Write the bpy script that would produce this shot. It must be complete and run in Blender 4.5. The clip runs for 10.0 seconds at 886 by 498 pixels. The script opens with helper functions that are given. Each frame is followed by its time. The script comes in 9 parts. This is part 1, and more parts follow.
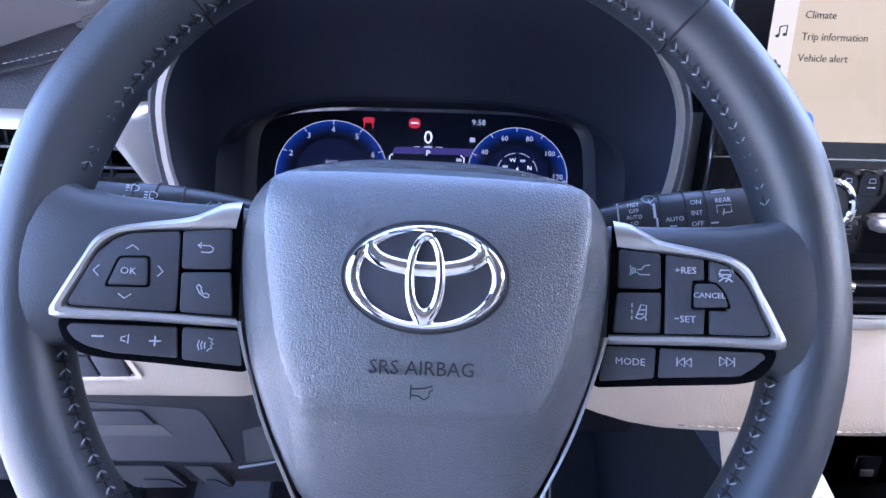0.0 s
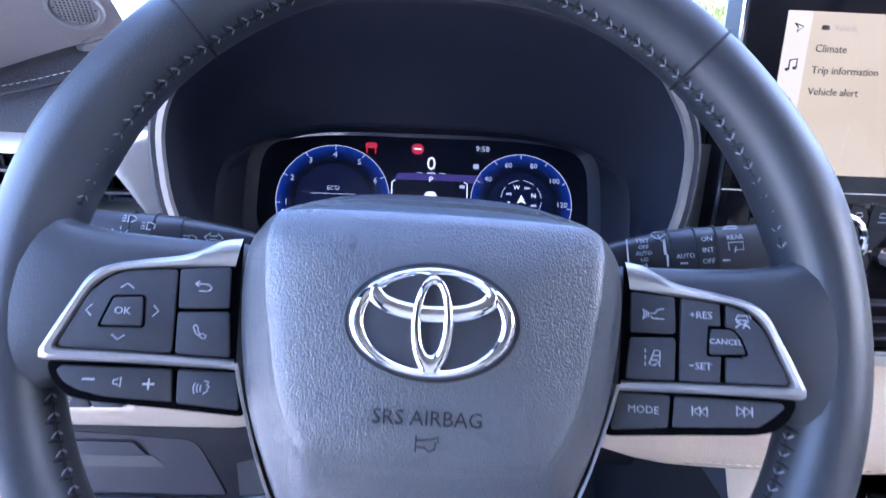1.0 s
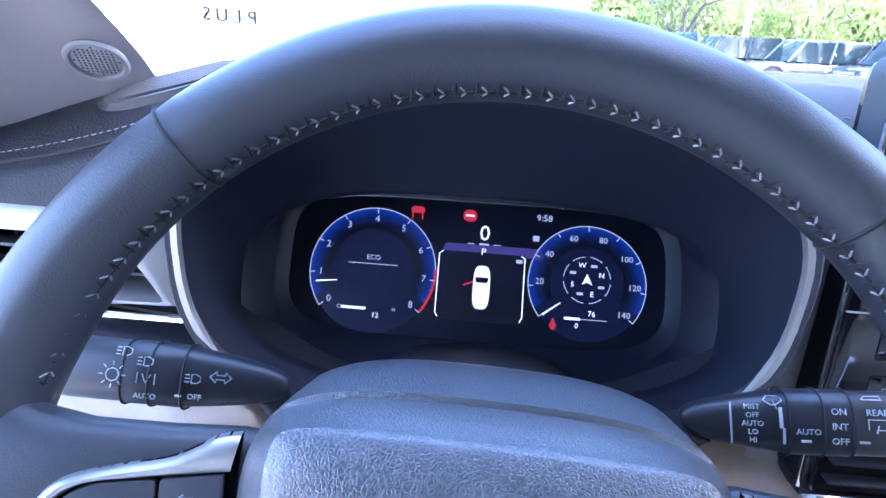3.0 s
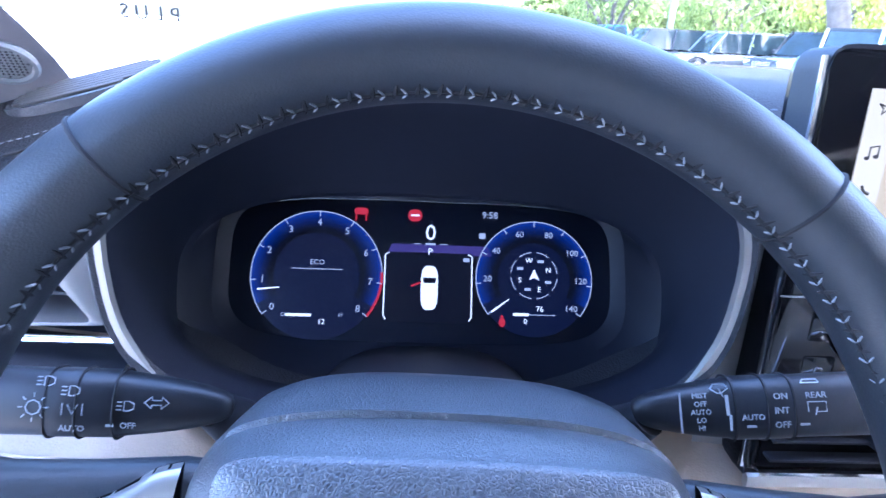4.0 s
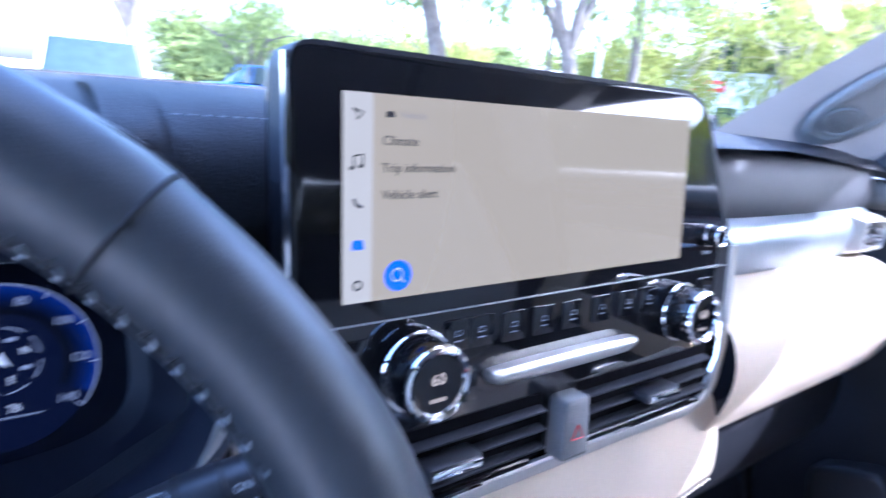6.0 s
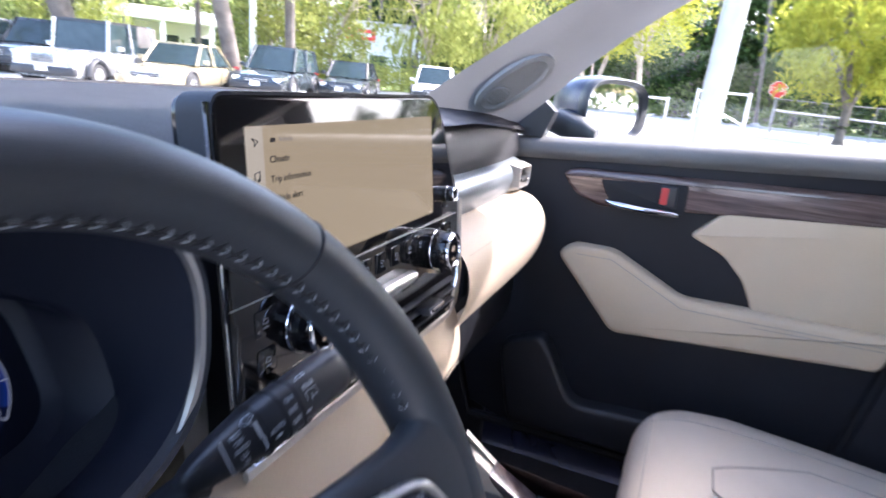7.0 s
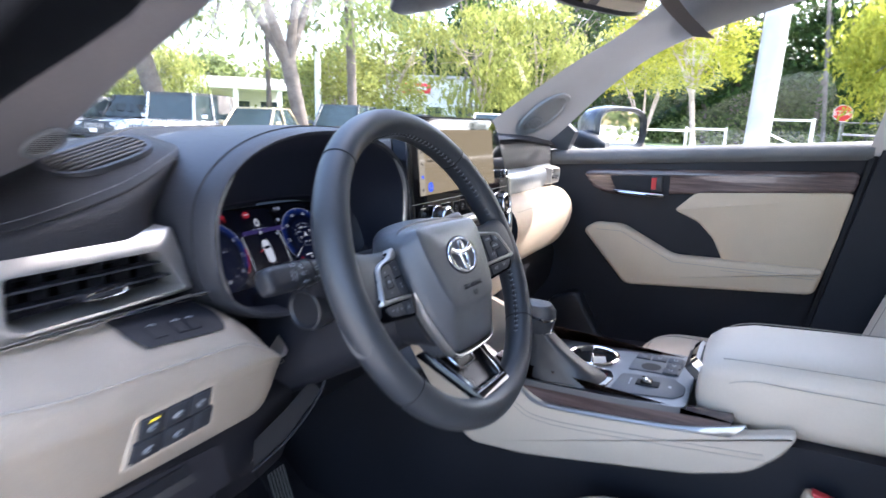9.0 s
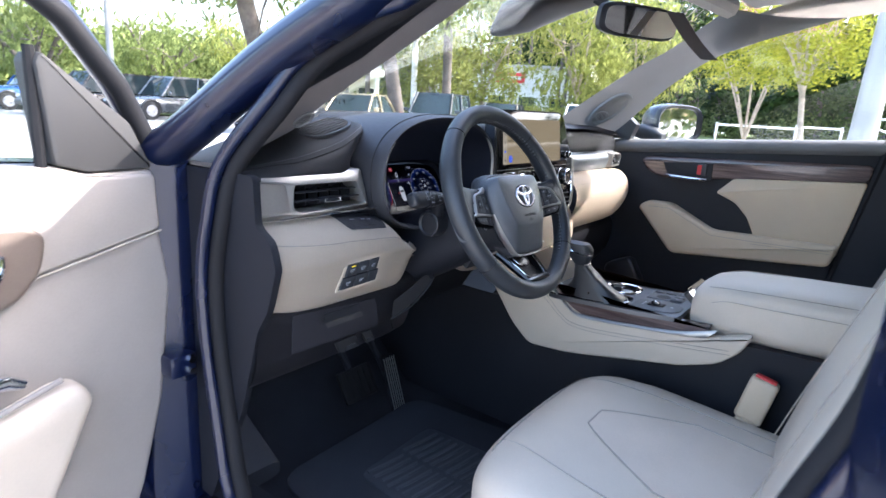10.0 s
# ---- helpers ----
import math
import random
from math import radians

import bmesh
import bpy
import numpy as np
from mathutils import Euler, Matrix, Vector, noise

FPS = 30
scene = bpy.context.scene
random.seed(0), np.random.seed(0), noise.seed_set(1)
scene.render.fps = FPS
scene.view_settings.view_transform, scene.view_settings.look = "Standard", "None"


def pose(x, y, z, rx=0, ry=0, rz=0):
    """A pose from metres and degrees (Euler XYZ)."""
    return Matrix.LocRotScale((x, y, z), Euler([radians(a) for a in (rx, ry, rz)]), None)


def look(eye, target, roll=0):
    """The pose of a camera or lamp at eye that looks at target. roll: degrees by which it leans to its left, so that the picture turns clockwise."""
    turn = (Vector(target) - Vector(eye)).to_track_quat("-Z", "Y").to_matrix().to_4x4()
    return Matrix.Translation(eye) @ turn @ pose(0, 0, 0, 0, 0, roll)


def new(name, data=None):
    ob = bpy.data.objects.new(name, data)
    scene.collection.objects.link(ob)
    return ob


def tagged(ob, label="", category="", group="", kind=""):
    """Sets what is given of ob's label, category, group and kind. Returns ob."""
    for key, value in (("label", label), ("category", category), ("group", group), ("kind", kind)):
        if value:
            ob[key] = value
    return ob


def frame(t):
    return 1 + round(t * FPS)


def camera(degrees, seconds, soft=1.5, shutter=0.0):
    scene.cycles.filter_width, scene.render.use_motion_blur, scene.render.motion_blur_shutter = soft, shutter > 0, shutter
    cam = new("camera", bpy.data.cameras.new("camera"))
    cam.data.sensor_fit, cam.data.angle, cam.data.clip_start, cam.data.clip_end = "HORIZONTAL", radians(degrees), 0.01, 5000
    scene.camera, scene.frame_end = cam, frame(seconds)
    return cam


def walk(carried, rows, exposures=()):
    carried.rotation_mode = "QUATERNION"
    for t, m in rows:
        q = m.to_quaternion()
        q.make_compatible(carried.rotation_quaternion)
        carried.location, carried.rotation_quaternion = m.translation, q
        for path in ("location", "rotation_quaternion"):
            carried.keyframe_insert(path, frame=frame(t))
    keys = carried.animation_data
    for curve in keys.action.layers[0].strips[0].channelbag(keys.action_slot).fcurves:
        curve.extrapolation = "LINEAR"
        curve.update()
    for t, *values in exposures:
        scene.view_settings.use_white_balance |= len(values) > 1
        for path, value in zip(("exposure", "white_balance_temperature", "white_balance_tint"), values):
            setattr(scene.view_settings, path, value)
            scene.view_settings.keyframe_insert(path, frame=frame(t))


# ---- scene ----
cam = camera(74.8, 10.0, shutter=0.4)
PATH = [
    (0, (-0.001, -0.23, 1.178), (0.063, 1.644, 0.48), 1.8),
    (0.5, (-0.004, -0.229, 1.179), (0.07, 1.653, 0.506), 2.1),
    (1, (-0.005, -0.218, 1.185), (0.065, 1.674, 0.539), 2.5),
    (1.3, (-0.0115, -0.180, 1.209), (0.0710, 1.712, 0.564), 3.05),
    (1.5, (-0.0142, -0.1617, 1.2233), (0.0554, 1.7335, 0.5881), 3.11),
    (2, (-0.0135, -0.1527, 1.2288), (-0.0195, 1.7423, 0.5892), 3.22),
    (2.5, (-0.0160, -0.1421, 1.2292), (-0.0681, 1.7477, 0.5768), 3.57),
    (2.7, (-0.0100, -0.1375, 1.235), (-0.1190, 1.7370, 0.551), 3.4),
    (4, (-0.0116, -0.1242, 1.2383), (0.0841, 1.7447, 0.5327), 2.99),
    (4.5, (-0.0092, -0.1177, 1.2302), (0.2330, 1.7460, 0.5462), 3.14),
    (5, (0.0052, -0.1158, 1.2263), (0.4248, 1.7338, 0.5917), 3.90),
    (5.5, (0.0583, -0.1096, 1.2187), (0.7285, 1.6857, 0.6465), 4.25),
    (6, (0.1080, -0.0755, 1.2215), (1.2415, 1.4925, 0.7150), 5.2),
    (6.2, (0.1130, -0.0645, 1.2290), (1.4680, 1.3270, 0.7490), 4.9),
    (7.3, (-0.181, -0.103, 1.269), (1.627, 0.508, 0.671), 4.9),
    (7.5, (-0.249, -0.126, 1.268), (1.569, 0.462, 0.676), 4.0),
    (8, (-0.354, -0.146, 1.238), (1.461, 0.511, 0.712), 2.3),
    (8.5, (-0.448, -0.18, 1.232), (1.321, 0.62, 0.752), 1.5),
    (9, (-0.585, -0.309, 1.237), (1.128, 0.626, 0.803), 1.8),
    (9.5, (-0.842, -0.429, 1.224), (0.786, 0.652, 0.8), 2.4),
    (10, (-0.962, -0.555, 1.244), (0.587, 0.615, 0.762), 3.4),
]
walk(cam, [(t, look(e, g, r)) for t, e, g, r in PATH],
     exposures=[(0, 4.28, 5250, 26), (2.5, 4.50, 5050, 24), (4, 4.42, 4850, 20), (4.5, 4.42, 4650, 20), (5.5, 4.18, 4500, 22), (6.2, 3.62, 4950, 22), (7.3, 3.28, 6050, 20), (8.5, 3.25, 6000, 18), (9.2, 3.21, 6000, 16), (10, 2.86, 6000, 14)])

# ---- world and light ----
SUN_DIR = Vector((0.60, -0.60, 0.80)).normalized()
world = bpy.data.worlds.new("sky")
scene.world = world
world.use_nodes = True
wn = world.node_tree
sky = wn.nodes.new("ShaderNodeTexSky")
sky.sky_type = 'NISHITA'
sky.sun_disc = False
sky.sun_elevation = math.asin(SUN_DIR.z)
sky.sun_rotation = math.atan2(SUN_DIR.x, SUN_DIR.y)
sky.air_density, sky.dust_density, sky.ozone_density = 1.2, 4.0, 1.0
wn.links.new(sky.outputs[0], wn.nodes["Background"].inputs[0])
wn.nodes["Background"].inputs[1].default_value = 0.15
sun = new("sun", bpy.data.lights.new("sun", 'SUN'))
sun.data.energy, sun.data.angle, sun.data.color = 2.0, radians(0.53), (1.0, 0.95, 0.87)
sun.matrix_world = look(SUN_DIR * 50, (0, 0, 0))

# ---- materials ----


def ramp(nt, fac, stops):
    r = nt.nodes.new("ShaderNodeValToRGB")
    el = r.color_ramp.elements
    while len(el) < len(stops):
        el.new(0.5)
    for e, (p, c) in zip(el, stops):
        e.position, e.color = p, (*c, 1)
    nt.links.new(fac, r.inputs[0])
    return r.outputs[0]


def noise_tex(nt, vec, scale, detail=3.0, rough=0.55):
    n = nt.nodes.new("ShaderNodeTexNoise")
    n.inputs["Scale"].default_value, n.inputs["Detail"].default_value, n.inputs["Roughness"].default_value = scale, detail, rough
    nt.links.new(vec, n.inputs["Vector"])
    return n.outputs["Fac"]


def mat(name, col, rough=0.5, metal=0.0, var=0.18, scale=6.0, fine=300.0, bump=0.0, grain="noise", gscale=600.0, coat=0.0, spec=0.5, rvar=0.12, alpha=None):
    """A surface with colour variation at two scales, uneven gloss and a fine relief."""
    m = bpy.data.materials.new(name)
    m.use_nodes = True
    nt = m.node_tree
    p = nt.nodes["Principled BSDF"]
    tc = nt.nodes.new("ShaderNodeTexCoord").outputs["Object"]
    big, small = noise_tex(nt, tc, scale), noise_tex(nt, tc, fine, 2)
    mix = nt.nodes.new("ShaderNodeMath")
    mix.operation = 'MULTIPLY_ADD'
    mix.inputs[1].default_value = 0.35
    nt.links.new(small, mix.inputs[0])
    nt.links.new(big, mix.inputs[2])
    lo = tuple(c * (1 - var) for c in col)
    hi = tuple(min(1, c * (1 + var)) for c in col)
    nt.links.new(ramp(nt, mix.outputs[0], [(0.45, lo), (0.9, hi)]), p.inputs["Base Color"])
    rr = nt.nodes.new("ShaderNodeMapRange")
    rr.inputs[3].default_value, rr.inputs[4].default_value = max(0.02, rough - rvar), min(1, rough + rvar)
    nt.links.new(big, rr.inputs[0])
    nt.links.new(rr.outputs[0], p.inputs["Roughness"])
    p.inputs["Metallic"].default_value = metal
    p.inputs["Coat Weight"].default_value = coat
    p.inputs["Coat Roughness"].default_value = 0.05
    p.inputs["Specular IOR Level"].default_value = spec
    if bump:
        if grain == "cell":
            v = nt.nodes.new("ShaderNodeTexVoronoi")
            v.feature = 'DISTANCE_TO_EDGE'
            v.inputs["Scale"].default_value = gscale
            wob = nt.nodes.new("ShaderNodeVectorMath")
            wob.operation = 'MULTIPLY_ADD'
            wob.inputs[1].default_value = (0.0012, 0.0012, 0.0012)
            nc = nt.nodes.new("ShaderNodeTexNoise")
            nc.inputs["Scale"].default_value = 420
            nt.links.new(tc, nc.inputs["Vector"])
            nt.links.new(nc.outputs["Color"], wob.inputs[0])
            nt.links.new(tc, wob.inputs[2])
            nt.links.new(wob.outputs[0], v.inputs["Vector"])
            cl = nt.nodes.new("ShaderNodeMapRange")
            cl.inputs[1].default_value, cl.inputs[2].default_value = 0.0, 0.22
            nt.links.new(v.outputs["Distance"], cl.inputs[0])
            h = cl.outputs[0]
        elif grain in ("leather", "pebble"):
            v = nt.nodes.new("ShaderNodeTexVoronoi")
            v.feature = 'SMOOTH_F1' if grain == "leather" else 'F1'
            v.inputs["Scale"].default_value = gscale
            nt.links.new(tc, v.inputs["Vector"])
            h = v.outputs["Distance"]
        else:
            h = noise_tex(nt, tc, gscale, 3)
        b = nt.nodes.new("ShaderNodeBump")
        b.invert = grain == "pebble"
        b.inputs["Strength"].default_value, b.inputs["Distance"].default_value = bump, 0.0008
        nt.links.new(h, b.inputs["Height"])
        nt.links.new(b.outputs[0], p.inputs["Normal"])
    return m


def glow(name, col, strength=1.0):
    m = bpy.data.materials.new(name)
    m.use_nodes = True
    p = m.node_tree.nodes["Principled BSDF"]
    p.inputs["Base Color"].default_value = (0.01, 0.01, 0.012, 1)
    p.inputs["Roughness"].default_value = 0.25
    p.inputs["Specular IOR Level"].default_value = 0.2
    p.inputs["Emission Color"].default_value = (*col, 1)
    p.inputs["Emission Strength"].default_value = strength
    return m


def glass(name, tint=(0.96, 0.98, 0.97), amount=0.94):
    """A thin pane: lets the view through, with a reflection on top."""
    m = bpy.data.materials.new(name)
    m.use_nodes = True
    nt = m.node_tree
    t, g = nt.nodes.new("ShaderNodeBsdfTransparent"), nt.nodes.new("ShaderNodeBsdfGlossy")
    t.inputs[0].default_value = (*tint, 1)
    g.inputs["Roughness"].default_value = 0.02
    lw = nt.nodes.new("ShaderNodeLayerWeight")
    lw.inputs[0].default_value = 0.5
    pw = nt.nodes.new("ShaderNodeMath")
    pw.operation = 'POWER'
    pw.inputs[1].default_value = 4.0
    nt.links.new(lw.outputs["Facing"], pw.inputs[0])
    f = nt.nodes.new("ShaderNodeMath")
    f.operation = 'MULTIPLY_ADD'
    f.inputs[1].default_value, f.inputs[2].default_value = 0.35, 0.03
    nt.links.new(pw.outputs[0], f.inputs[0])
    mx = nt.nodes.new("ShaderNodeMixShader")
    nt.links.new(f.outputs[0], mx.inputs[0])
    nt.links.new(t.outputs[0], mx.inputs[1])
    nt.links.new(g.outputs[0], mx.inputs[2])
    nt.links.new(mx.outputs[0], nt.nodes["Material Output"].inputs[0])
    return m


LEATHER = mat("black leather", (0.026, 0.029, 0.034), 0.44, spec=0.65, bump=0.12, grain="leather", gscale=1400)
HUBSKIN = mat("grained airbag skin", (0.044, 0.049, 0.058), 0.34, bump=0.36, grain="cell", gscale=700, rvar=0.05, spec=0.9, coat=0.75)
HUBSKIN.node_tree.nodes["Principled BSDF"].inputs["Coat Roughness"].default_value = 0.34
SOFT = mat("black soft dash skin", (0.035, 0.036, 0.042), 0.55, bump=0.5, grain="leather", gscale=700)
DARK = mat("black hard plastic", (0.013, 0.014, 0.019), 0.55, bump=0.25, gscale=900, spec=0.3)
PANEL = mat("grey-black panel plastic", (0.025, 0.024, 0.029), 0.55, bump=0.3, gscale=900, spec=0.4)
SHELL = mat("smooth black plastic", (0.018, 0.019, 0.023), 0.42, bump=0.08, gscale=900)
PIANO = mat("gloss black panel", (0.005, 0.005, 0.006), 0.06, rvar=0.03, coat=0.15)
BEIGE = mat("cream leather", (0.62, 0.53, 0.425), 0.5, var=0.06, bump=0.35, grain="leather", gscale=800)
BEIGE_D = mat("cream vinyl", (0.57, 0.45, 0.315), 0.55, var=0.06, bump=0.3, grain="leather", gscale=700)
PERF = mat("perforated cream leather", (0.63, 0.535, 0.435), 0.6, var=0.08, bump=0.25, grain="leather", gscale=420)
GREYTRIM = mat("grey pillar trim", (0.25, 0.25, 0.252), 0.75, var=0.08, bump=0.4, gscale=1100)
WARMTRIM = mat("warm grey pillar trim", (0.24, 0.212, 0.195), 0.75, var=0.08, bump=0.4, gscale=1100)
DOORSKIN = mat("warm grey door skin", (0.32, 0.282, 0.25), 0.7, var=0.08, bump=0.4, gscale=900)
HANDLEPANEL = mat("brownish satin panel", (0.16, 0.125, 0.10), 0.35, var=0.12, coat=0.2)
SAIL = mat("dark grey sail panel", (0.05, 0.048, 0.047), 0.7, var=0.08, bump=0.3, gscale=900)
HEADLINER = mat("light woven headliner", (0.52, 0.50, 0.47), 0.9, var=0.06, bump=0.4, gscale=900)
SILVER = mat("satin silver", (0.47, 0.455, 0.43), 0.36, metal=0.8, var=0.05, rvar=0.06)
DECOR = mat("brushed blue-grey decor", (0.46, 0.50, 0.54), 0.34, metal=0.7, var=0.12, fine=900, rvar=0.08)
CHROME = mat("chrome", (0.86, 0.86, 0.87), 0.06, metal=1.0, var=0.03, rvar=0.03)
THREAD = mat("grey thread", (0.26, 0.27, 0.29), 0.7, var=0.1)
RAIL = mat("grey rail skin", (0.13, 0.13, 0.128), 0.6, bump=0.4, grain="leather", gscale=700)
BOWL = mat("matt navy black bowl", (0.008, 0.010, 0.021), 0.5, var=0.1, spec=0.4)
# bowl navy made lighter: light falling on the outer wall, put into its colour
BOWL_LIT = mat("lighter navy lit bowl wall", (0.013, 0.016, 0.029), 0.6, var=0.12, bump=0.2, gscale=900)
DISPLAY = mat("dark display glass", (0.010, 0.012, 0.022), 0.26, var=0.05, rvar=0.04, spec=0.35)
LETTER = mat("embossed lettering", (0.010, 0.011, 0.014), 0.8, var=0.05)
SEAM = mat("seam groove", (0.012, 0.012, 0.014), 0.8, var=0.1)
GAP = mat("black gap", (0.002, 0.002, 0.003), 0.9, var=0.1, spec=0.05)
TAN = mat("beige thread", (0.40, 0.35, 0.29), 0.8, var=0.1)
MARK = mat("white printing", (0.36, 0.375, 0.40), 0.6, var=0.04)
RED = mat("red plastic", (0.55, 0.03, 0.03), 0.4, var=0.1)
RUBBER = mat("black rubber", (0.011, 0.011, 0.013), 0.7, var=0.2, bump=0.2, spec=0.25)
CARPET = mat("black carpet", (0.030, 0.032, 0.040), 0.95, var=0.3, bump=0.8, gscale=700)
MATRUB = mat("black rubber mat", (0.040, 0.042, 0.050), 0.6, var=0.2, bump=0.2)
PAINT = mat("dark blue metallic paint", (0.003, 0.007, 0.030), 0.28, metal=0.1, var=0.12, coat=0.5, fine=1500)
GLASS = glass("window glass")
SHADE_PANE = glass("light-cutting dark pane", (0.05, 0.05, 0.05))
MIRROR = mat("mirror silver", (0.9, 0.9, 0.9), 0.02, metal=1.0, var=0.01, rvar=0.01)
PAPER = mat("white paper", (0.8, 0.8, 0.78), 0.8, var=0.05)
PAPER_Y = mat("yellow warning label", (0.75, 0.62, 0.05), 0.6, var=0.05)


def wood():
    m = mat("dark glossy wood", (0.10, 0.07, 0.065), 0.2, coat=0.5)
    nt = m.node_tree
    p = nt.nodes["Principled BSDF"]
    tc = nt.nodes.new("ShaderNodeTexCoord")
    mp = nt.nodes.new("ShaderNodeMapping")
    mp.inputs["Scale"].default_value = (30, 2.5, 60)
    nt.links.new(tc.outputs["Object"], mp.inputs[0])
    n = noise_tex(nt, mp.outputs[0], 2.2, 5, 0.65)
    nt.links.new(ramp(nt, n, [(0.3, (0.045, 0.028, 0.026)), (0.5, (0.11, 0.075, 0.07)), (0.72, (0.20, 0.145, 0.135))]), p.inputs["Base Color"])
    return m


WOOD = wood()

# ---- mesh building ----


def finish(name, bm, material, parent=None, label="", angle=38):
    me = bpy.data.meshes.new(name)
    bmesh.ops.recalc_face_normals(bm, faces=bm.faces)
    bm.to_mesh(me)
    bm.free()
    for m in (material if isinstance(material, (list, tuple)) else [material]):
        me.materials.append(m)
    me.polygons.foreach_set("use_smooth", [True] * len(me.polygons))
    me.set_sharp_from_angle(angle=radians(angle))
    ob = new(name, me)
    ob.parent = parent
    if parent is not None and parent.type == 'EMPTY' and "base" in parent.keys():
        ob.matrix_parent_inverse = Matrix.Translation(-parent.location)
    if label:
        ob["label"] = label
    return ob


part = finish


def thing(name, m, label, category, group="", kind=""):
    ob = new(name)
    ob.empty_display_size = 0.05
    ob.matrix_world = m
    return tagged(ob, label, category, group, kind)


ORIGIN = Matrix()


def V(*a):
    return Vector(a)


def box(bm, c, s, m=ORIGIN, bev=0.0, seg=2, rot=None):
    mm = m @ Matrix.Translation(c) @ (rot if rot else ORIGIN) @ Matrix.Diagonal((*s, 1))
    r = bmesh.ops.create_cube(bm, size=1, matrix=mm)
    if bev:
        e = list({e for v in r["verts"] for e in v.link_edges})
        bmesh.ops.bevel(bm, geom=e, offset=bev, segments=seg, affect='EDGES', profile=0.5)
    return bm


def loft(bm, rings, closed=True, cap=(True, True), mi=0):
    vs = [[bm.verts.new(p) for p in r] for r in rings]
    n = len(rings[0])
    for a, b in zip(vs, vs[1:]):
        for i in range(n if closed else n - 1):
            j = (i + 1) % n
            try:
                bm.faces.new((a[i], a[j], b[j], b[i])).material_index = mi
            except ValueError:
                pass
    if closed and cap[0]:
        bm.faces.new(vs[0])
    if closed and cap[1]:
        bm.faces.new(list(reversed(vs[-1])))
    return vs


def tube(bm, pts, radii, n=10, closed=False, up=V(0, 0, 1), flat=1.0):
    """A tube along pts; flat: height of the section as a share of its width."""
    pts = [Vector(p) for p in pts]
    if not isinstance(radii, (list, tuple)):
        radii = [radii] * len(pts)
    rings = []
    for i, p in enumerate(pts):
        a = pts[(i - 1) % len(pts)] if closed or i else p
        b = pts[(i + 1) % len(pts)] if closed or i < len(pts) - 1 else p
        d = (b - a).normalized()
        s = d.cross(up)
        s = s.normalized() if s.length > 1e-5 else d.orthogonal().normalized()
        t = s.cross(d)
        rings.append([p + radii[i] * (s * math.cos(k * math.tau / n) + t * flat * math.sin(k * math.tau / n)) for k in range(n)])
    if closed:
        rings.append(rings[0])
        loft(bm, rings, True, (False, False))
        bmesh.ops.remove_doubles(bm, verts=bm.verts, dist=1e-6)
    else:
        loft(bm, rings)
    return bm


def smooth(pts, n=6, closed=False):
    """A smooth line through a few corner points."""
    pts = [Vector(p) for p in pts]
    out, N = [], len(pts)
    for i in range(N if closed else N - 1):
        p = [pts[(i + k) % N] if closed else pts[max(0, min(N - 1, i + k))] for k in (-1, 0, 1, 2)]
        for s in range(n):
            t = s / n
            out.append(0.5 * (2 * p[1] + (p[2] - p[0]) * t + (2 * p[0] - 5 * p[1] + 4 * p[2] - p[3]) * t * t + (3 * p[1] - p[0] - 3 * p[2] + p[3]) * t ** 3))
    if not closed:
        out.append(pts[-1])
    return out


def rounded(pts, r, n=4):
    """The outline pts with its corners rounded by r."""
    out, N = [], len(pts)
    pts = [Vector((*p, 0)[:2]) for p in pts]
    for i in range(N):
        p, a, b = pts[i], pts[i - 1], pts[(i + 1) % N]
        u, w = (a - p), (b - p)
        k = min(r, u.length * 0.45, w.length * 0.45)
        s, e = p + u.normalized() * k, p + w.normalized() * k
        for j in range(n + 1):
            t = j / n
            out.append((1 - t) ** 2 * s + 2 * t * (1 - t) * p + t * t * e)
    return out


def plate(bm, outline, c0, c1, m=ORIGIN, bev=0.0, steps=2):
    """A plate with that outline from depth c0 to c1, its front edge rounded by bev."""
    o = [Vector((p[0], p[1])) for p in outline]
    area = sum(a.x * b.y - b.x * a.y for a, b in zip(o, o[1:] + o[:1]))
    if area < 0:
        o.reverse()
    N = len(o)

    def inset(d):
        res = []
        for i in range(N):
            a, p, b = o[i - 1], o[i], o[(i + 1) % N]
            t = (b - a)
            t = t.normalized() if t.length > 1e-9 else Vector((1, 0))
            res.append(p + Vector((-t.y, t.x)) * d)
        return res
    sg = 1 if c1 > c0 else -1
    rings = [[m @ V(p.x, p.y, c0) for p in o]]
    if bev:
        for k in range(steps + 1):
            a = k / steps * math.pi / 2
            rings.append([m @ V(p.x, p.y, c1 - sg * bev * (1 - math.sin(a))) for p in inset(bev * (1 - math.cos(a)))])
    else:
        rings.append([m @ V(p.x, p.y, c1) for p in o])
    loft(bm, rings)
    return bm


def ring_plate(bm, outer, inner, c0, c1, m=ORIGIN):
    """A frame between two outlines with the same number of points."""
    r = [[m @ V(p[0], p[1], c) for p in o] for o, c in ((outer, c0), (outer, c1), (inner, c1), (inner, c0))]
    r.append(r[0])
    loft(bm, r, True, (False, False))
    bmesh.ops.remove_doubles(bm, verts=bm.verts, dist=1e-6)
    return bm


def sup(n, a, b, e=2.5, c=(0, 0)):
    out = []
    for k in range(n):
        t = k * math.tau / n
        x, y = math.cos(t), math.sin(t)
        out.append(Vector((c[0] + a * math.copysign(abs(x) ** (2 / e), x), c[1] + b * math.copysign(abs(y) ** (2 / e), y))))
    return out


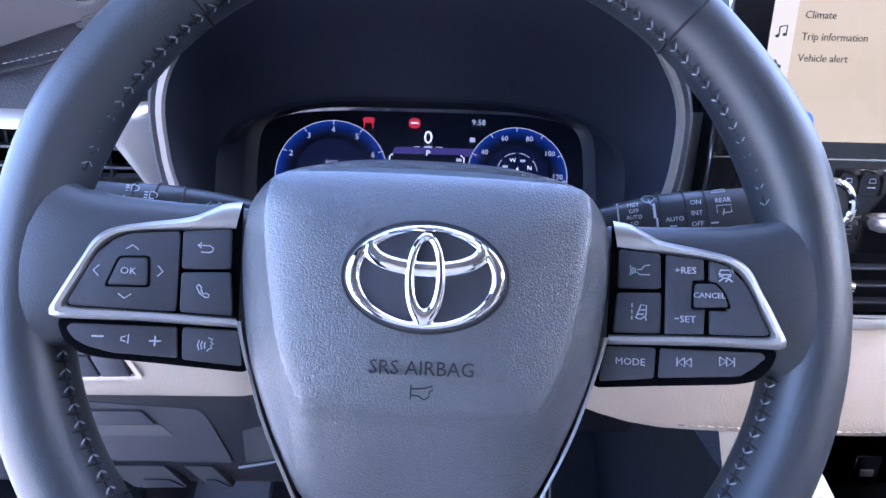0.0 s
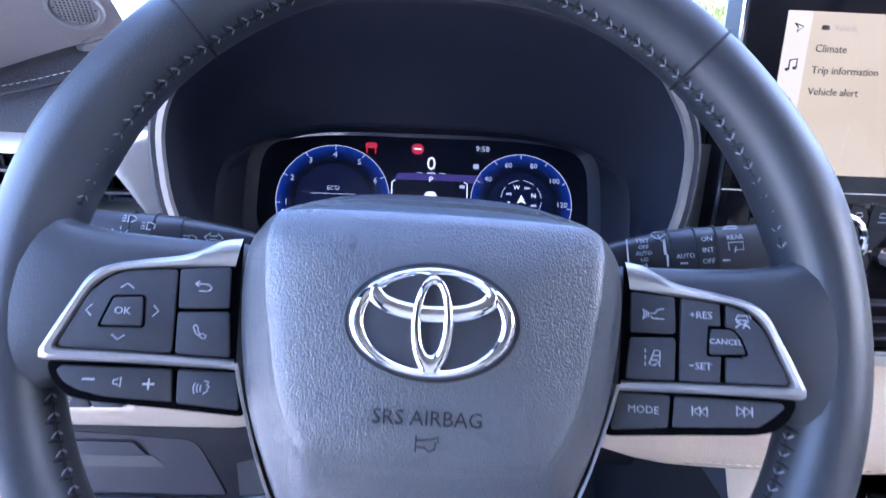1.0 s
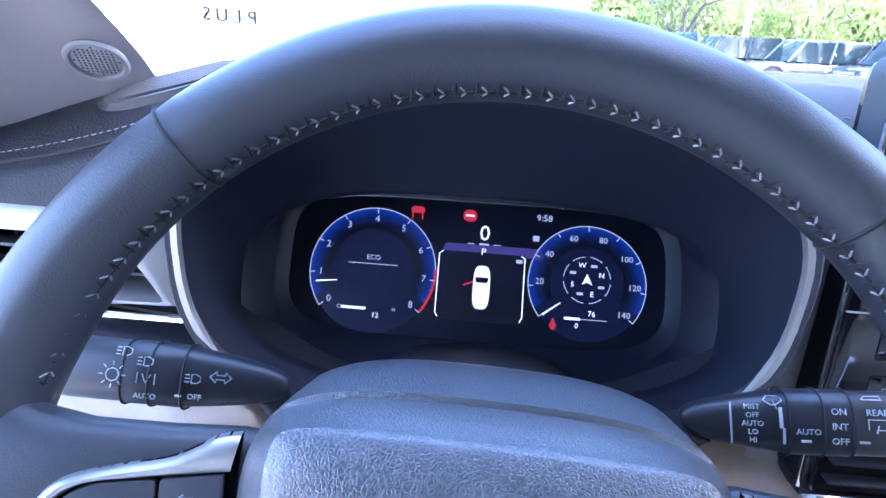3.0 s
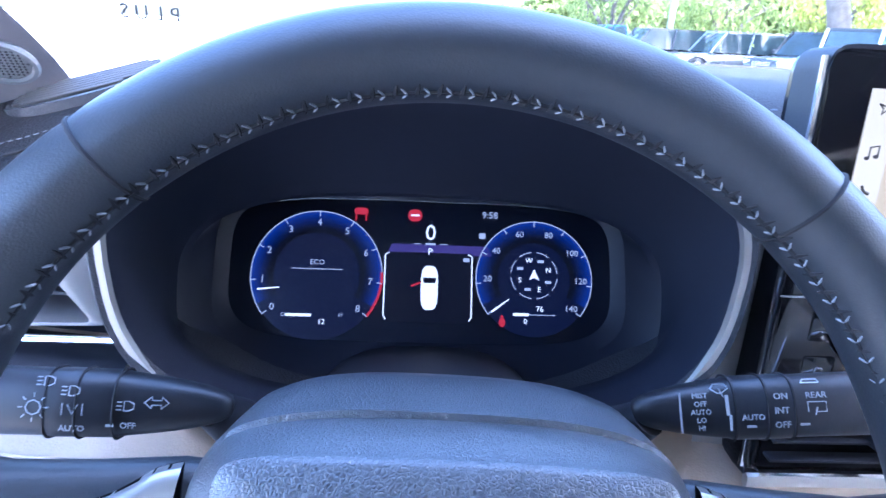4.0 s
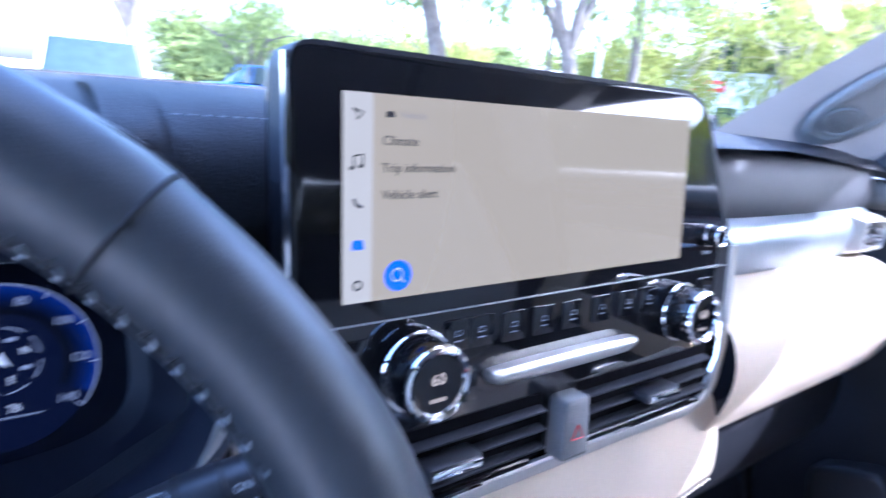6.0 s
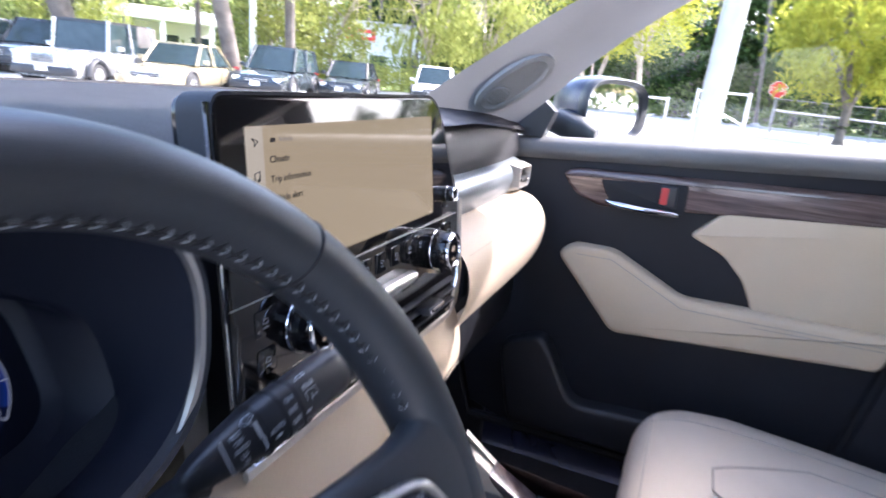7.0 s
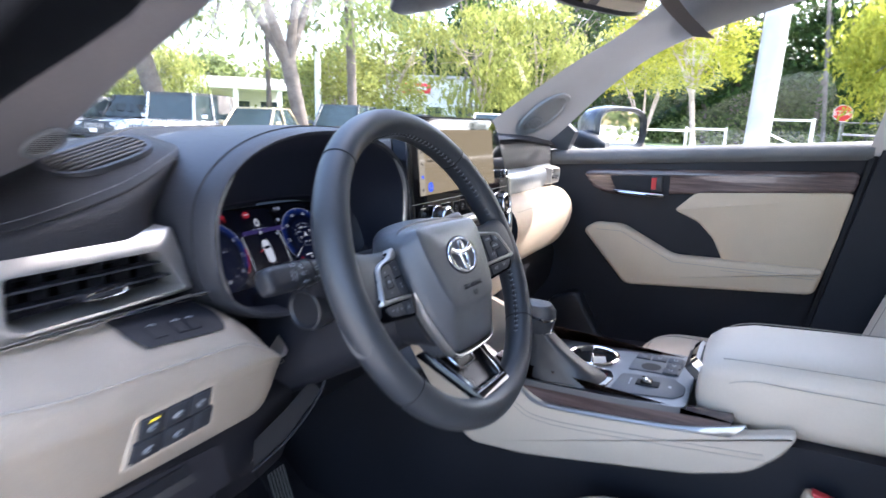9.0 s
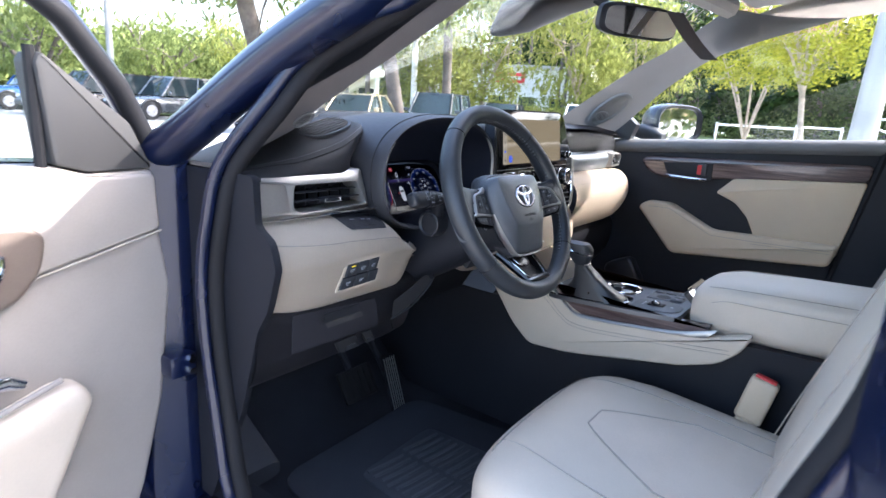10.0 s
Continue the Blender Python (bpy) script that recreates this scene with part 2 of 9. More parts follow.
def sheet(bm, f, us, vs, thick=0.0, mi=0):
    """The surface f(u, v) over the given steps, with a thickness."""
    g = [[bm.verts.new(f(u, v)) for v in vs] for u in us]
    fs = []
    for i in range(len(us) - 1):
        for j in range(len(vs) - 1):
            q = bm.faces.new((g[i][j], g[i + 1][j], g[i + 1][j + 1], g[i][j + 1]))
            q.material_index = mi
            fs.append(q)
    if thick:
        bmesh.ops.solidify(bm, geom=fs, thickness=thick)
    return bm


def steps(a, b, n):
    return [a + (b - a) * i / n for i in range(n + 1)]


def stitches(bm, pts, length=0.004, gap=0.003, r=0.0006, lift=V(0, 0, 0)):
    """Small thread stitches along a line."""
    pts = [Vector(p) for p in pts]
    d, on = 0.0, length + gap
    for a, b in zip(pts, pts[1:]):
        L = (b - a).length
        while d < L:
            p = a.lerp(b, d / L)
            q = p + (b - a).normalized() * length
            tube(bm, [p + lift, (p + q) / 2 + lift * 1.4, q + lift], [r * 0.6, r, r * 0.6], 5)
            d += on
        d -= L
    return bm


def lettering(body, size, m, material, parent, name="lettering", align='CENTER', depth=0.0002):
    cu = bpy.data.curves.new("text", 'FONT')
    cu.body, cu.size, cu.align_x, cu.align_y, cu.extrude, cu.resolution_u = body, size, align, 'CENTER', depth, 2
    tmp = bpy.data.objects.new("text", cu)
    scene.collection.objects.link(tmp)
    bpy.context.view_layer.update()
    me = bpy.data.meshes.new_from_object(tmp.evaluated_get(bpy.context.evaluated_depsgraph_get()))
    bpy.data.objects.remove(tmp)
    me.materials.clear()
    me.materials.append(material)
    ob = new(name, me)
    ob.parent = parent
    ob.matrix_local = m
    return ob


def at2(x, y, z=0.0, r=0.0):
    return pose(x, y, z, 0, 0, r)

XC = 0.39  # centre line of the car


def based(name, base, label, category, group="", kind=""):
    """A thing whose parts are given in world places; its Empty stands at its base."""
    ob = thing(name, Matrix.Translation(base), label, category, group, kind)
    ob["base"] = 1
    return ob


NB = bmesh.new

# ---- steering wheel ----
TILT = radians(26.7)
WU, WN = V(0, math.sin(TILT), math.cos(TILT)), V(0, -math.cos(TILT), math.sin(TILT))
WHEEL_C = V(0, 0.001, 1.0718)
WHEEL = Matrix.Translation(WHEEL_C) @ Matrix(((1, WU.x, WN.x, 0), (0, WU.y, WN.y, 0), (0, WU.z, WN.z, 0), (0, 0, 0, 1))) @ pose(0, 0, 0, 0, 0, -1.7)
RIM_R, RIM_T = 0.1750, 0.0187
SEAM_A = radians(165)  # where the stitched seam runs round the rim's section


def rim_point(a, phi=0.0, k=1.0):
    """A point on the rim's skin: a round the wheel from the right, phi round the tube (0 outward, 90 to the driver)."""
    c = math.cos(phi)
    r = RIM_R + k * RIM_T * c * (1.0 if c > 0 else 0.80)
    return V(r * math.cos(a), r * math.sin(a) + 0.006, -0.0096 + k * RIM_T * math.sin(phi))


def along(pts, n):
    """n points at even steps along a line."""
    pts = [Vector(p) for p in pts]
    d = [0.0]
    for p, q in zip(pts, pts[1:]):
        d.append(d[-1] + (q - p).length)
    out, i = [], 0
    for k in range(n):
        t = d[-1] * k / (n - 1)
        while i < len(d) - 2 and d[i + 1] < t:
            i += 1
        out.append(pts[i].lerp(pts[i + 1], (t - d[i]) / max(1e-9, d[i + 1] - d[i])))
    return out


def steering_wheel():
    w = thing("steering_wheel", WHEEL, "black leather steering wheel with grey cross stitching, silver trim and buttons", "steering wheel")
    bm = NB()
    N, n = 160, 24
    rings = []
    for i in range(N):
        a = math.tau * i / N
        deg = math.degrees(a)
        # thumb bulges above the spokes, slight dents at the four seams
        k = 1.0 + 0.06 * math.exp(-((deg - 22) / 9) ** 2) + 0.06 * math.exp(-((deg - 158) / 9) ** 2)
        for q in (47.3, 132.7, 218, 322):
            k -= 0.02 * math.exp(-((deg - q) / 1.3) ** 2)
        rings.append([rim_point(a, math.tau * j / n, k) for j in range(n)])
    rings.append(rings[0])
    loft(bm, rings, True, (False, False))
    bmesh.ops.remove_doubles(bm, verts=bm.verts, dist=1e-6)
    rim = part("rim", bm, LEATHER, w)
    for deg in (47.3, 132.7, -38, 218):
        bm = NB()
        a = radians(deg)
        tube(bm, [rim_point(a, math.tau * k / 28, 0.990) for k in range(28)], 0.0008, 6, closed=True, up=V(-math.sin(a), math.cos(a), 0))
        part("seam", bm, SEAM, rim)
    # cross stitching along the inner edge, in a puckered seam
    for lo, hi in ((15, 165), (-48, -14), (194, 228)):
        bm, sb = NB(), NB()
        d = lo
        while d < hi:
            a = radians(d)
            p = rim_point(a, SEAM_A + 0.02, 1.025)
            q1, q2 = rim_point(a + 0.013, SEAM_A - 0.15, 1.03), rim_point(a + 0.011, SEAM_A + 0.14, 1.03)
            tube(bm, [p, (p + q1) / 2 + V(0, 0, 0.0003), q1], [0.0003, 0.00048, 0.0003], 5)
            tube(bm, [p, (p + q2) / 2, q2], [0.0003, 0.00048, 0.0003], 5)
            m = rim_point(a + 0.026, SEAM_A - 0.02, 0.985)
            tube(sb, [rim_point(a + 0.022, SEAM_A - 0.24, 0.992), m, rim_point(a + 0.030, SEAM_A + 0.18, 0.992)], [0.0003, 0.0012, 0.0003], 5)
            d += 2.75
        tube(sb, [rim_point(radians(x), SEAM_A, 0.992) for x in steps(lo, hi, 80)], 0.0009, 5)
        part("seam", sb, SEAM, rim)
        part("stitching", bm, [THREAD], rim, "light grey cross stitches")

    # spokes; their switch faces lean towards the driver at the outer end
    for s in (-1, 1):
        LEAN = Matrix.Translation((s * 0.0837, 0, -0.0091)) @ Matrix.Rotation(-s * math.atan(0.259), 4, 'Y') @ Matrix.Diagonal((1.033, 1, 1, 1)) @ Matrix.Translation((-s * 0.0837, 0, 0))
        bm = NB()
        rings = []
        for u, top, bot, zc, h in ((0.050, 0.032, -0.034, -0.015, 0.010), (0.085, 0.0370, -0.034, -0.0150, 0.0115), (0.110, 0.0365, -0.031, -0.0145, 0.0115), (0.135, 0.0370, -0.0285, -0.0145, 0.0120), (0.150, 0.0395, -0.0290, -0.0165, 0.0135), (0.160, 0.0440, -0.034, -0.0190, 0.0150), (0.170, 0.0520, -0.044, -0.0215, 0.0160), (0.178, 0.0600, -0.056, -0.0235, 0.0150)):
            rings.append([V(s * u, (top + bot) / 2 + p.x, zc + p.y) for p in sup(32, (top - bot) / 2, h, 3.0)])
        loft(bm, rings)
        spoke = part("spoke", bm, LEATHER, w)
        spoke.matrix_local = LEAN
        # satin silver frame round the upper switches, open to the hub
        oa = smooth([(0.0850, 0.0372, 0), (0.0922, 0.0357, 0), (0.0990, 0.0318, 0), (0.107, 0.0280, 0), (0.122, 0.0247, 0), (0.1345, 0.0213, 0), (0.1412, 0.0163, 0), (0.146, 0.0062, 0), (0.150, -0.0025, 0), (0.1548, -0.0140, 0)], 6)
        ia = smooth([(0.0870, 0.0250, 0), (0.107, 0.0225, 0), (0.127, 0.0198, 0), (0.1345, 0.0166, 0), (0.140, 0.0103, 0), (0.145, -0.0018, 0), (0.1490, -0.0112, 0)], 6)
        ob = smooth([(0.1548, -0.0140, 0), (0.1545, -0.0168, 0), (0.1510, -0.0180, 0), (0.1205, -0.0182, 0), (0.0830, -0.0196, 0)], 6)
        ib = smooth([(0.1490, -0.0112, 0), (0.1474, -0.0130, 0), (0.1225, -0.0136, 0), (0.0838, -0.0152, 0)], 6)
        O, I = along(oa, 40) + along(ob, 26)[1:], along(ia, 40) + along(ib, 26)[1:]
        bm = NB()
        loft(bm, [[V(s * p.lerp(q, f).x, p.lerp(q, f).y, h) for p, q in zip(O, I)] for f, h in ((0, -0.008), (0, -0.0005), (0.14, 0.0012), (0.45, 0.0022), (0.80, 0.0016), (1.0, -0.0002), (1.0, -0.006))], closed=False)
        part("bezel", bm, SILVER, spoke, "satin silver button bezel")
        bm = NB()
        plate(bm, [(s * p.x, p.y) for p in along(oa, 24) + along(ob, 16)[1:]], -0.009, -0.0020)
        part("switch_panel", bm, GAP, spoke)
        bm = NB()
        plate(bm, rounded([(s * 0.1530, -0.0180), (s * 0.150, -0.0265), (s * 0.1445, -0.0320), (s * 0.1364, -0.0342), (s * 0.1095, -0.0366), (s * 0.0770, -0.0398), (s * 0.0810, -0.0180)], 0.004), -0.013, -0.0028, bev=0.0015)
        part("lower_switch_panel", bm, GAP, spoke)

        def key(outline, h=0.0010, r=0.0016):
            mx, my = (sum(q[k] for q in outline) / len(outline) for k in (0, 1))
            grown = [V(x, y, 0) + (V(x - mx, y - my, 0)).normalized() * 0.0006 for x, y in outline]
            bm2 = NB()
            plate(bm2, rounded([(s * q.x, q.y) for q in grown], r), -0.003, h, bev=0.0005)
            return part("button", bm2, KEYPLASTIC, spoke)
        low = -0.0010
        if s < 0:
            key([(0.1095, 0.0212), (0.1275, 0.0188), (0.1336, 0.0156), (0.1392, 0.0093), (0.1440, -0.0018), (0.1477, -0.0106), (0.1465, -0.0122), (0.1083, -0.0132)], r=0.0022)
            key([(0.1075, 0.0214), (0.0890, 0.0238), (0.0880, 0.0068), (0.1067, 0.0056)])
            key([(0.1067, 0.0032), (0.0878, 0.0044), (0.0858, -0.0140), (0.1060, -0.0132)])
            key([(0.1475, -0.0222), (0.1460, -0.0202), (0.1078, -0.0205), (0.1065, -0.0333), (0.1306, -0.0312), (0.1395, -0.0290), (0.1445, -0.0262)], low, 0.001)
            key([(0.1045, -0.0205), (0.0830, -0.0212), (0.0805, -0.0362), (0.1036, -0.0338)], low)
            mid = [(0.1310, 0.0085), (0.1203, 0.0093), (0.1194, -0.0030), (0.1348, -0.0035)]
        else:
            key([(0.0880, 0.0235), (0.1047, 0.0217), (0.1050, 0.0068), (0.0878, 0.0066)])
            key([(0.0876, 0.0035), (0.1051, 0.0041), (0.1047, -0.0130), (0.0860, -0.0138)])
            key([(0.1080, 0.0213), (0.1225, 0.0194), (0.1226, 0.0103), (0.1181, 0.0101), (0.1178, -0.0012), (0.1227, -0.0014), (0.1224, -0.0124), (0.1074, -0.0130)], r=0.0008)
            key([(0.1255, 0.0190), (0.1322, 0.0166), (0.1388, 0.0096), (0.1440, -0.0022), (0.1476, -0.0105), (0.1465, -0.0120), (0.1255, -0.0123), (0.1256, -0.0022), (0.1323, -0.0018), (0.1287, 0.0082), (0.1255, 0.0103)], r=0.0008)
            key([(0.0826, -0.0208), (0.1032, -0.0203), (0.1023, -0.0332), (0.0805, -0.0360)], low)
            key([(0.1062, -0.0203), (0.1450, -0.0200), (0.1465, -0.0218), (0.1420, -0.0262), (0.1365, -0.0300), (0.1053, -0.0330)], low, 0.001)
            mid = [(0.1188, 0.0092), (0.1271, 0.0096), (0.1300, 0.0063), (0.1327, -0.0008), (0.1182, -0.0018)]
        ro = rounded([(s * x, y) for x, y in mid], 0.0016)
        cc = sum(ro, Vector((0, 0))) / len(ro)
        bm = NB()
        ring_plate(bm, [cc + (p - cc) * 1.12 for p in ro], [cc + (p - cc) * 0.98 for p in ro], -0.001, 0.0014)
        part("surround", bm, GAP, spoke)
        bm = NB()
        plate(bm, [cc + (p - cc) * 0.96 for p in ro], -0.001, 0.0017, bev=0.0006)
        part("button", bm, KEYPLASTIC, spoke)

        def sym(x, y, lines, r=0.00024, h=0.0012):
            """Thin printed strokes round (x, y), in millimetres."""
            for ln in lines:
                bm2 = NB()
                tube(bm2, [V(x + px * 0.001, y + py * 0.001, h) for px, py in ln], r, 4, flat=0.5)
                part("symbol", bm2, MARK, spoke)
        if s < 0:
            lettering("OK", 0.0041, at2(-0.1272, 0.0028, 0.0019), MARK, spoke)
            sym(-0.1266, 0.0132, [[(-2.4, -1), (0, 1), (2.4, -1)]])
            sym(-0.1278, -0.0078, [[(-2.4, 1), (0, -1), (2.4, 1)]])
            sym(-0.1391, 0.0025, [[(1, 2.3), (-1, 0), (1, -2.3)]])
            sym(-0.1153, 0.0035, [[(-1, 2.3), (1, 0), (-1, -2.3)]])
            sym(-0.0985, 0.0148, [[(-1.6, 2.4), (-3.2, 1.2), (-1.6, 0.0)], [(-3.2, 1.2), (1.8, 1.2), (3.0, 0.2), (3.0, -0.9), (1.8, -1.8), (-1.6, -1.8)]])
            sym(-0.0981, -0.0042, [[(-1.9, 3.0), (-2.6, 1.8), (-1.4, -0.6), (1.0, -2.6), (2.4, -2.5), (2.6, -1.4), (1.2, -0.6), (0.4, -1.2), (-0.8, 0.6), (-0.6, 1.6), (-1.9, 3.0)]])
            sym(-0.1364, -0.0250, [[(-2.2, 0), (2.2, 0)]], 0.00035, -0.0006)
            sym(-0.1259, -0.0258, [[(-1.8, 0.8), (-0.8, 0.8), (0.8, 2), (0.8, -2), (-0.8, -0.8), (-1.8, -0.8), (-1.8, 0.8)]], h=-0.0006)
            sym(-0.1150, -0.0264, [[(-2.2, 0), (2.2, 0)], [(0, 2.2), (0, -2.2)]], 0.00035, -0.0006)
            sym(-0.0940, -0.0272, [[(-0.4, 2.8), (1.4, 2.2), (0.6, 1.0), (1.8, 0.2), (0.8, -0.4), (1.2, -1.6), (0.0, -2.2), (-0.6, -3.0)], [(-1.4, 1.0), (-1.8, -0.4), (-1.4, -1.8)], [(-2.6, 1.4), (-3.1, -0.4), (-2.6, -2.2)], [(-3.8, 1.8), (-4.4, -0.4), (-3.8, -2.6)]], 0.00026, -0.0006)
        else:
            lettering("CANCEL", 0.0033, at2(0.1247, 0.0040, 0.0019), MARK, spoke)
            lettering("+RES", 0.0042, at2(0.1153, 0.0148, 0.0012), MARK, spoke)
            lettering("\u2212SET", 0.0042, at2(0.1150, -0.0068, 0.0012), MARK, spoke)
            lettering("MODE", 0.0044, at2(0.0930, -0.0268, -0.0007), MARK, spoke)
            back = [[(-2.8, 1.9), (-2.8, -1.9)], [(0.2, 1.9), (-2.4, 0), (0.2, -1.9), (0.2, 1.9)], [(2.9, 1.9), (0.3, 0), (2.9, -1.9), (2.9, 1.9)]]
            sym(0.1150, -0.0256, back, h=-0.0006)
            sym(0.1320, -0.0243, [[(-x, y) for x, y in ln] for ln in back], h=-0.0006)
            sym(0.0970, 0.0143, [[(-1.6, 0.6), (0.2, 0.5), (1.4, 2.2), (3.8, 2.6)], [(-1.6, -0.6), (-0.6, -1.8), (3.8, -1.8)], [(-2.6, 1.2), (-2.2, 0), (-2.6, -1.2)], [(-3.6, 1.7), (-3.1, 0), (-3.6, -1.7)], [(-4.6, 2.2), (-4.0, 0), (-4.6, -2.2)]], 0.00026)
            sym(0.0966, -0.0040, [[(-3.2, 3.4), (-3.2, 1.6)], [(-3.2, 0.6), (-3.2, -1.2)], [(-3.2, -2.2), (-3.2, -4.0)], [(-1.6, -3.0), (0.6, 3.0), (2.8, 2.6), (2.6, -1.8), (0.4, -3.6), (-1.6, -3.0)], [(-0.4, 0.4), (2.4, 0.8)], [(-1.0, -1.4), (1.8, -1.2)], [(2.2, -2.4), (2.8, -4.0)]], 0.00026)
            sym(0.1312, 0.0133, [[(-2.6, 0.2), (-1.8, 2.2), (1.6, 2.2), (2.4, 0.2), (-2.6, 0.2)], [(-2.4, -0.6), (-0.8, -0.6)], [(0.8, -0.6), (2.2, -0.6)], [(-2.6, -3.0), (-1.0, -1.4), (1.2, -1.4), (2.8, -3.0)], [(0, -3.0), (1.2, -1.8)], [(2.4, 3.2), (3.2, 1.0)]], 0.00030)

    # airbag cover: a shield whose grained face ends in a crease; a plain chin below
    def full(half):
        return smooth([(x, y, 0) for x, y in half] + [(-x, y, 0) for x, y in half[-2:0:-1]], 6, True)
    EDGE = full([(0, 0.0567), (0.040, 0.0555), (0.066, 0.0505), (0.0775, 0.041), (0.0822, 0.0265), (0.0815, 0.0015), (0.0760, -0.031), (0.0665, -0.057), (0.0560, -0.0790), (0.0470, -0.0925), (0.034, -0.0978), (0, -0.0990)])
    FOLD = full([(0, 0.0490), (0.036, 0.0485), (0.060, 0.0470), (0.0672, 0.0415), (0.0680, 0.0245), (0.0645, 0.001), (0.0586, -0.0255), (0.0507, -0.0433), (0.0440, -0.0490), (0.0330, -0.0512), (0.020, -0.0520), (0, -0.0522)])

    def level(p, c):
        """Heights fall away towards the top edge."""
        return c - 0.16 * max(0, p.y - 0.034)
    bm = NB()
    rings = [[V(p.x * 0.84, p.y * 0.90, -0.046) for p in EDGE]]
    for dep, fx, rise in ((-0.044, 0.90, 0.0095), (-0.040, 0.93, 0.0112), (-0.034, 0.955, 0.0108), (-0.020, 0.985, 0.0062), (-0.008, 1.0, 0.0022)):
        # the top face climbs towards the rear
        rings.append([V(p.x * fx, p.y + rise * (max(0, p.y) / 0.0567) ** 1.5, dep) for p in EDGE])
    for f, c in ((0.03, -0.0045), (0.10, -0.0015), (0.30, 0.0035), (0.62, 0.0090), (0.88, 0.0135), (0.96, 0.0150), (1.0, 0.0160)):
        rings.append([V(p.lerp(q, f).x, p.lerp(q, f).y, level(p.lerp(q, f), c)) for p, q in zip(EDGE, FOLD)])
    for k, c in ((0.965, 0.0173), (0.90, 0.0183), (0.75, 0.0198), (0.55, 0.0208), (0.30, 0.0214), (0.05, 0.0216)):
        rings.append([V(p.x * k, p.y * k, level(p * k, c)) for p in FOLD])
    loft(bm, rings)
    hub = part("airbag_cover", bm, HUBSKIN, w, "grained dark blue-grey airbag cover")
    lettering("SRS AIRBAG", 0.0080, at2(-0.0002, -0.0313, 0.0206), LETTER, hub, depth=0.0004)
    bm = NB()
    tube(bm, [V(-0.0042, -0.0375, 0.0208), V(-0.0042, -0.0432, 0.0205)], 0.0003, 4)
    tube(bm, [V(x, y, 0.0206) for x, y in ((-0.0042, -0.0392), (0.0012, -0.0388), (0.0042, -0.0378), (0.0042, -0.0398), (0.0032, -0.0398), (0.0030, -0.0422), (0.0010, -0.0432), (-0.0010, -0.0418), (-0.0042, -0.0416))], 0.0003, 4)
    part("horn_symbol", bm, LETTER, hub)

    # plain chrome ovals on a dark ground
    def oval(c0, a0, b0, c1, a1, b1, h, name="oval"):
        o, i = sup(72, a0, b0, 2, c0), sup(72, a1, b1, 2, c1)
        bm2 = NB()
        rr = [[V(p.lerp(q, f).x, p.lerp(q, f).y, h + z) for p, q in zip(o, i)] for f, z in ((0, -0.0025), (0, 0.0), (0.10, 0.0009), (0.30, 0.0016), (0.55, 0.0018), (0.80, 0.0013), (0.95, 0.0004), (1.0, -0.0002), (1.0, -0.0025))]
        loft(bm2, rr + [rr[0]], True, (False, False))
        bmesh.ops.remove_doubles(bm2, verts=bm2.verts, dist=1e-7)
        return bm2
    bm = NB()
    plate(bm, sup(64, 0.0330, 0.0219, 2, (-0.0004, 0.0052)), 0.016, 0.0219, bev=0.0006)
    badge = part("badge", bm, KEYPLASTIC, hub, "chrome oval badge")
    part("oval", oval((-0.0004, 0.0052), 0.0322, 0.0211, (-0.0004, 0.0052), 0.0262, 0.0180, 0.0224), CHROME, badge)
    part("oval", oval((-0.0006, 0.0148), 0.0256, 0.0100, (-0.0006, 0.0174), 0.0198, 0.0058, 0.0228), CHROME, badge)
    part("oval", oval((-0.0006, 0.0042), 0.0084, 0.0190, (-0.0006, 0.0060), 0.0040, 0.0132, 0.0233), CHROME, badge)
    bm = NB()
    tube(bm, [V(p.x, p.y, 0.0212) for p in sup(64, 0.0333, 0.0222, 2, (-0.0004, 0.0052))], 0.0008, 6, closed=True)
    part("badge_groove", bm, SEAM, badge)

    # broad satin band that wraps the lower half of the cover
    half = [(0.0815, -0.0165), (0.0775, -0.031), (0.0685, -0.057), (0.0575, -0.0800), (0.0480, -0.0955), (0.034, -0.1015), (0, -0.1028)]
    line = along(smooth([(x, y, 0) for x, y in half] + [(-x, y, 0) for x, y in half[-2::-1]], 6), 90)
    bm = NB()
    rr = []
    for f, h in ((0.985, -0.004), (1.0, -0.0035), (1.012, -0.006), (1.0, -0.013), (0.965, -0.019), (0.90, -0.023)):
        row = []
        for i, p in enumerate(line):
            g = min(1.0, 0.15 + min(i, 89 - i) / 9)
            row.append(V(p.x * f, (p.y + 0.02) * f - 0.02, -0.0035 + (h + 0.0035) * (0.45 + 0.55 * g)))
        rr.append(row)
    loft(bm, rr, closed=False)
    part("trim_band", bm, SILVER, w, "satin silver band below the airbag cover")

    # gloss black lower spoke: two legs that rise to the rim round a chrome-edged well
    top_l, top_z, bot_l, bot_z = 0.058, -0.040, 0.037, 0.000

    def slant(f, x, h=0.0):
        """A point on the leaning lower spoke: f from the hub to the rim."""
        return V(x, -0.084 - 0.070 * f, top_z + (bot_z - top_z) * f + h)
    lower = None
    for s in (-1, 1):
        bm = NB()
        rings = []
        for f in steps(0, 1, 8):
            xo = top_l + (bot_l - top_l) * f
            wd = 0.012 - 0.003 * f
            rings.append([slant(f, s * x, h) for x, h in ((xo, -0.010), (xo + 0.001, -0.002), (xo - 0.0015, 0.002), (xo - wd * 0.7, 0.0005), (xo - wd, -0.004), (xo - wd, -0.012))])
        loft(bm, rings)
        if lower is None:
            lower = part("lower_spoke", bm, PIANO, w, "gloss black lower spoke with chrome edging")
        else:
            part("leg", bm, PIANO, lower)
    bm = NB()
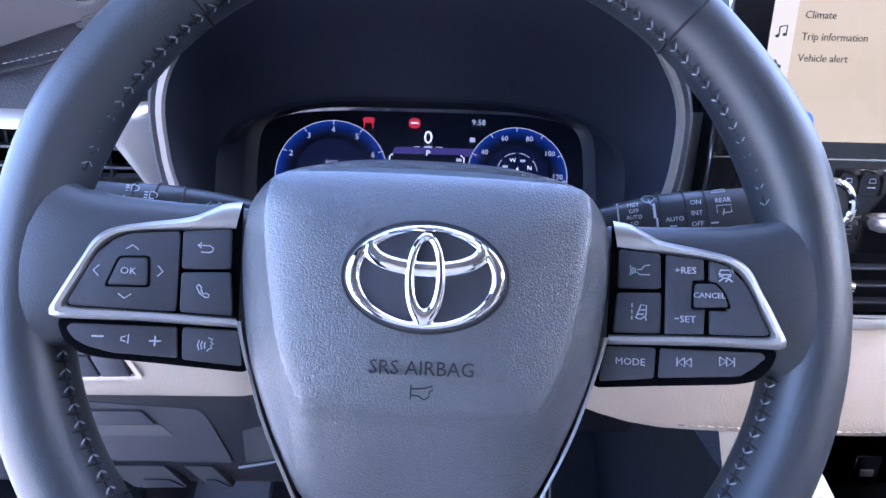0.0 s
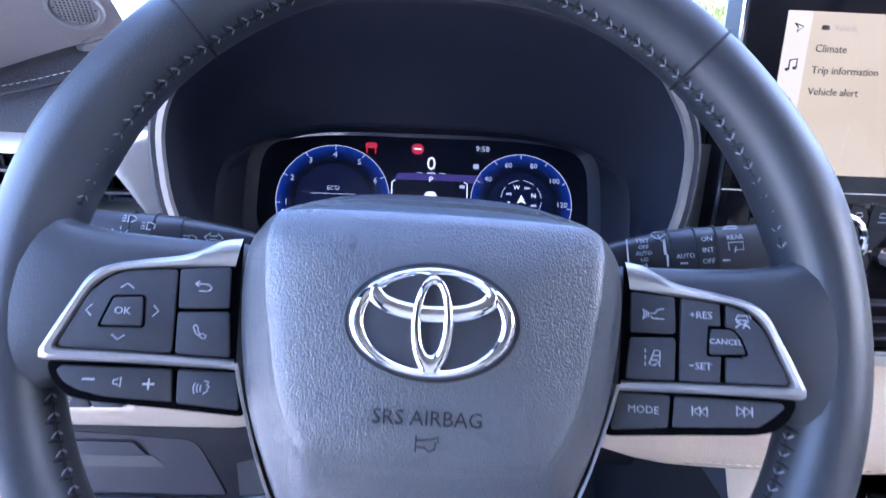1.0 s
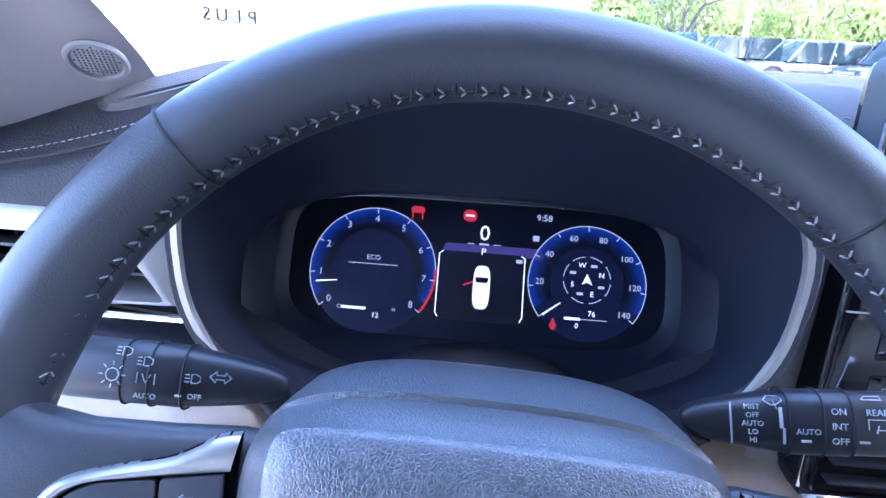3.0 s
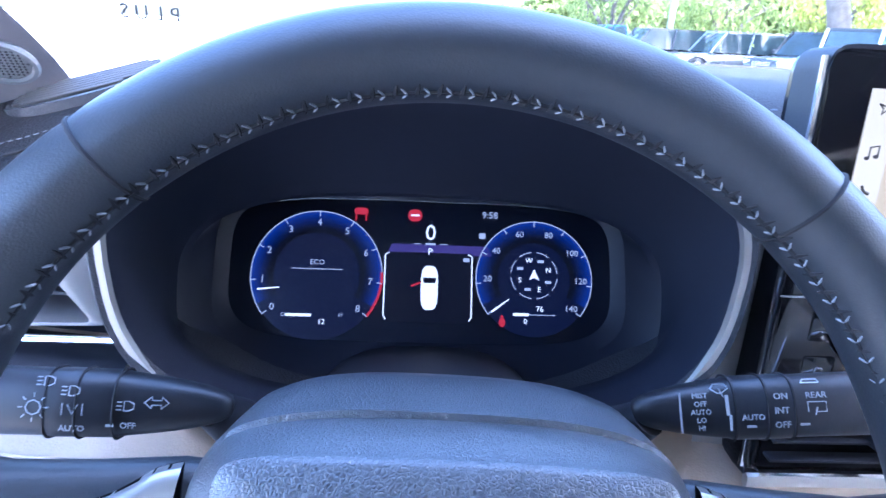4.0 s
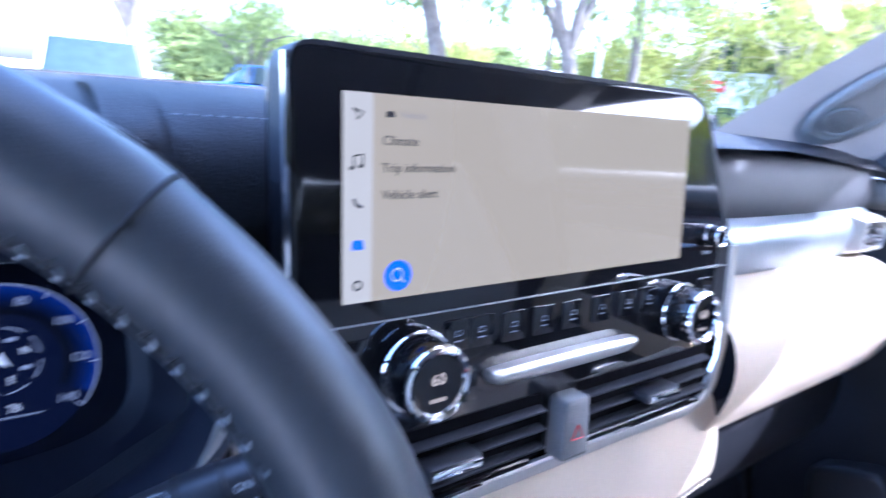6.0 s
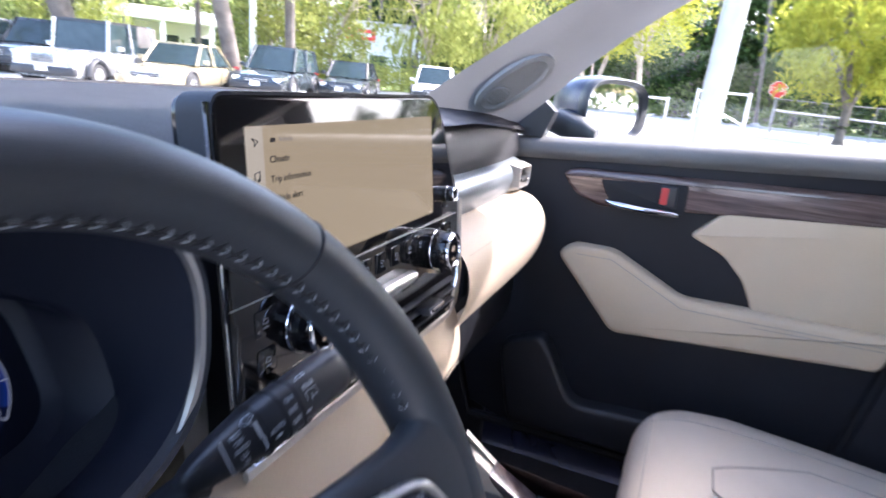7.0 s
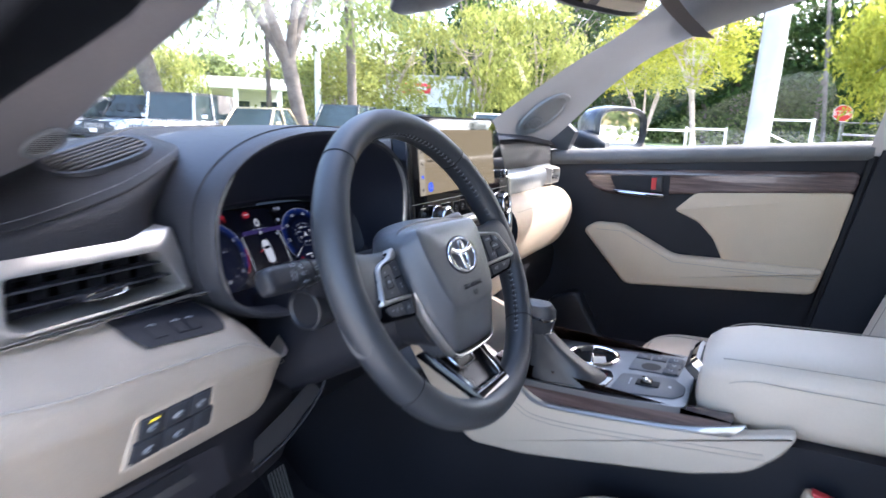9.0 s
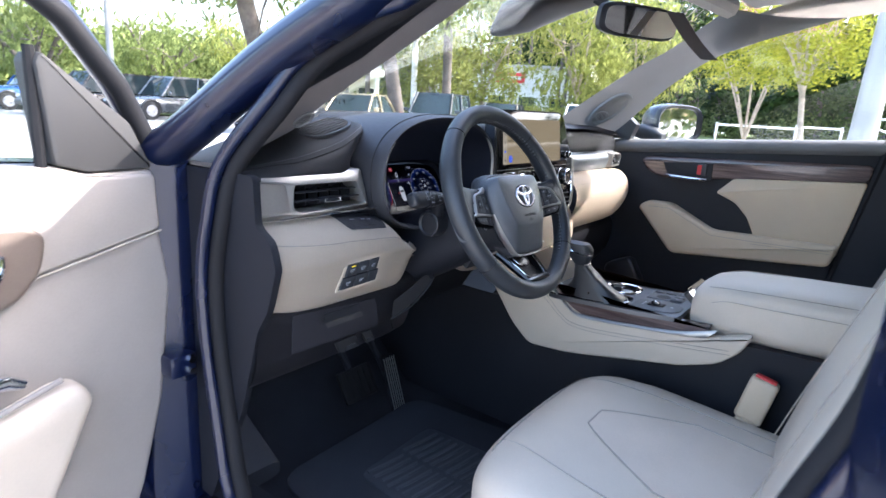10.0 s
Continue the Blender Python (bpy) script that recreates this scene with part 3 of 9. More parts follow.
    loft(bm, [[slant(f, x, h) for x in steps(-0.036, 0.036, 10)] for f, h in ((0.86, -0.010), (0.86, 0.0), (0.90, 0.0025), (1.0, 0.002), (1.06, -0.004))], closed=False)
    part("foot", bm, PIANO, lower)
    bm = NB()
    loft(bm, [[slant(f, x * (1 - 0.25 * f), -0.010) for x in steps(-0.050, 0.050, 8)] for f in steps(0, 0.95, 6)], closed=False)
    part("well", bm, DARKGLOSS, lower)
    bm = NB()
    rim_line = [slant(f, -0.046 + 0.017 * f, 0.001) for f in steps(0.05, 0.80, 6)] + [slant(0.86, x, 0.0018) for x in steps(-0.026, 0.026, 6)] + [slant(f, 0.046 - 0.017 * f, 0.001) for f in steps(0.80, 0.05, 6)]
    tube(bm, smooth(rim_line, 3), 0.0009, 6)
    part("chrome_edge", bm, CHROME, lower)
    bm = NB()
    loft(bm, [[slant(f, x, h) for x in steps(-0.020, 0.020, 8)] for f, h in ((0.0, -0.004), (0.46, -0.004), (0.50, -0.006))], closed=False)
    part("bridge", bm, DARKGLOSS, lower)
    bm = NB()
    tube(bm, smooth([slant(f, x, -0.003) for f, x in ((0.0, -0.021), (0.40, -0.020), (0.48, -0.015), (0.50, 0.0), (0.48, 0.015), (0.40, 0.020), (0.0, 0.021))], 4), 0.0008, 6)
    part("chrome_edge", bm, CHROME, lower)
    # boss behind the cover
    bm = NB()
    loft(bm, [[V(p.x, p.y - 0.024, c) for p in sup(40, a, b, 3)] for a, b, c in ((0.060, 0.046, -0.085), (0.064, 0.056, -0.055), (0.074, 0.066, -0.026), (0.074, 0.068, -0.020))])
    part("boss", bm, SHELL, w)
    return w


DARKGLOSS = mat("brown-black gloss", (0.022, 0.018, 0.016), 0.25, rvar=0.04, spec=0.3)
KEYPLASTIC = mat("matt black buttons", (0.034, 0.036, 0.043), 0.55, bump=0.06)
steering_wheel()

# ---- steering column and stalks ----


def column():
    c = based("steering_column", (0, 0.2, 0.95), "black plastic steering column cover behind the wheel", "steering column")
    bm = NB()
    rings = []
    for t, a, b in ((0.045, 0.060, 0.050), (0.07, 0.074, 0.062), (0.12, 0.078, 0.068), (0.20, 0.082, 0.072), (0.30, 0.088, 0.078)):
        o = WHEEL_C - WN * t - WU * 0.012
        rings.append([o + V(p.x, 0, 0) + WU * p.y for p in sup(40, a, b, 3.0)])
    loft(bm, rings)
    part("shroud", bm, DARK, c)
    bm = NB()
    o = WHEEL_C - WN * 0.13 - WU * 0.075
    box(bm, (0, 0, 0), (0.05, 0.012, 0.05), Matrix.Translation(o) @ pose(0, 0, 0, 31), 0.003)
    part("lever", bm, SHELL, c)
    # collars from which the stalks come out
    for sx in (-1, 1):
        bm = NB()
        loft(bm, [[V(sx * x, 0.131 + p.x, 1.020 + p.y + dz) for p in sup(28, r, r, 2)] for x, r, dz in ((0.070, 0.026, 0), (0.098, 0.026, 0), (0.106, 0.0245, 0), (0.107, 0.022, 0), (0.104, 0.019, 0))])
        collar = part("collar", bm, SHELL, c)
        bm = NB()
        tube(bm, [(sx * 0.085, 0.130, 1.026), (sx * 0.096, 0.118, 1.050), (sx * 0.104, 0.106, 1.068)], [0.016, 0.013, 0.009], 14)
        part("stalk_root", bm, DARK, collar)


def stalk(side, root, tip, label):
    s = based("wiper_stalk" if side > 0 else "light_stalk", root, label, "stalk")
    d = (Vector(tip) - Vector(root))
    L = d.length
    d.normalize()
    # frame with the printed face to the driver
    fn = (WN - d * WN.dot(d)).normalized()
    up = fn.cross(d) if side > 0 else d.cross(fn)
    if up.z < 0:
        up = -up
    bm = NB()
    prof = [(0.0, 0.003, 0.003), (0.012, 0.0060, 0.0055), (0.04, 0.0085, 0.0075), (0.10, 0.0112, 0.0095), (0.20, 0.0140, 0.0115), (0.30, 0.0160, 0.0127), (0.41, 0.0178, 0.0135), (0.42, 0.0186, 0.0143), (0.66, 0.0188, 0.0145), (0.665, 0.0182, 0.0138), (0.90, 0.0184, 0.0140), (0.96, 0.0174, 0.0132), (0.99, 0.0140, 0.0105), (1.0, 0.0080, 0.0060)]
    if side > 0:
        prof = [(t if t < 0.8 else t + 0.10, a, b) for t, a, b in prof]
    loft(bm, [[Vector(root) + d * (L * t) + up * p.y + fn * p.x for p in sup(28, b, a, 2.8)] for t, a, b in ((t, a * 0.78, b * 0.85) for t, a, b in prof)])
    body = part("lever", bm, SHELL, s)
    bm = NB()
    for t in (0.42, 0.555, 0.665):
        tube(bm, [Vector(root) + d * (L * t) + up * p.y * 1.02 + fn * p.x * 1.02 for p in sup(28, 0.0122, 0.0147, 2.8)], 0.0006, 5, closed=True, up=d)
    part("ring", bm, SEAM, body)

    def face(t, v, h=0.0):
        """A frame on the printed face, t along the lever and v across it."""
        x = d if side > 0 else -d
        y = up
        z = fn
        v = v * 0.80
        depth = (0.0122 if t > 0.36 else 0.0096 + 0.0072 * t) * (1 - min(0.93, abs(v) / 0.0147) ** 2.8) ** (1 / 2.8)
        o = Vector(root) + d * (L * t) + up * v + fn * (depth + 0.0004)
        tl = Matrix.Rotation(-v / 0.0147 * 0.35, 4, 'X')
        return Matrix(((x.x, y.x, z.x, o.x), (x.y, y.y, z.y, o.y), (x.z, y.z, z.z, o.z), (0, 0, 0, 1))) @ tl

    def word(text, t, v, size=0.0046):
        lettering(text, size * 0.88, face(t, v), MARK, body)

    def bar(t, v, w2=0.004, h=0.001):
        bm2 = NB()
        box(bm2, (0, 0, 0), (w2, h, 0.0005), face(t, v))
        part("mark", bm2, MARK, body)

    def outline(t, v, pts, sc=0.001):
        f = face(t, v)
        for ln in pts:
            bm2 = NB()
            tube(bm2, [f @ V(x * sc, y * sc, 0) for x, y in ln], 0.0003, 4)
            part("symbol", bm2, MARK, body)
    lamp = [[(-2, -2), (-2, 2), (0, 2), (2, 1), (2, -1), (0, -2), (-2, -2)], [(-5, 1.6), (-3, 1.6)], [(-5, 0), (-3, 0)], [(-5, -1.6), (-3, -1.6)]]
    if side > 0:
        for i, x in enumerate(("MIST", "OFF", "AUTO", "LO", "HI")):
            word(x, 0.275, 0.0095 - 0.0046 * i, 0.0038)
        bar(0.19, 0.0005, 0.0008, 0.018)
        bar(0.385, 0.004, 0.0014, 0.009)
        bar(0.395, -0.006, 0.0010, 0.007)
        word("AUTO", 0.49, -0.0035, 0.0042)
        bar(0.48, -0.0085)
        word("ON", 0.61, 0.0078, 0.0046)
        word("INT", 0.61, -0.0002, 0.0046)
        word("OFF", 0.61, -0.0082, 0.0046)
        bar(0.70, -0.0082)
        word("REAR", 0.755, 0.0078, 0.0044)
        outline(0.755, 0.0012, [[(-4, -2), (-4, 2.4), (4, 2.4), (4, -2), (0, -2)], [(0, 0), (-1, -3.4)]])
        outline(0.36, 0.0120, [[(-4, 1), (-2.5, 3), (2.5, 3), (4, 1), (1, -1), (-1, -1), (-4, 1)], [(0, 1), (1.5, -3)]])
        outline(0.745, 0.0145, [[(-4, 0), (4, 0), (3, 1.5), (-3, 1.5), (-4, 0)]])
    else:
        word("OFF", 0.362, -0.0095, 0.0042)
        word("AUTO", 0.563, -0.0118, 0.0042)
        bar(0.427, -0.0095, 0.003)
        outline(0.265, 0.0030, [[(-5, 0), (-2, 2.5), (-2, 1), (2, 1), (2, 2.5), (5, 0), (2, -2.5), (2, -1), (-2, -1), (-2, -2.5), (-5, 0)]])
        outline(0.362, 0.0010, lamp)
        outline(0.563, 0.0080, lamp)
        outline(0.563, -0.0015, [[(-4, 2.5), (-4, -2.5)], [(4, 2.5), (4, -2.5)], [(-2, 2), (0, -2), (2, 2)]])
        outline(0.657, 0.0125, lamp)
        outline(0.699, -0.001, [[(3 * math.cos(k * math.pi / 4), 3 * math.sin(k * math.pi / 4)) for k in range(9)]] + [[(4.2 * math.cos(k * math.pi / 4), 4.2 * math.sin(k * math.pi / 4)), (6 * math.cos(k * math.pi / 4), 6 * math.sin(k * math.pi / 4))] for k in range(8)])
    return s


column()
stalk(1, (0.0955, 0.108, 1.070), (0.2005, 0.099, 1.084), "black wiper stalk with white printed settings behind the wheel")
stalk(-1, (-0.092, 0.101, 1.073), (-0.2035, 0.0935, 1.080), "black light switch stalk with white printed symbols behind the wheel")

# ---- instrument cluster ----
GT = radians(30)
GU, GN = V(0, math.sin(GT), math.cos(GT)), V(0, -math.cos(GT), math.sin(GT))
GAUGE = Matrix.Translation((-0.008, 0.3005, 1.060)) @ Matrix(((1, GU.x, GN.x, 0), (0, GU.y, GN.y, 0), (0, GU.z, GN.z, 0), (0, 0, 0, 1)))


def arc(r, a0, a1, n, c=(0, 0), z=0.0):
    return [V(c[0] + r * math.cos(radians(a)), c[1] + r * math.sin(radians(a)), z) for a in steps(a0, a1, n)]


def cluster():
    g = thing("instrument_cluster", GAUGE, "digital instrument cluster display with two blue dials, lit", "instrument cluster")
    bm = NB()
    plate(bm, sup(64, 0.156, 0.057, 4.5, (0.003, -0.001)), -0.02, -0.0015, bev=0.001)
    screen = part("display", bm, DISPLAY, g, "dark glossy display")
    W1, W2 = glow("display white", (0.85, 0.9, 1.0), 0.065), glow("display grey", (0.55, 0.62, 0.8), 0.040)
    R1 = glow("display red", (0.8, 0.04, 0.07), 0.034)
    PU = glow("display violet", (0.08, 0.06, 0.25), 0.035)
    FACE_M = glow("dial navy", (0.04, 0.08, 0.40), 0.003)
    BK = glow("display black", (0.03, 0.05, 0.25), 0.0016)

    def lit(name, m, build, z=0.0, label=""):
        bm2 = NB()
        build(bm2)
        return part(name, bm2, m, screen, label)

    def band(bm2, c, r0, r1, a0, a1, z):
        A, B = arc(r0, a0, a1, 60, c, z), arc(r1, a0, a1, 60, c, z)
        loft(bm2, [A, B], closed=False)
    for c, r, a0, a1 in (((-0.080, -0.007), 0.0515, -38, 218), ((0.092, -0.005), 0.0470, -38, 218)):
        # fading blue rings inside the white scale
        for k in range(7):
            m = glow("dial blue", (0.035, 0.13, 0.85), 0.012 * (1 - k / 7) ** 2.4)
            lit("dial_glow", m, lambda b: band(b, c, r - 0.0024 * k - 0.0008, r - 0.0024 * (k + 1) - 0.0008, a0 + 10, a1 - 10, 0.0002))
        lit("dial_face", FACE_M, lambda b: plate(b, [(c[0] + q.x, c[1] + q.y) for q in sup(48, r - 0.001, r - 0.001, 2)], -0.001, 0.0001))
        lit("scale", W2, lambda b: band(b, c, r, r - 0.0008, a0, a1, 0.0006))

        for k in range(9):
            a = a1 - (a1 - a0) * k / 8
            lit("tick", W2, lambda b: tube(b, arc(r, a, a, 1, c, 0.0008)[:1] + arc(r - 0.0045, a, a, 1, c, 0.0008)[:1], 0.0004, 4))
        if c[0] < 0:
            lit("red_zone", R1, lambda b: band(b, c, r + 0.0004, r - 0.0016, a0, a0 + 42, 0.0009))
        nums = [str(k) for k in range(9)] if c[0] < 0 else ["", "20", "40", "60", "80", "100", "120", "140"]
        for k, t in enumerate(nums):
            a = a1 - (a1 - a0) * k / (len(nums) - 1)
            p = arc(r - 0.0095, a, a, 1, c)[0]
            lettering(t, 0.0078 if c[0] < 0 else 0.0070, at2(p.x, p.y, 0.001), W2, screen)
    # needles
    lit("needle", W1, lambda b: tube(b, [V(-0.125, -0.0195, 0.0012), V(-0.108, -0.0175, 0.0012)], [0.0007, 0.0004], 4))
    lit("needle", W1, lambda b: tube(b, [V(0.058, -0.032, 0.0012), V(0.072, -0.0215, 0.0012)], [0.0009, 0.0004], 4))
    # compass rose
    cc = (0.092, -0.002)
    lit("compass_ring", W2, lambda b: [band(b, cc, 0.0190, 0.0183, k * 45 + 6, k * 45 + 39, 0.0006) for k in range(8)])
    lit("compass_arrow", W1, lambda b: loft(b, [[V(cc[0], cc[1] + 0.005, 0.001), V(cc[0] - 0.0042, cc[1] - 0.004, 0.001)], [V(cc[0] + 0.0042, cc[1] - 0.004, 0.001), V(cc[0], cc[1] - 0.002, 0.001)]], closed=False))
    for k, t in enumerate(("N", "W", "S", "E")):
        p = arc(0.0122, 20 + 90 * k, 20 + 90 * k, 1, cc)[0]
        lettering(t, 0.0058, at2(p.x, p.y, 0.001), W1, screen)
        q = arc(0.0125, 65 + 90 * k, 65 + 90 * k, 1, cc)[0]
        lit("mark", W2, lambda b: box(b, (q.x, q.y, 0.0008), (0.005, 0.0022, 0.0002)))
    # middle field with the car seen from above
    lit("field", PU, lambda b: plate(b, [(-0.022, 0.020), (0.054, 0.020), (0.058, 0.012), (-0.026, 0.012)], 0, 0.0002))
    lit("field", BK, lambda b: plate(b, [(-0.027, 0.0135), (0.042, 0.0135), (0.042, -0.042), (-0.027, -0.042)], 0, 0.0004))
    for x, s in ((-0.027, 1), (0.0420, -1)):
        lit("bracket", W1, lambda b: tube(b, [V(x + s * 0.003, 0.013, 0.001), V(x, 0.011, 0.001), V(x, -0.037, 0.001), V(x + s * 0.002, -0.040, 0.001)], 0.0005, 4))
    lit("car_picture", W1, lambda b: plate(b, sup(28, 0.0068, 0.0175, 3.4, (0.0085, -0.0145)), 0.0005, 0.001))
    lit("car_windscreen", BK, lambda b: plate(b, rounded([(0.0030, -0.0065), (0.0140, -0.0065), (0.0130, -0.0108), (0.0040, -0.0108)], 0.001), 0.001, 0.0013))
    lit("open_door_mark", R1, lambda b: tube(b, [V(0.0016, -0.0105, 0.001), V(-0.0060, -0.0135, 0.001)], 0.0008, 4))
    lettering("0", 0.0180, at2(0.0085, 0.0292, 0.001), W1, screen)
    lettering("P", 0.0080, at2(0.0085, 0.0140, 0.001), W1, screen)
    lettering("9:58", 0.0076, at2(0.056, 0.0455, 0.001), W2, screen)
    lettering("ECO", 0.0058, at2(-0.080, 0.0030, 0.001), W2, screen)
    lettering("12", 0.0058, at2(-0.0745, -0.0435, 0.001), W1, screen)
    lettering("76", 0.0062, at2(0.0965, -0.0290, 0.001), W1, screen)
    lettering("0", 0.0058, at2(0.0850, -0.0390, 0.001), W1, screen)
    lettering("C", 0.0042, at2(-0.1045, -0.0385, 0.001), W2, screen)
    lettering("H", 0.0042, at2(-0.0600, -0.0380, 0.001), W2, screen)
    for p, q in (((-0.080, -0.0022, 0.0008), (0.040, 0.0006, 0.0002)), ((-0.002, 0.0205, 0.0008), (0.006, 0.0006, 0.0002)), ((0.019, 0.0205, 0.0008), (0.006, 0.0006, 0.0002)), ((0.0085, 0.0205, 0.0008), (0.008, 0.0016, 0.0002)), ((0.094, -0.0335, 0.0008), (0.030, 0.0006, 0.0002)), ((0.0375, 0.0085, 0.0008), (0.005, 0.0030, 0.0002)), ((0.050, 0.0285, 0.0008), (0.005, 0.0045, 0.0002))):
        lit("bar", W2, lambda b: box(b, p, q))
    for p, q in (((-0.0925, -0.0385, 0.001), (0.020, 0.0022, 0.0002)), ((0.0815, -0.0335, 0.001), (0.0125, 0.0022, 0.0002))):
        lit("level_bar", W1, lambda b: box(b, p, q))
    for n, a, b2, e, c in ((20, 0.0056, 0.0050, 2.4, (-0.0045, 0.0435)), (16, 0.0056, 0.0028, 3, (-0.0475, 0.0455)), (12, 0.0026, 0.0036, 2, (0.0665, -0.0400)), (10, 0.0012, 0.0012, 2, (0.0665, -0.0355))):
        lit("warning_lamp", R1, lambda b: plate(b, sup(n, a, b2, e, c), 0.0005, 0.001))
    for x in (-0.0515, -0.0435):
        lit("warning_leg", R1, lambda b: box(b, (x, 0.0405, 0.0008), (0.0012, 0.006, 0.0003)))
    lit("warning_bar", W1, lambda b: box(b, (-0.0045, 0.0435, 0.0012), (0.007, 0.0014, 0.0003)))
    return g


cluster()


def binnacle():
    """The hood over the instruments, its bowl and the silver side strips."""
    h = based("instrument_hood", (0, 0.3, 0.98), "black padded hood round the instruments with silver side strips", "instrument hood")
    n = 72

    def ring(cx, cz, a, top, low, y0, lean=0.0, e=2.3, e2=2.9):
        out = []
        for p, q in zip(sup(n, a, top, e), sup(n, a, low, e2)):
            k = p if p.y >= 0 else q
            out.append(V(cx + k.x, y0 + lean * k.y, cz + k.y))
        return out
    cx, cz = -0.003, 1.11
    bm = NB()
    loft(bm, [ring(cx, cz, 0.1815, 0.1055, 0.1095, 0.178), ring(cx, cz - 0.002, 0.1775, 0.1015, 0.106, 0.205), ring(cx, cz - 0.018, 0.1770, 0.095, 0.094, 0.235, 0.15), ring(-0.004, 1.058, 0.1775, 0.0665, 0.0700, 0.262, 0.42, 2.9, 3.2)], cap=(False, False))
    part("bowl_wall", bm, BOWL_LIT, h)
    bm = NB()
    loft(bm, [ring(-0.004, 1.058, 0.1778, 0.0668, 0.0703, 0.262, 0.42, 2.9, 3.2), ring(-0.004, 1.058, 0.1735, 0.0630, 0.0660, 0.268, 0.42, 2.9, 3.2), ring(-0.005, 1.060, 0.1620, 0.0590, 0.0590, 0.2960, 0.577, 4.2, 4.2), ring(-0.005, 1.060, 0.153, 0.0540, 0.0540, 0.3005, 0.577, 4.2, 4.2), ring(-0.005, 1.060, 0.148, 0.050, 0.050, 0.306, 0.577, 4.2, 4.2)], cap=(False, False))
    part("bowl", bm, BOWL, h, angle=24)
    bm = NB()
    loft(bm, [ring(cx, cz, 0.1800, 0.104, 0.108, 0.182), ring(cx, cz, 0.1820, 0.106, 0.110, 0.1755), ring(cx, cz, 0.1855, 0.1095, 0.1135, 0.1735), ring(cx, cz, 0.1895, 0.1125, 0.1165, 0.179), ring(cx, cz, 0.1915, 0.114, 0.118, 0.195), ring(cx, cz, 0.194, 0.115, 0.118, 0.23), ring(cx, cz - 0.002, 0.202, 0.114, 0.118, 0.32), ring(cx, cz - 0.012, 0.225, 0.108, 0.11, 0.45), ring(cx, cz - 0.03, 0.255, 0.10, 0.10, 0.58)], cap=(False, False))
    part("hood_skin", bm, SOFT, h)
    bm = NB()
    bead = [p for p in ring(cx, cz, 0.1922, 0.1146, 0.1184, 0.2005) if p.z > 1.035]
    bead.sort(key=lambda p: math.atan2(p.x - cx, p.z - 1.06))
    tube(bm, bead, 0.0011, 5)
    part("hood_seam", bm, SEAM, h)
    for s in (-1, 1):
        A = [ring(cx, cz, a, t, l, y) for a, t, l, y in ((0.1845, 0.108, 0.112, 0.1785), (0.1828, 0.1063, 0.1103, 0.1748), (0.1790, 0.1025, 0.1065, 0.1752), (0.1778, 0.1013, 0.1053, 0.1785))]
        idx = [i for i in range(n) if A[0][i].x * s > 0.085 and -0.088 < A[0][i].z - cz < 0.080]
        idx.sort(key=lambda i: A[0][i].z)
        bm = NB()
        m = len(idx) - 1
        loft(bm, [[A[0][i].lerp(A[k][i], min(1.0, 0.15 + 4 * min(j, m - j) / m)) for j, i in enumerate(idx)] for k in range(4)], closed=False)
        part("side_strip", bm, SILVER, h, "satin silver strip")


binnacle()

# satin panel between the hood and the centre stack
bm = NB()
sheet(bm, lambda u, v: V(0.176 + 0.055 * u + 0.012 * v, 0.212 - 0.010 * v - 0.004 * math.sin(math.pi * u), 1.128 - 0.165 * v), steps(0, 1, 4), steps(0, 1, 8), 0.006)
tagged(finish("dash_side_panel", bm, SILVER), "satin silver panel between hood and centre stack", "dash trim")

# ---- dashboard ----


def yback(x):
    u = (x + 0.262) / 1.24
    return max(0.30, 0.30 + 0.12 * u + 1.36 * u * (1 - u))


PLACES = []


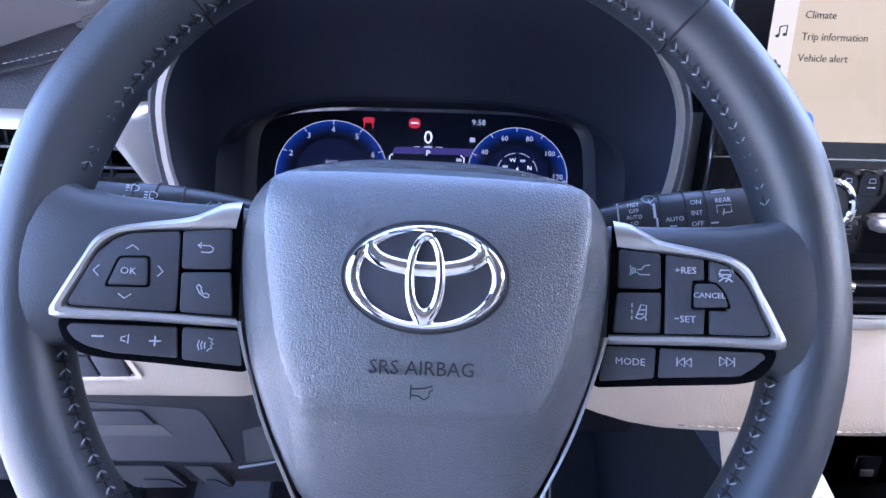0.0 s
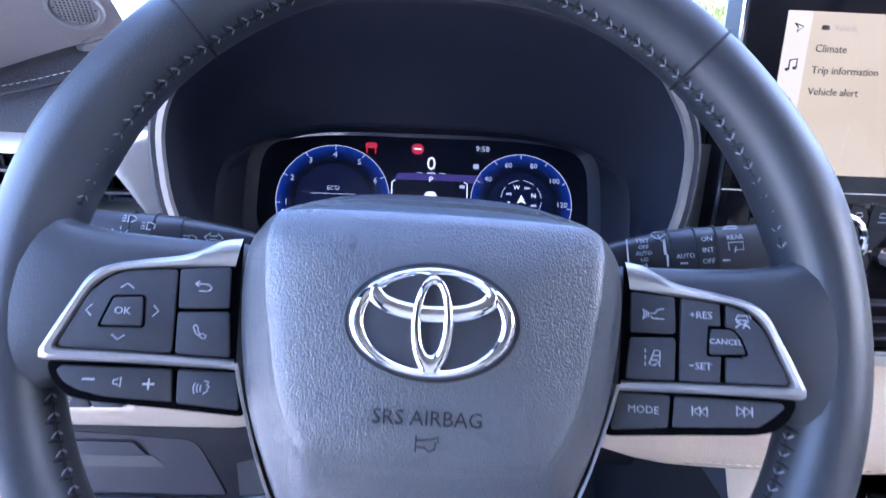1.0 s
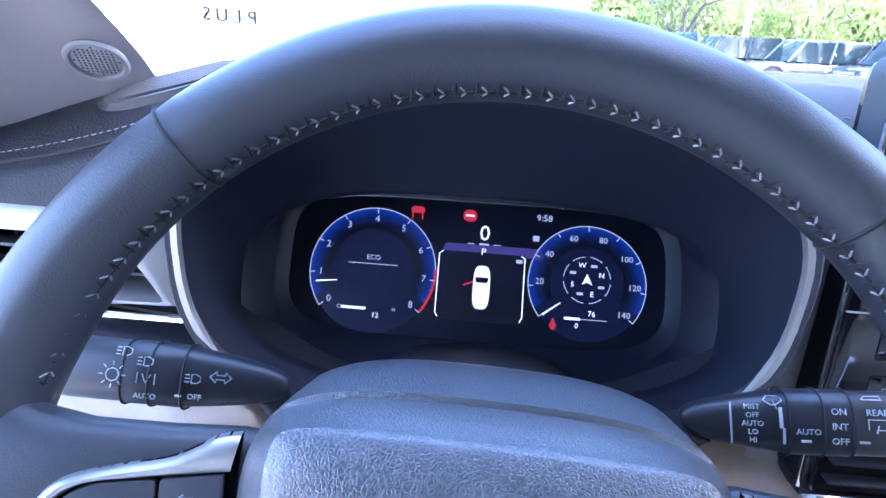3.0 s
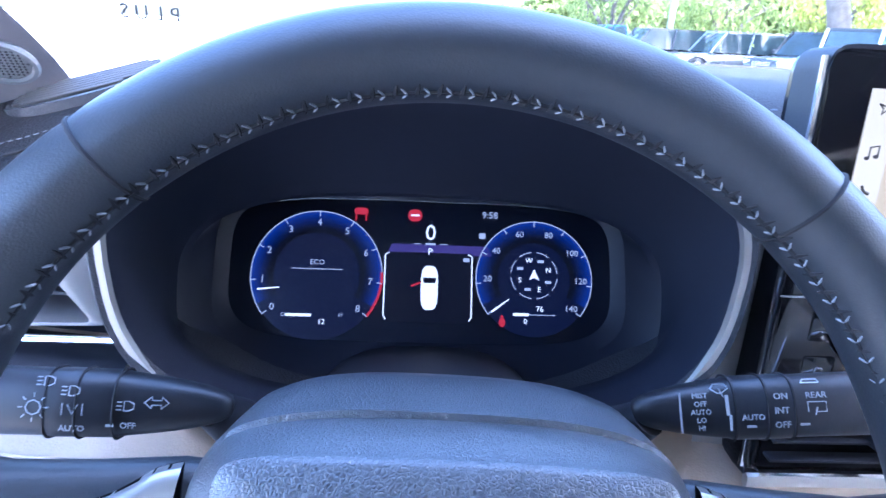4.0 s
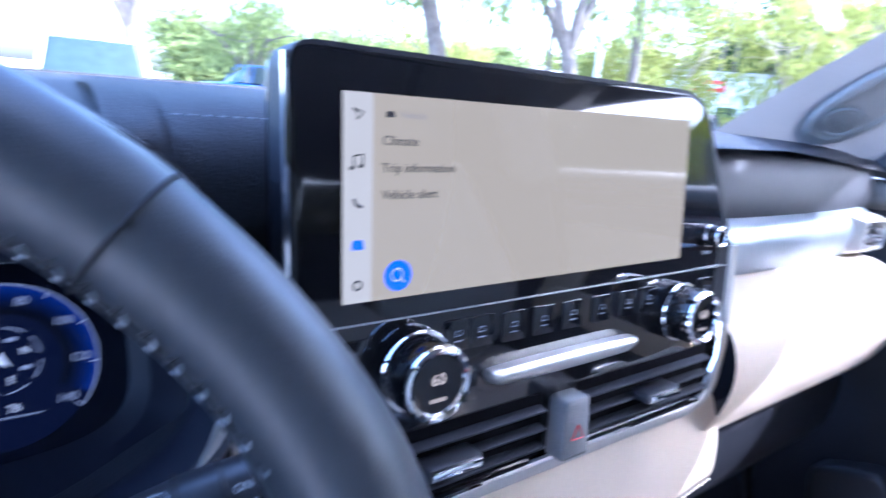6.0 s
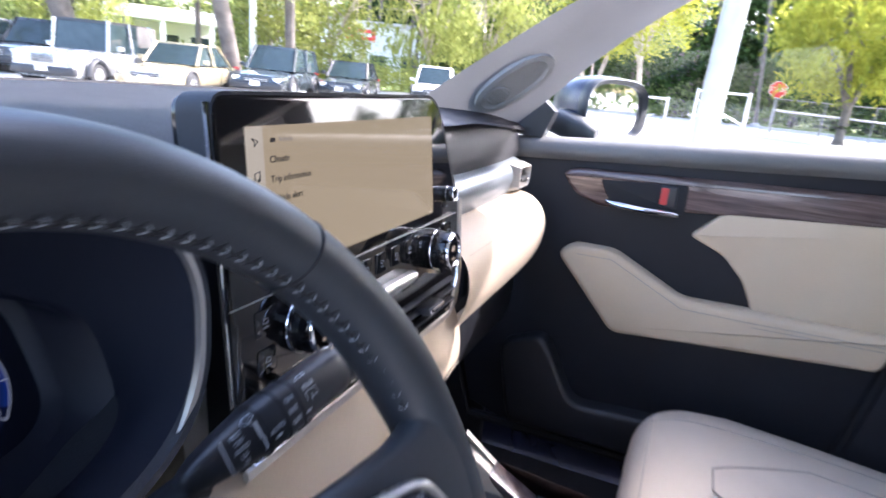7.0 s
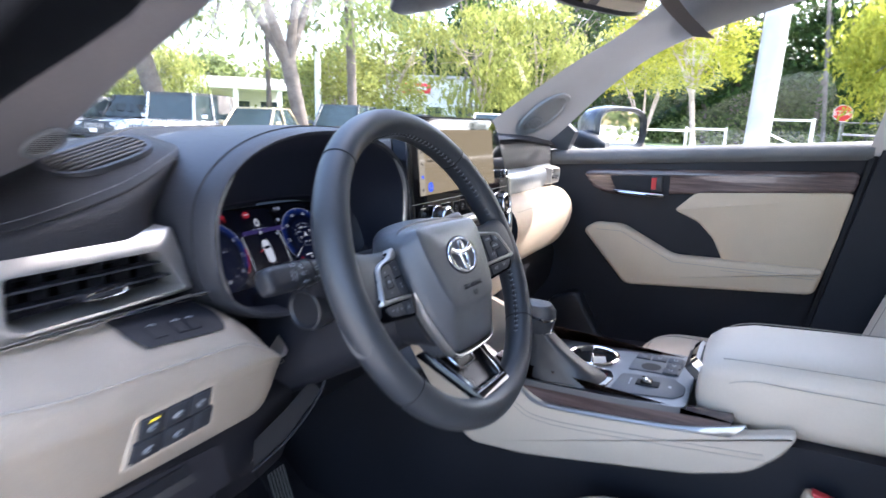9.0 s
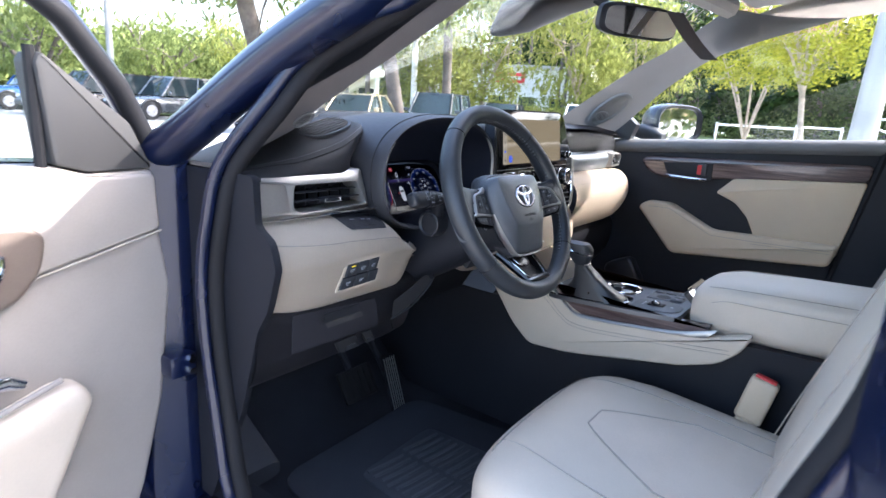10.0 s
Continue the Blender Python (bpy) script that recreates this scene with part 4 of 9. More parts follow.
def dashboard():
    d = based("dashboard", (XC, 0.5, 0.9), "black and cream padded dashboard with stitched seams", "dashboard")

    # top pad up to the windscreen
    def top(x, t):
        yf = 0.250
        y = yf + (yback(x) - yf) * t
        side = abs(x - XC) / 0.8
        z = 1.196 + 0.015 * min(1, 2.6 * t) - 0.030 * max(0, side - 0.55) / 0.45
        # shallow dish behind the screen
        z -= 0.004 * math.exp(-((x - XC) / 0.2) ** 2) * math.sin(math.pi * t)
        return V(x, y, z)
    bm = NB()
    sheet(bm, lambda x, t: top(x, t) - V(0, 0, 0.012 * max(0, min(1, (-0.1 - x) / 0.06)) + 0.42 * max(0, -0.15 - x) * max(0, min(1, (0.50 - top(x, t).y) / 0.1))), steps(-0.43, 1.16, 48), steps(0, 1, 16), 0.012)
    part("top_pad", bm, SOFT, d)
    bm = NB()
    tube(bm, [top(x, 0.985) - V(0, 0, 0.003) for x in steps(-0.20, 1.06, 40)], 0.006, 6)
    part("rear_edge", bm, RUBBER, d, "black rubber edge along the windscreen")

    # rolled front edge of the top pad on the passenger side, and left of the hood
    def roll(x0, x1, pts, name, m, lab="", n=20, curve=0.0):
        prof = smooth([(0, y, z) for y, z in pts], 5)
        bm2 = NB()
        sheet(bm2, lambda x, k: V(x, prof[int(k)].y + curve * ((x - (x0 + x1) / 2) / (x1 - x0)) ** 2, prof[int(k)].z), steps(x0, x1, n), range(len(prof)), 0.008)
        return part(name, bm2, m, d, lab)
    roll(0.58, 1.10, [(0.40, 1.205), (0.30, 1.200), (0.252, 1.180), (0.236, 1.140), (0.240, 1.118)], "upper_roll", SOFT, curve=0.06)
    roll(0.163, 0.64, [(0.40, 1.214), (0.30, 1.211), (0.248, 1.201), (0.226, 1.180), (0.226, 1.146)], "centre_roll", SOFT)
    def fillet(x, k):
        """From the top pad down to the hood's skin beside it."""
        zh = 1.11 + 0.1135 * (1 - min(1, abs(x + 0.003) / 0.1925) ** 2.3) ** 0.435
        pr = smooth([(0, 0.40, 1.214), (0, 0.30, 1.211), (0, 0.252, max(zh, 1.201)), (0, 0.232, min(1.192, zh + 0.010)), (0, 0.228, min(1.186, zh) - 0.005)], 4)
        return V(x, pr[int(k)].y, pr[int(k)].z)
    bm = NB()
    sheet(bm, fillet, steps(0.135, 0.170, 8), range(17), 0.003)
    part("hood_fillet", bm, SOFT, d)
    roll(0.19, 0.64, [(0.235, 1.16), (0.232, 1.12), (0.245, 1.06), (0.255, 0.99)], "centre_backing", SOFT)
    bm = NB()
    stitches(bm, [V(x, 0.243, 1.2015) for x in steps(0.165, 0.36, 12)], 0.0045, 0.003, 0.0005)
    part("stitching", bm, THREAD, d)
    # padded shoulder left of the hood, rounded towards it
    crest = smooth([(-0.46, 0, 1.130), (-0.37, 0, 1.150), (-0.29, 0, 1.178), (-0.20, 0, 1.206), (-0.13, 0, 1.208)], 10)
    brow = smooth([(-0.46, 0, 1.128), (-0.39, 0, 1.134), (-0.307, 0, 1.141), (-0.229, 0, 1.160), (-0.175, 0, 1.186), (-0.13, 0, 1.196)], 10)

    def height(line, x):
        for a, b in zip(line, line[1:]):
            if x <= b.x:
                return a.z + (b.z - a.z) * (x - a.x) / (b.x - a.x)
        return line[-1].z

    def shoulder(x, k):
        zc, zs = height(crest, x), height(brow, x)
        pr = smooth([(0, 0.50, zc - 0.03), (0, 0.40, zc - 0.006), (0, 0.31, zc), (0, 0.262, zs + 0.62 * (zc - zs)), (0, 0.232, zs), (0, 0.218, zs - 0.35 * (zs - 1.112)), (0, 0.212, 1.110), (0, 0.24, 1.090)], 5)
        p = pr[int(k)]
        e = max(0, (x + 0.225) / 0.09) ** 2.2
        end = -0.136 - 0.056 * max(0, min(1, (1.195 - p.z) / 0.06))
        return V(-0.45 + (x + 0.45) * (end + 0.45) / 0.315, p.y + 0.055 * e * max(0, min(1, (0.42 - p.y) / 0.12)), p.z)
    pf = range(36)
    PLACES.append(shoulder)
    bm = NB()
    sheet(bm, shoulder, steps(-0.45, -0.135, 32), range(len(pf)), 0.008)
    sh = part("shoulder_pad", bm, SOFT, d, "black padded dash shoulder with stitched seam")
    bm = NB()
    tube(bm, [shoulder(x, 21) + V(0, -0.0006, 0.0003) for x in steps(-0.445, -0.14, 40)], 0.0013, 5)
    part("seam", bm, SEAM, sh)
    bm = NB()
    stitches(bm, [shoulder(x, 19) + V(0, -0.0006, 0.0010) for x in steps(-0.445, -0.14, 40)], 0.0035, 0.0022, 0.0004)
    part("stitching", bm, THREAD, sh)
    roll(0.60, 1.06, [(0.238, 1.124), (0.221, 1.116), (0.214, 1.095), (0.224, 1.064), (0.245, 1.058)], "decor_band", DECOR, "blue-grey metallic band", curve=0.05)
    # cream lower pad, passenger side
    bm = NB()
    prof = smooth([(0, 0.245, 1.066), (0, 0.190, 1.058), (0, 0.158, 1.020), (0, 0.160, 0.965), (0, 0.195, 0.905), (0, 0.26, 0.865)], 5)

    def cpad(x, k):
        p = prof[int(k)]
        e = max(0, (x - 0.99) / 0.12) ** 3
        return V(x, p.y + 0.08 * e, p.z + (1.01 - p.z) * 0.55 * e)
    sheet(bm, cpad, steps(0.61, 1.11, 26), range(len(prof)), 0.01)
    pad = part("passenger_pad", bm, BEIGE, d, "cream padded lower dash")
    bm = NB()
    stitches(bm, [cpad(x, 8) + V(0, -0.001, 0) for x in steps(0.63, 1.08, 30)])
    part("stitching", bm, TAN, pad)
    # cream panel beside the centre stack, and the cream shelf below it
    bm = NB()
    pr = smooth([(0, 0.25, 0.985), (0, 0.205, 0.975), (0, 0.185, 0.945), (0, 0.176, 0.905), (0, 0.182, 0.872), (0, 0.23, 0.850)], 4)
    sheet(bm, lambda x, k: V(x, pr[int(k)].y - 0.02 * math.sin(math.pi * (x - 0.08) / 0.62) + 0.05 * max(0, (0.21 - x) / 0.10) ** 2, pr[int(k)].z), steps(0.112, 0.64, 24), range(len(pr)), 0.008)
    shelf = part("shelf_front", bm, BEIGE, d, "cream stitched shelf below the centre vents")
    bm = NB()
    stitches(bm, [V(x, 0.173 - 0.02 * math.sin(math.pi * (x - 0.08) / 0.62), 0.882) for x in steps(0.21, 0.63, 26)], 0.005, 0.003, 0.0008)
    part("stitching", bm, TAN, shelf)
    bm = NB()
    box(bm, (0.405, 0.158, 0.898), (0.030, 0.002, 0.010), bev=0.0005)
    part("label", bm, PAPER_Y, shelf, "yellow warning label")
    bm = NB()
    box(bm, (0.428, 0.157, 0.898), (0.014, 0.002, 0.010), bev=0.0005)
    part("label", bm, PAPER, shelf)
    # dark lower centre with sockets
    bm = NB()
    sheet(bm, lambda x, k: V(x, (0.20, 0.215, 0.215, 0.30)[int(k)], (0.862, 0.850, 0.775, 0.70)[int(k)]), steps(0.315, 0.66, 8), range(4), 0.01)
    low = part("lower_centre", bm, DARK, d)
    for x in (0.425, 0.462):
        bm = NB()
        box(bm, (x, 0.209, 0.800), (0.026, 0.008, 0.030), bev=0.002)
        sk = part("socket", bm, PIANO, low)
        bm = NB()
        box(bm, (x, 0.2045, 0.796), (0.013, 0.002, 0.007), bev=0.0005)
        part("port", bm, SILVER, low)
    # glove box
    bm = NB()
    prof2 = smooth([(0, 0.25, 0.885), (0, 0.225, 0.86), (0, 0.24, 0.76), (0, 0.33, 0.66)], 4)
    sheet(bm, lambda x, k: V(x, prof2[int(k)].y, prof2[int(k)].z), steps(0.62, 1.10, 6), range(len(prof2)), 0.01)
    part("glove_box", bm, DARK, d)
    # cream knee pad, driver's side: rounded at its inner end
    bm = NB()
    prof3 = smooth([(0, 0.225, 1.052), (0, 0.182, 1.046), (0, 0.148, 1.022), (0, 0.137, 0.990), (0, 0.1435, 0.965), (0, 0.1560, 0.935), (0, 0.1660, 0.910), (0, 0.180, 0.892), (0, 0.215, 0.886)], 5)

    def kpad(x, k):
        p = prof3[int(k)]
        e = max(0, (x + 0.155) / 0.075) ** 2.4
        f = max(0, (-0.30 - x) / 0.15) ** 2
        drop = (0.006 + 0.012 * max(0, min(1, (x + 0.30) / 0.13)) + 0.046 * max(0, min(1, (x + 0.185) / 0.06)) ** 1.3) * max(0, min(1, (p.z - 0.97) / 0.06))
        return V(x, p.y + 0.060 * e + 0.035 * f, -drop + p.z + (0.968 - p.z) * min(1, 0.55 * e) + 0.01 * f * (1 if p.z > 1 else 0))
    sheet(bm, kpad, steps(-0.442, -0.082, 38), range(len(prof3)), 0.010)
    knee = part("knee_pad", bm, BEIGE, d, "cream stitched knee pad")
    bm = NB()
    ln = [kpad(x, 11) + V(0, -0.0012, 0) for x in steps(-0.438, -0.092, 40)]
    tube(bm, ln, 0.0009, 5)
    tube(bm, [p + V(0, 0.0012, -0.008) for p in ln], 0.0006, 5)
    part("seam", bm, TAN, knee)
    # switch block in the knee pad, set in a raised cream frame
    SB = Matrix.Translation((-0.2665, 0.1500, 0.9490)) @ pose(0, 0, 0, 90 + 20) @ pose(0, 0, 0, 0, 0, 2)
    bm = NB()
    ring_plate(bm, rounded([(-0.0495, -0.0315), (0.0505, -0.0310), (0.0430, 0.0305), (-0.0430, 0.0310)], 0.005), rounded([(-0.045, -0.0270), (0.0455, -0.0265), (0.0385, 0.0270), (-0.0385, 0.0275)], 0.002), -0.020, 0.0014, SB)
    bmesh.ops.bevel(bm, geom=bm.edges[:], offset=0.0012, segments=2, affect='EDGES', clamp_overlap=True)
    part("switch_frame", bm, BEIGE, knee, "raised cream frame round the switches")
    bm = NB()
    plate(bm, rounded([(-0.045, -0.0270), (0.0455, -0.0265), (0.0385, 0.0270), (-0.0385, 0.0275)], 0.002), -0.018, -0.0005, SB)
    sw = part("switch_block", bm, SEAM, d, "black switch block with five buttons")
    for i, (x, y, w2) in enumerate(((-0.0250, 0.0135, 0.0245), (0.0005, 0.0135, 0.0240), (0.0255, 0.0135, 0.0230), (-0.0270, -0.0130, 0.0300), (0.0045, -0.0130, 0.0300), (0.0320, -0.0130, 0.0220))):
        bm = NB()
        box(bm, (x, y, 0.0005), (w2, 0.0245, 0.006), SB, 0.0012)
        b = part("button" if i < 5 else "blank", bm, KEYPLASTIC, sw)
        if i == 5:
            continue
        bm = NB()
        if i == 0:
            box(bm, (x, y + 0.0085, 0.0037), (0.010, 0.0022, 0.0006), SB)
            part("lamp", bm, glow("amber lamp", (0.9, 0.75, 0.05), 0.15), sw)
            bm = NB()
        tube(bm, [SB @ V(x + 0.005 * math.cos(q), y - 0.001 + 0.0033 * math.sin(q), 0.0038) for q in steps(0, math.tau * 0.85, 10)], 0.0005, 4)
        part("symbol", bm, MARK, b)
        bm = NB()
        tube(bm, [SB @ V(x - 0.004, y - 0.003, 0.0038), SB @ V(x + 0.004, y + 0.002, 0.0038)], 0.0005, 4)
        part("symbol", bm, MARK, b)
    # black inlay in the pad's top, with the dimmer keys
    def inlay(u, k, h=0.0018):
        """u across the inlay, k from the vent to its rounded front edge."""
        narrow = 0.010 * max(0, (k - 5) / 4) ** 2
        p = kpad(-0.292 + narrow * 2 + (0.104 - narrow * 3) * u, k)
        q = kpad(-0.292 + narrow * 2 + (0.104 - narrow * 3) * u, k + 1)
        t = (q - p).normalized()
        return p + V(0, t.z, -t.y) * h
    bm = NB()
    sheet(bm, inlay, steps(0, 1, 10), range(1, 9))
    dm = part("dimmer_panel", bm, DARK, d)
    for u0, u1 in ((0.20, 0.34), (0.46, 0.58), (0.61, 0.73)):
        bm = NB()
        loft(bm, [[inlay(u, k, h) for u, k in ((u0, 5), (u1, 5), (u1, 7), (u0, 7))] for h in (0.001, 0.0030)])
        ky = part("dimmer_key", bm, DARK, dm)
        bm = NB()
        um = (u0 + u1) / 2
        tube(bm, [inlay(um - 0.04, 5, 0.0034) + V(0, -0.004, 0), inlay(um, 5, 0.0034), inlay(um + 0.04, 5, 0.0034) + V(0, -0.004, 0)], 0.0005, 4)
        part("symbol", bm, MARK, ky)
    # grey-black lower panel with the fuse flap, its grip recess and two release slots
    bm = NB()
    prof4 = smooth([(0, 0.200, 0.905), (0, 0.186, 0.890), (0, 0.192, 0.84), (0, 0.200, 0.80), (0, 0.225, 0.765), (0, 0.30, 0.755)], 5)
    sheet(bm, lambda x, k: V(x, prof4[int(k)].y + 0.02 * max(0, (x + 0.12) / 0.1), prof4[int(k)].z), steps(-0.45, -0.06, 12), range(len(prof4)), 0.01)
    lowp = part("lower_panel", bm, PANEL, d, "grey-black lower panel")

    def lp(x, z, h=0.0):
        """A point on the lower panel's face."""
        return V(x, 0.186 + 0.13 * (0.890 - z) - h, z)
    flap = rounded([(-0.386, 0.889), (-0.190, 0.874), (-0.184, 0.866), (-0.169, 0.812), (-0.380, 0.815)], 0.004)
    bm = NB()
    loft(bm, [[lp(p.x, p.y, h) for p in flap] for h in (-0.004, 0.0018)])
    fl = part("fuse_flap", bm, PANEL, lowp)
    bm = NB()
    tube(bm, [lp(p.x, p.y, 0.0006) for p in flap], 0.0011, 5, closed=True, up=V(0, 1, 0))
    part("flap_gap", bm, SEAM, fl)
    bm = NB()
    loft(bm, [[lp(x, z, h) for x, z in ((-0.318, 0.8735), (-0.236, 0.8735), (-0.226, 0.8570), (-0.318, 0.8555))] for h in (0.0, 0.0036)])
    bmesh.ops.bevel(bm, geom=bm.edges[:], offset=0.0012, segments=2, affect='EDGES', clamp_overlap=True)
    part("flap_grip", bm, SHELL, fl)
    bm = NB()
    loft(bm, [[lp(x, z, h) for x, z in ((-0.312, 0.8555), (-0.224, 0.8565), (-0.216, 0.8440), (-0.304, 0.8430))] for h in (0.0, 0.0022)])
    part("grip_recess", bm, SAIL, fl)
    for x, w2 in ((-0.252, 0.062), (-0.196, 0.034)):
        bm = NB()
        loft(bm, [[lp(x + u, z, h) for u, z in ((-w2 / 2, 0.806), (w2 / 2 - 0.010, 0.806), (w2 / 2 + 0.006, 0.780), (-w2 / 2 + 0.020, 0.779))] for h in (-0.006, 0.0016)])
        slot = part("release_slot", bm, SEAM, lowp)
        bm = NB()
        loft(bm, [[lp(x + u, z, h) for u, z in ((0.0, 0.790), (w2 / 2 - 0.008, 0.790), (w2 / 2 + 0.004, 0.781), (-0.002, 0.780))] for h in (0.001, 0.0034)])
        part("release_lever", bm, SHELL, slot)
    bm = NB()
    tube(bm, [lp(x, z, 0.0004) for x, z in ((-0.085, 0.835), (-0.128, 0.828), (-0.136, 0.820), (-0.122, 0.790))], 0.0010, 5)
    part("panel_joint", bm, SEAM, lowp)
    # inner end wall towards the door opening
    bm = NB()
    plate(bm, rounded([(0.190, 1.125), (0.52, 1.12), (0.52, 0.50), (0.34, 0.50), (0.235, 0.72), (0.185, 0.88), (0.158, 0.92), (0.136, 0.99), (0.150, 1.03), (0.185, 1.05)], 0.01), -0.454, -0.440, Matrix(((0, 0, 1, 0), (1, 0, 0, 0), (0, 1, 0, 0), (0, 0, 0, 1))), 0.003)
    part("end_cap", bm, DARK, d)
    # knee panel on the right of the column
    bm = NB()
    sheet(bm, lambda x, k: V(x, (0.235, 0.215, 0.225, 0.27, 0.42)[int(k)], (0.985, 0.94, 0.86, 0.79, 0.74)[int(k)]), steps(-0.125, 0.215, 8), range(5), 0.008)
    part("column_panel", bm, DARK, d)
    bm = NB()
    loft(bm, [[V(x, y - 0.004, z) for x, y, z in ((-0.150, 0.178, 0.862), (-0.100, 0.178, 0.878), (-0.05, 0.178, 0.900))], [V(x, y - 0.006, z) for x, y, z in ((-0.150, 0.180, 0.828), (-0.095, 0.176, 0.846), (-0.04, 0.172, 0.884))]], closed=False)
    vs = part("knee_slot", bm, SEAM, d)
    bm = NB()
    tube(bm, smooth([(-0.155, 0.172, 0.826), (-0.095, 0.168, 0.844), (-0.045, 0.165, 0.878), (-0.03, 0.165, 0.905)], 6), 0.002, 6)
    part("slot_edge", bm, SHELL, vs)
    return d


GUNMETAL = mat("dark satin metal", (0.42, 0.39, 0.36), 0.3, metal=0.8, var=0.1)
dash = dashboard()


def speaker_grille():
    g = based("speaker_grille", (-0.212, 0.345, 1.19), "black slatted speaker grille set in the dash shoulder", "speaker grille")
    S = PLACES[0]
    c, ax, ay = S(-0.232, 12), (S(-0.20, 12) - S(-0.27, 12)).normalized(), S(-0.232, 9) - S(-0.232, 15)
    az = ax.cross(ay).normalized()
    ay = az.cross(ax)
    c = c - az * 0.0040
    M = Matrix(((ax.x, ay.x, az.x, c.x), (ax.y, ay.y, az.y, c.y), (ax.z, ay.z, az.z, c.z), (0, 0, 0, 1)))
    out, inn = sup(36, 0.054, 0.036, 2.6), sup(36, 0.049, 0.031, 2.6)
    bm = NB()
    ring_plate(bm, out, inn, -0.006, 0.004, M)
    part("rim", bm, SOFT, g)
    bm = NB()
    plate(bm, inn, -0.006, -0.003, M)
    part("base", bm, GAP, g)
    for i in range(7):
        y = -0.0255 + i * 0.0085
        hw = 0.048 * (1 - min(0.98, abs(y) / 0.031) ** 2.6) ** (1 / 2.6)
        bm = NB()
        box(bm, (0, y, 0.002), (2 * hw, 0.0026, 0.0085), M, bev=0.0005, rot=pose(0, 0, 0, 20))
        part("slat", bm, SAIL, g)


speaker_grille()


def vent(name, x0, x1, z0, z1, y, m, label, nose):
    """An air vent: frame, two rows of blades and a tab."""
    v = based(name, ((x0 + x1) / 2, y, z0), label, "air vent")
    P = Matrix(((1, 0, 0, 0), (0, 0, -1, y), (0, 1, 0, 0), (0, 0, 0, 1)))
    bm = NB()
    o, i = nose
    ro, ri = rounded(o, 0.006), rounded(i, 0.006)
    loft(bm, [[P @ V(p.x, p.y, c) for p in r2] for r2, c in ((ro, -0.045), (ro, -0.016), ([a.lerp(b, 0.12) for a, b in zip(ro, ri)], -0.012), ([a.lerp(b, 0.75) for a, b in zip(ro, ri)], 0.004), ([a.lerp(b, 0.95) for a, b in zip(ro, ri)], 0.005), (ri, 0.002), (ri, -0.035))], True, (False, False))
    part("frame", bm, m, v, "satin silver vent frame")
    bm = NB()
    box(bm, ((x0 + x1) / 2, y + 0.045, (z0 + z1) / 2), (x1 - x0 - 0.004, 0.004, z1 - z0 - 0.004))
    part("duct", bm, GAP, v)
    for k in range(2):
        bm = NB()
        zz = z0 + (z1 - z0) * (k + 1) / 3
        box(bm, ((x0 + x1) / 2, y + 0.014, zz), (x1 - x0 - 0.004, 0.020, 0.0022), bev=0.0006, rot=pose(0, 0, 0, -6))
        part("blade", bm, SHELL, v)
    n = max(3, int((x1 - x0) / 0.022))
    for k in range(n):
        bm = NB()
        xx = x0 + (x1 - x0) * (k + 0.5) / n
        box(bm, (xx, y + 0.032, (z0 + z1) / 2), (0.0018, 0.018, z1 - z0 - 0.006), rot=pose(0, 0, 0, 0, 0, 18))
        part("vane", bm, SHELL, v)
    bm = NB()
    box(bm, ((x0 + x1) / 2, y + 0.004, z0 + (z1 - z0) / 3), (0.040, 0.020, 0.0075), bev=0.002)
    tab = part("tab", bm, SHELL, v)
    bm = NB()
    tube(bm, [V(p.x, y - 0.0065, p.y) for p in sup(24, 0.018, 0.0032, 3, ((x0 + x1) / 2, z0 + (z1 - z0) / 3))], 0.0010, 5, closed=True, up=V(0, 1, 0))
    part("tab_edge", bm, CHROME, tab)
    return v


vent("air_vent", -0.366, -0.214, 1.060, 1.103, 0.203, SILVER, "driver's air vent in a satin silver housing",
     ([(-0.446, 1.122), (-0.205, 1.122), (-0.182, 1.050), (-0.380, 1.040), (-0.446, 1.050)], [(-0.368, 1.104), (-0.236, 1.103), (-0.208, 1.061), (-0.356, 1.058), (-0.370, 1.066)]))
bmv = NB()
plate(bmv, rounded([(-0.441, 1.113), (-0.388, 1.108), (-0.376, 1.062), (-0.438, 1.060)], 0.005), 0.0, 0.004, Matrix(((1, 0, 0, 0), (0, 0, -1, 0.202), (0, 1, 0, 0), (0, 0, 0, 1))) , 0.002)
tagged(finish("vent_end_cap", bmv, GUNMETAL), "dark satin metal cap at the end of the vent", "trim")
bmv = NB()
tube(bmv, smooth([(-0.442, 0.200, 1.052), (-0.36, 0.1945, 1.051), (-0.178, 0.1945, 1.051)], 6), 0.0032, 8, flat=0.8)
tagged(finish("vent_trim", bmv, CHROME), "thin chrome strip under the driver's air vent", "trim strip")
vent("air_vent", 0.985, 1.040, 1.078, 1.112, 0.212, SILVER, "passenger's air vent in a satin silver housing at the door",
     ([(0.965, 1.122), (1.062, 1.118), (1.068, 1.098), (1.052, 1.066), (0.965, 1.066)], [(0.982, 1.114), (1.048, 1.112), (1.052, 1.098), (1.042, 1.076), (0.982, 1.076)]))

# ---- centre stack with the touch screen ----
ST = radians(5.5)
SU, SN = V(0, math.sin(ST), math.cos(ST)), V(0, -math.cos(ST), math.sin(ST))
STACK = Matrix.Translation((0.379, 0.1880, 1.1665)) @ Matrix(((1, SU.x, SN.x, 0), (0, SU.y, SN.y, 0), (0, SU.z, SN.z, 0), (0, 0, 0, 1)))


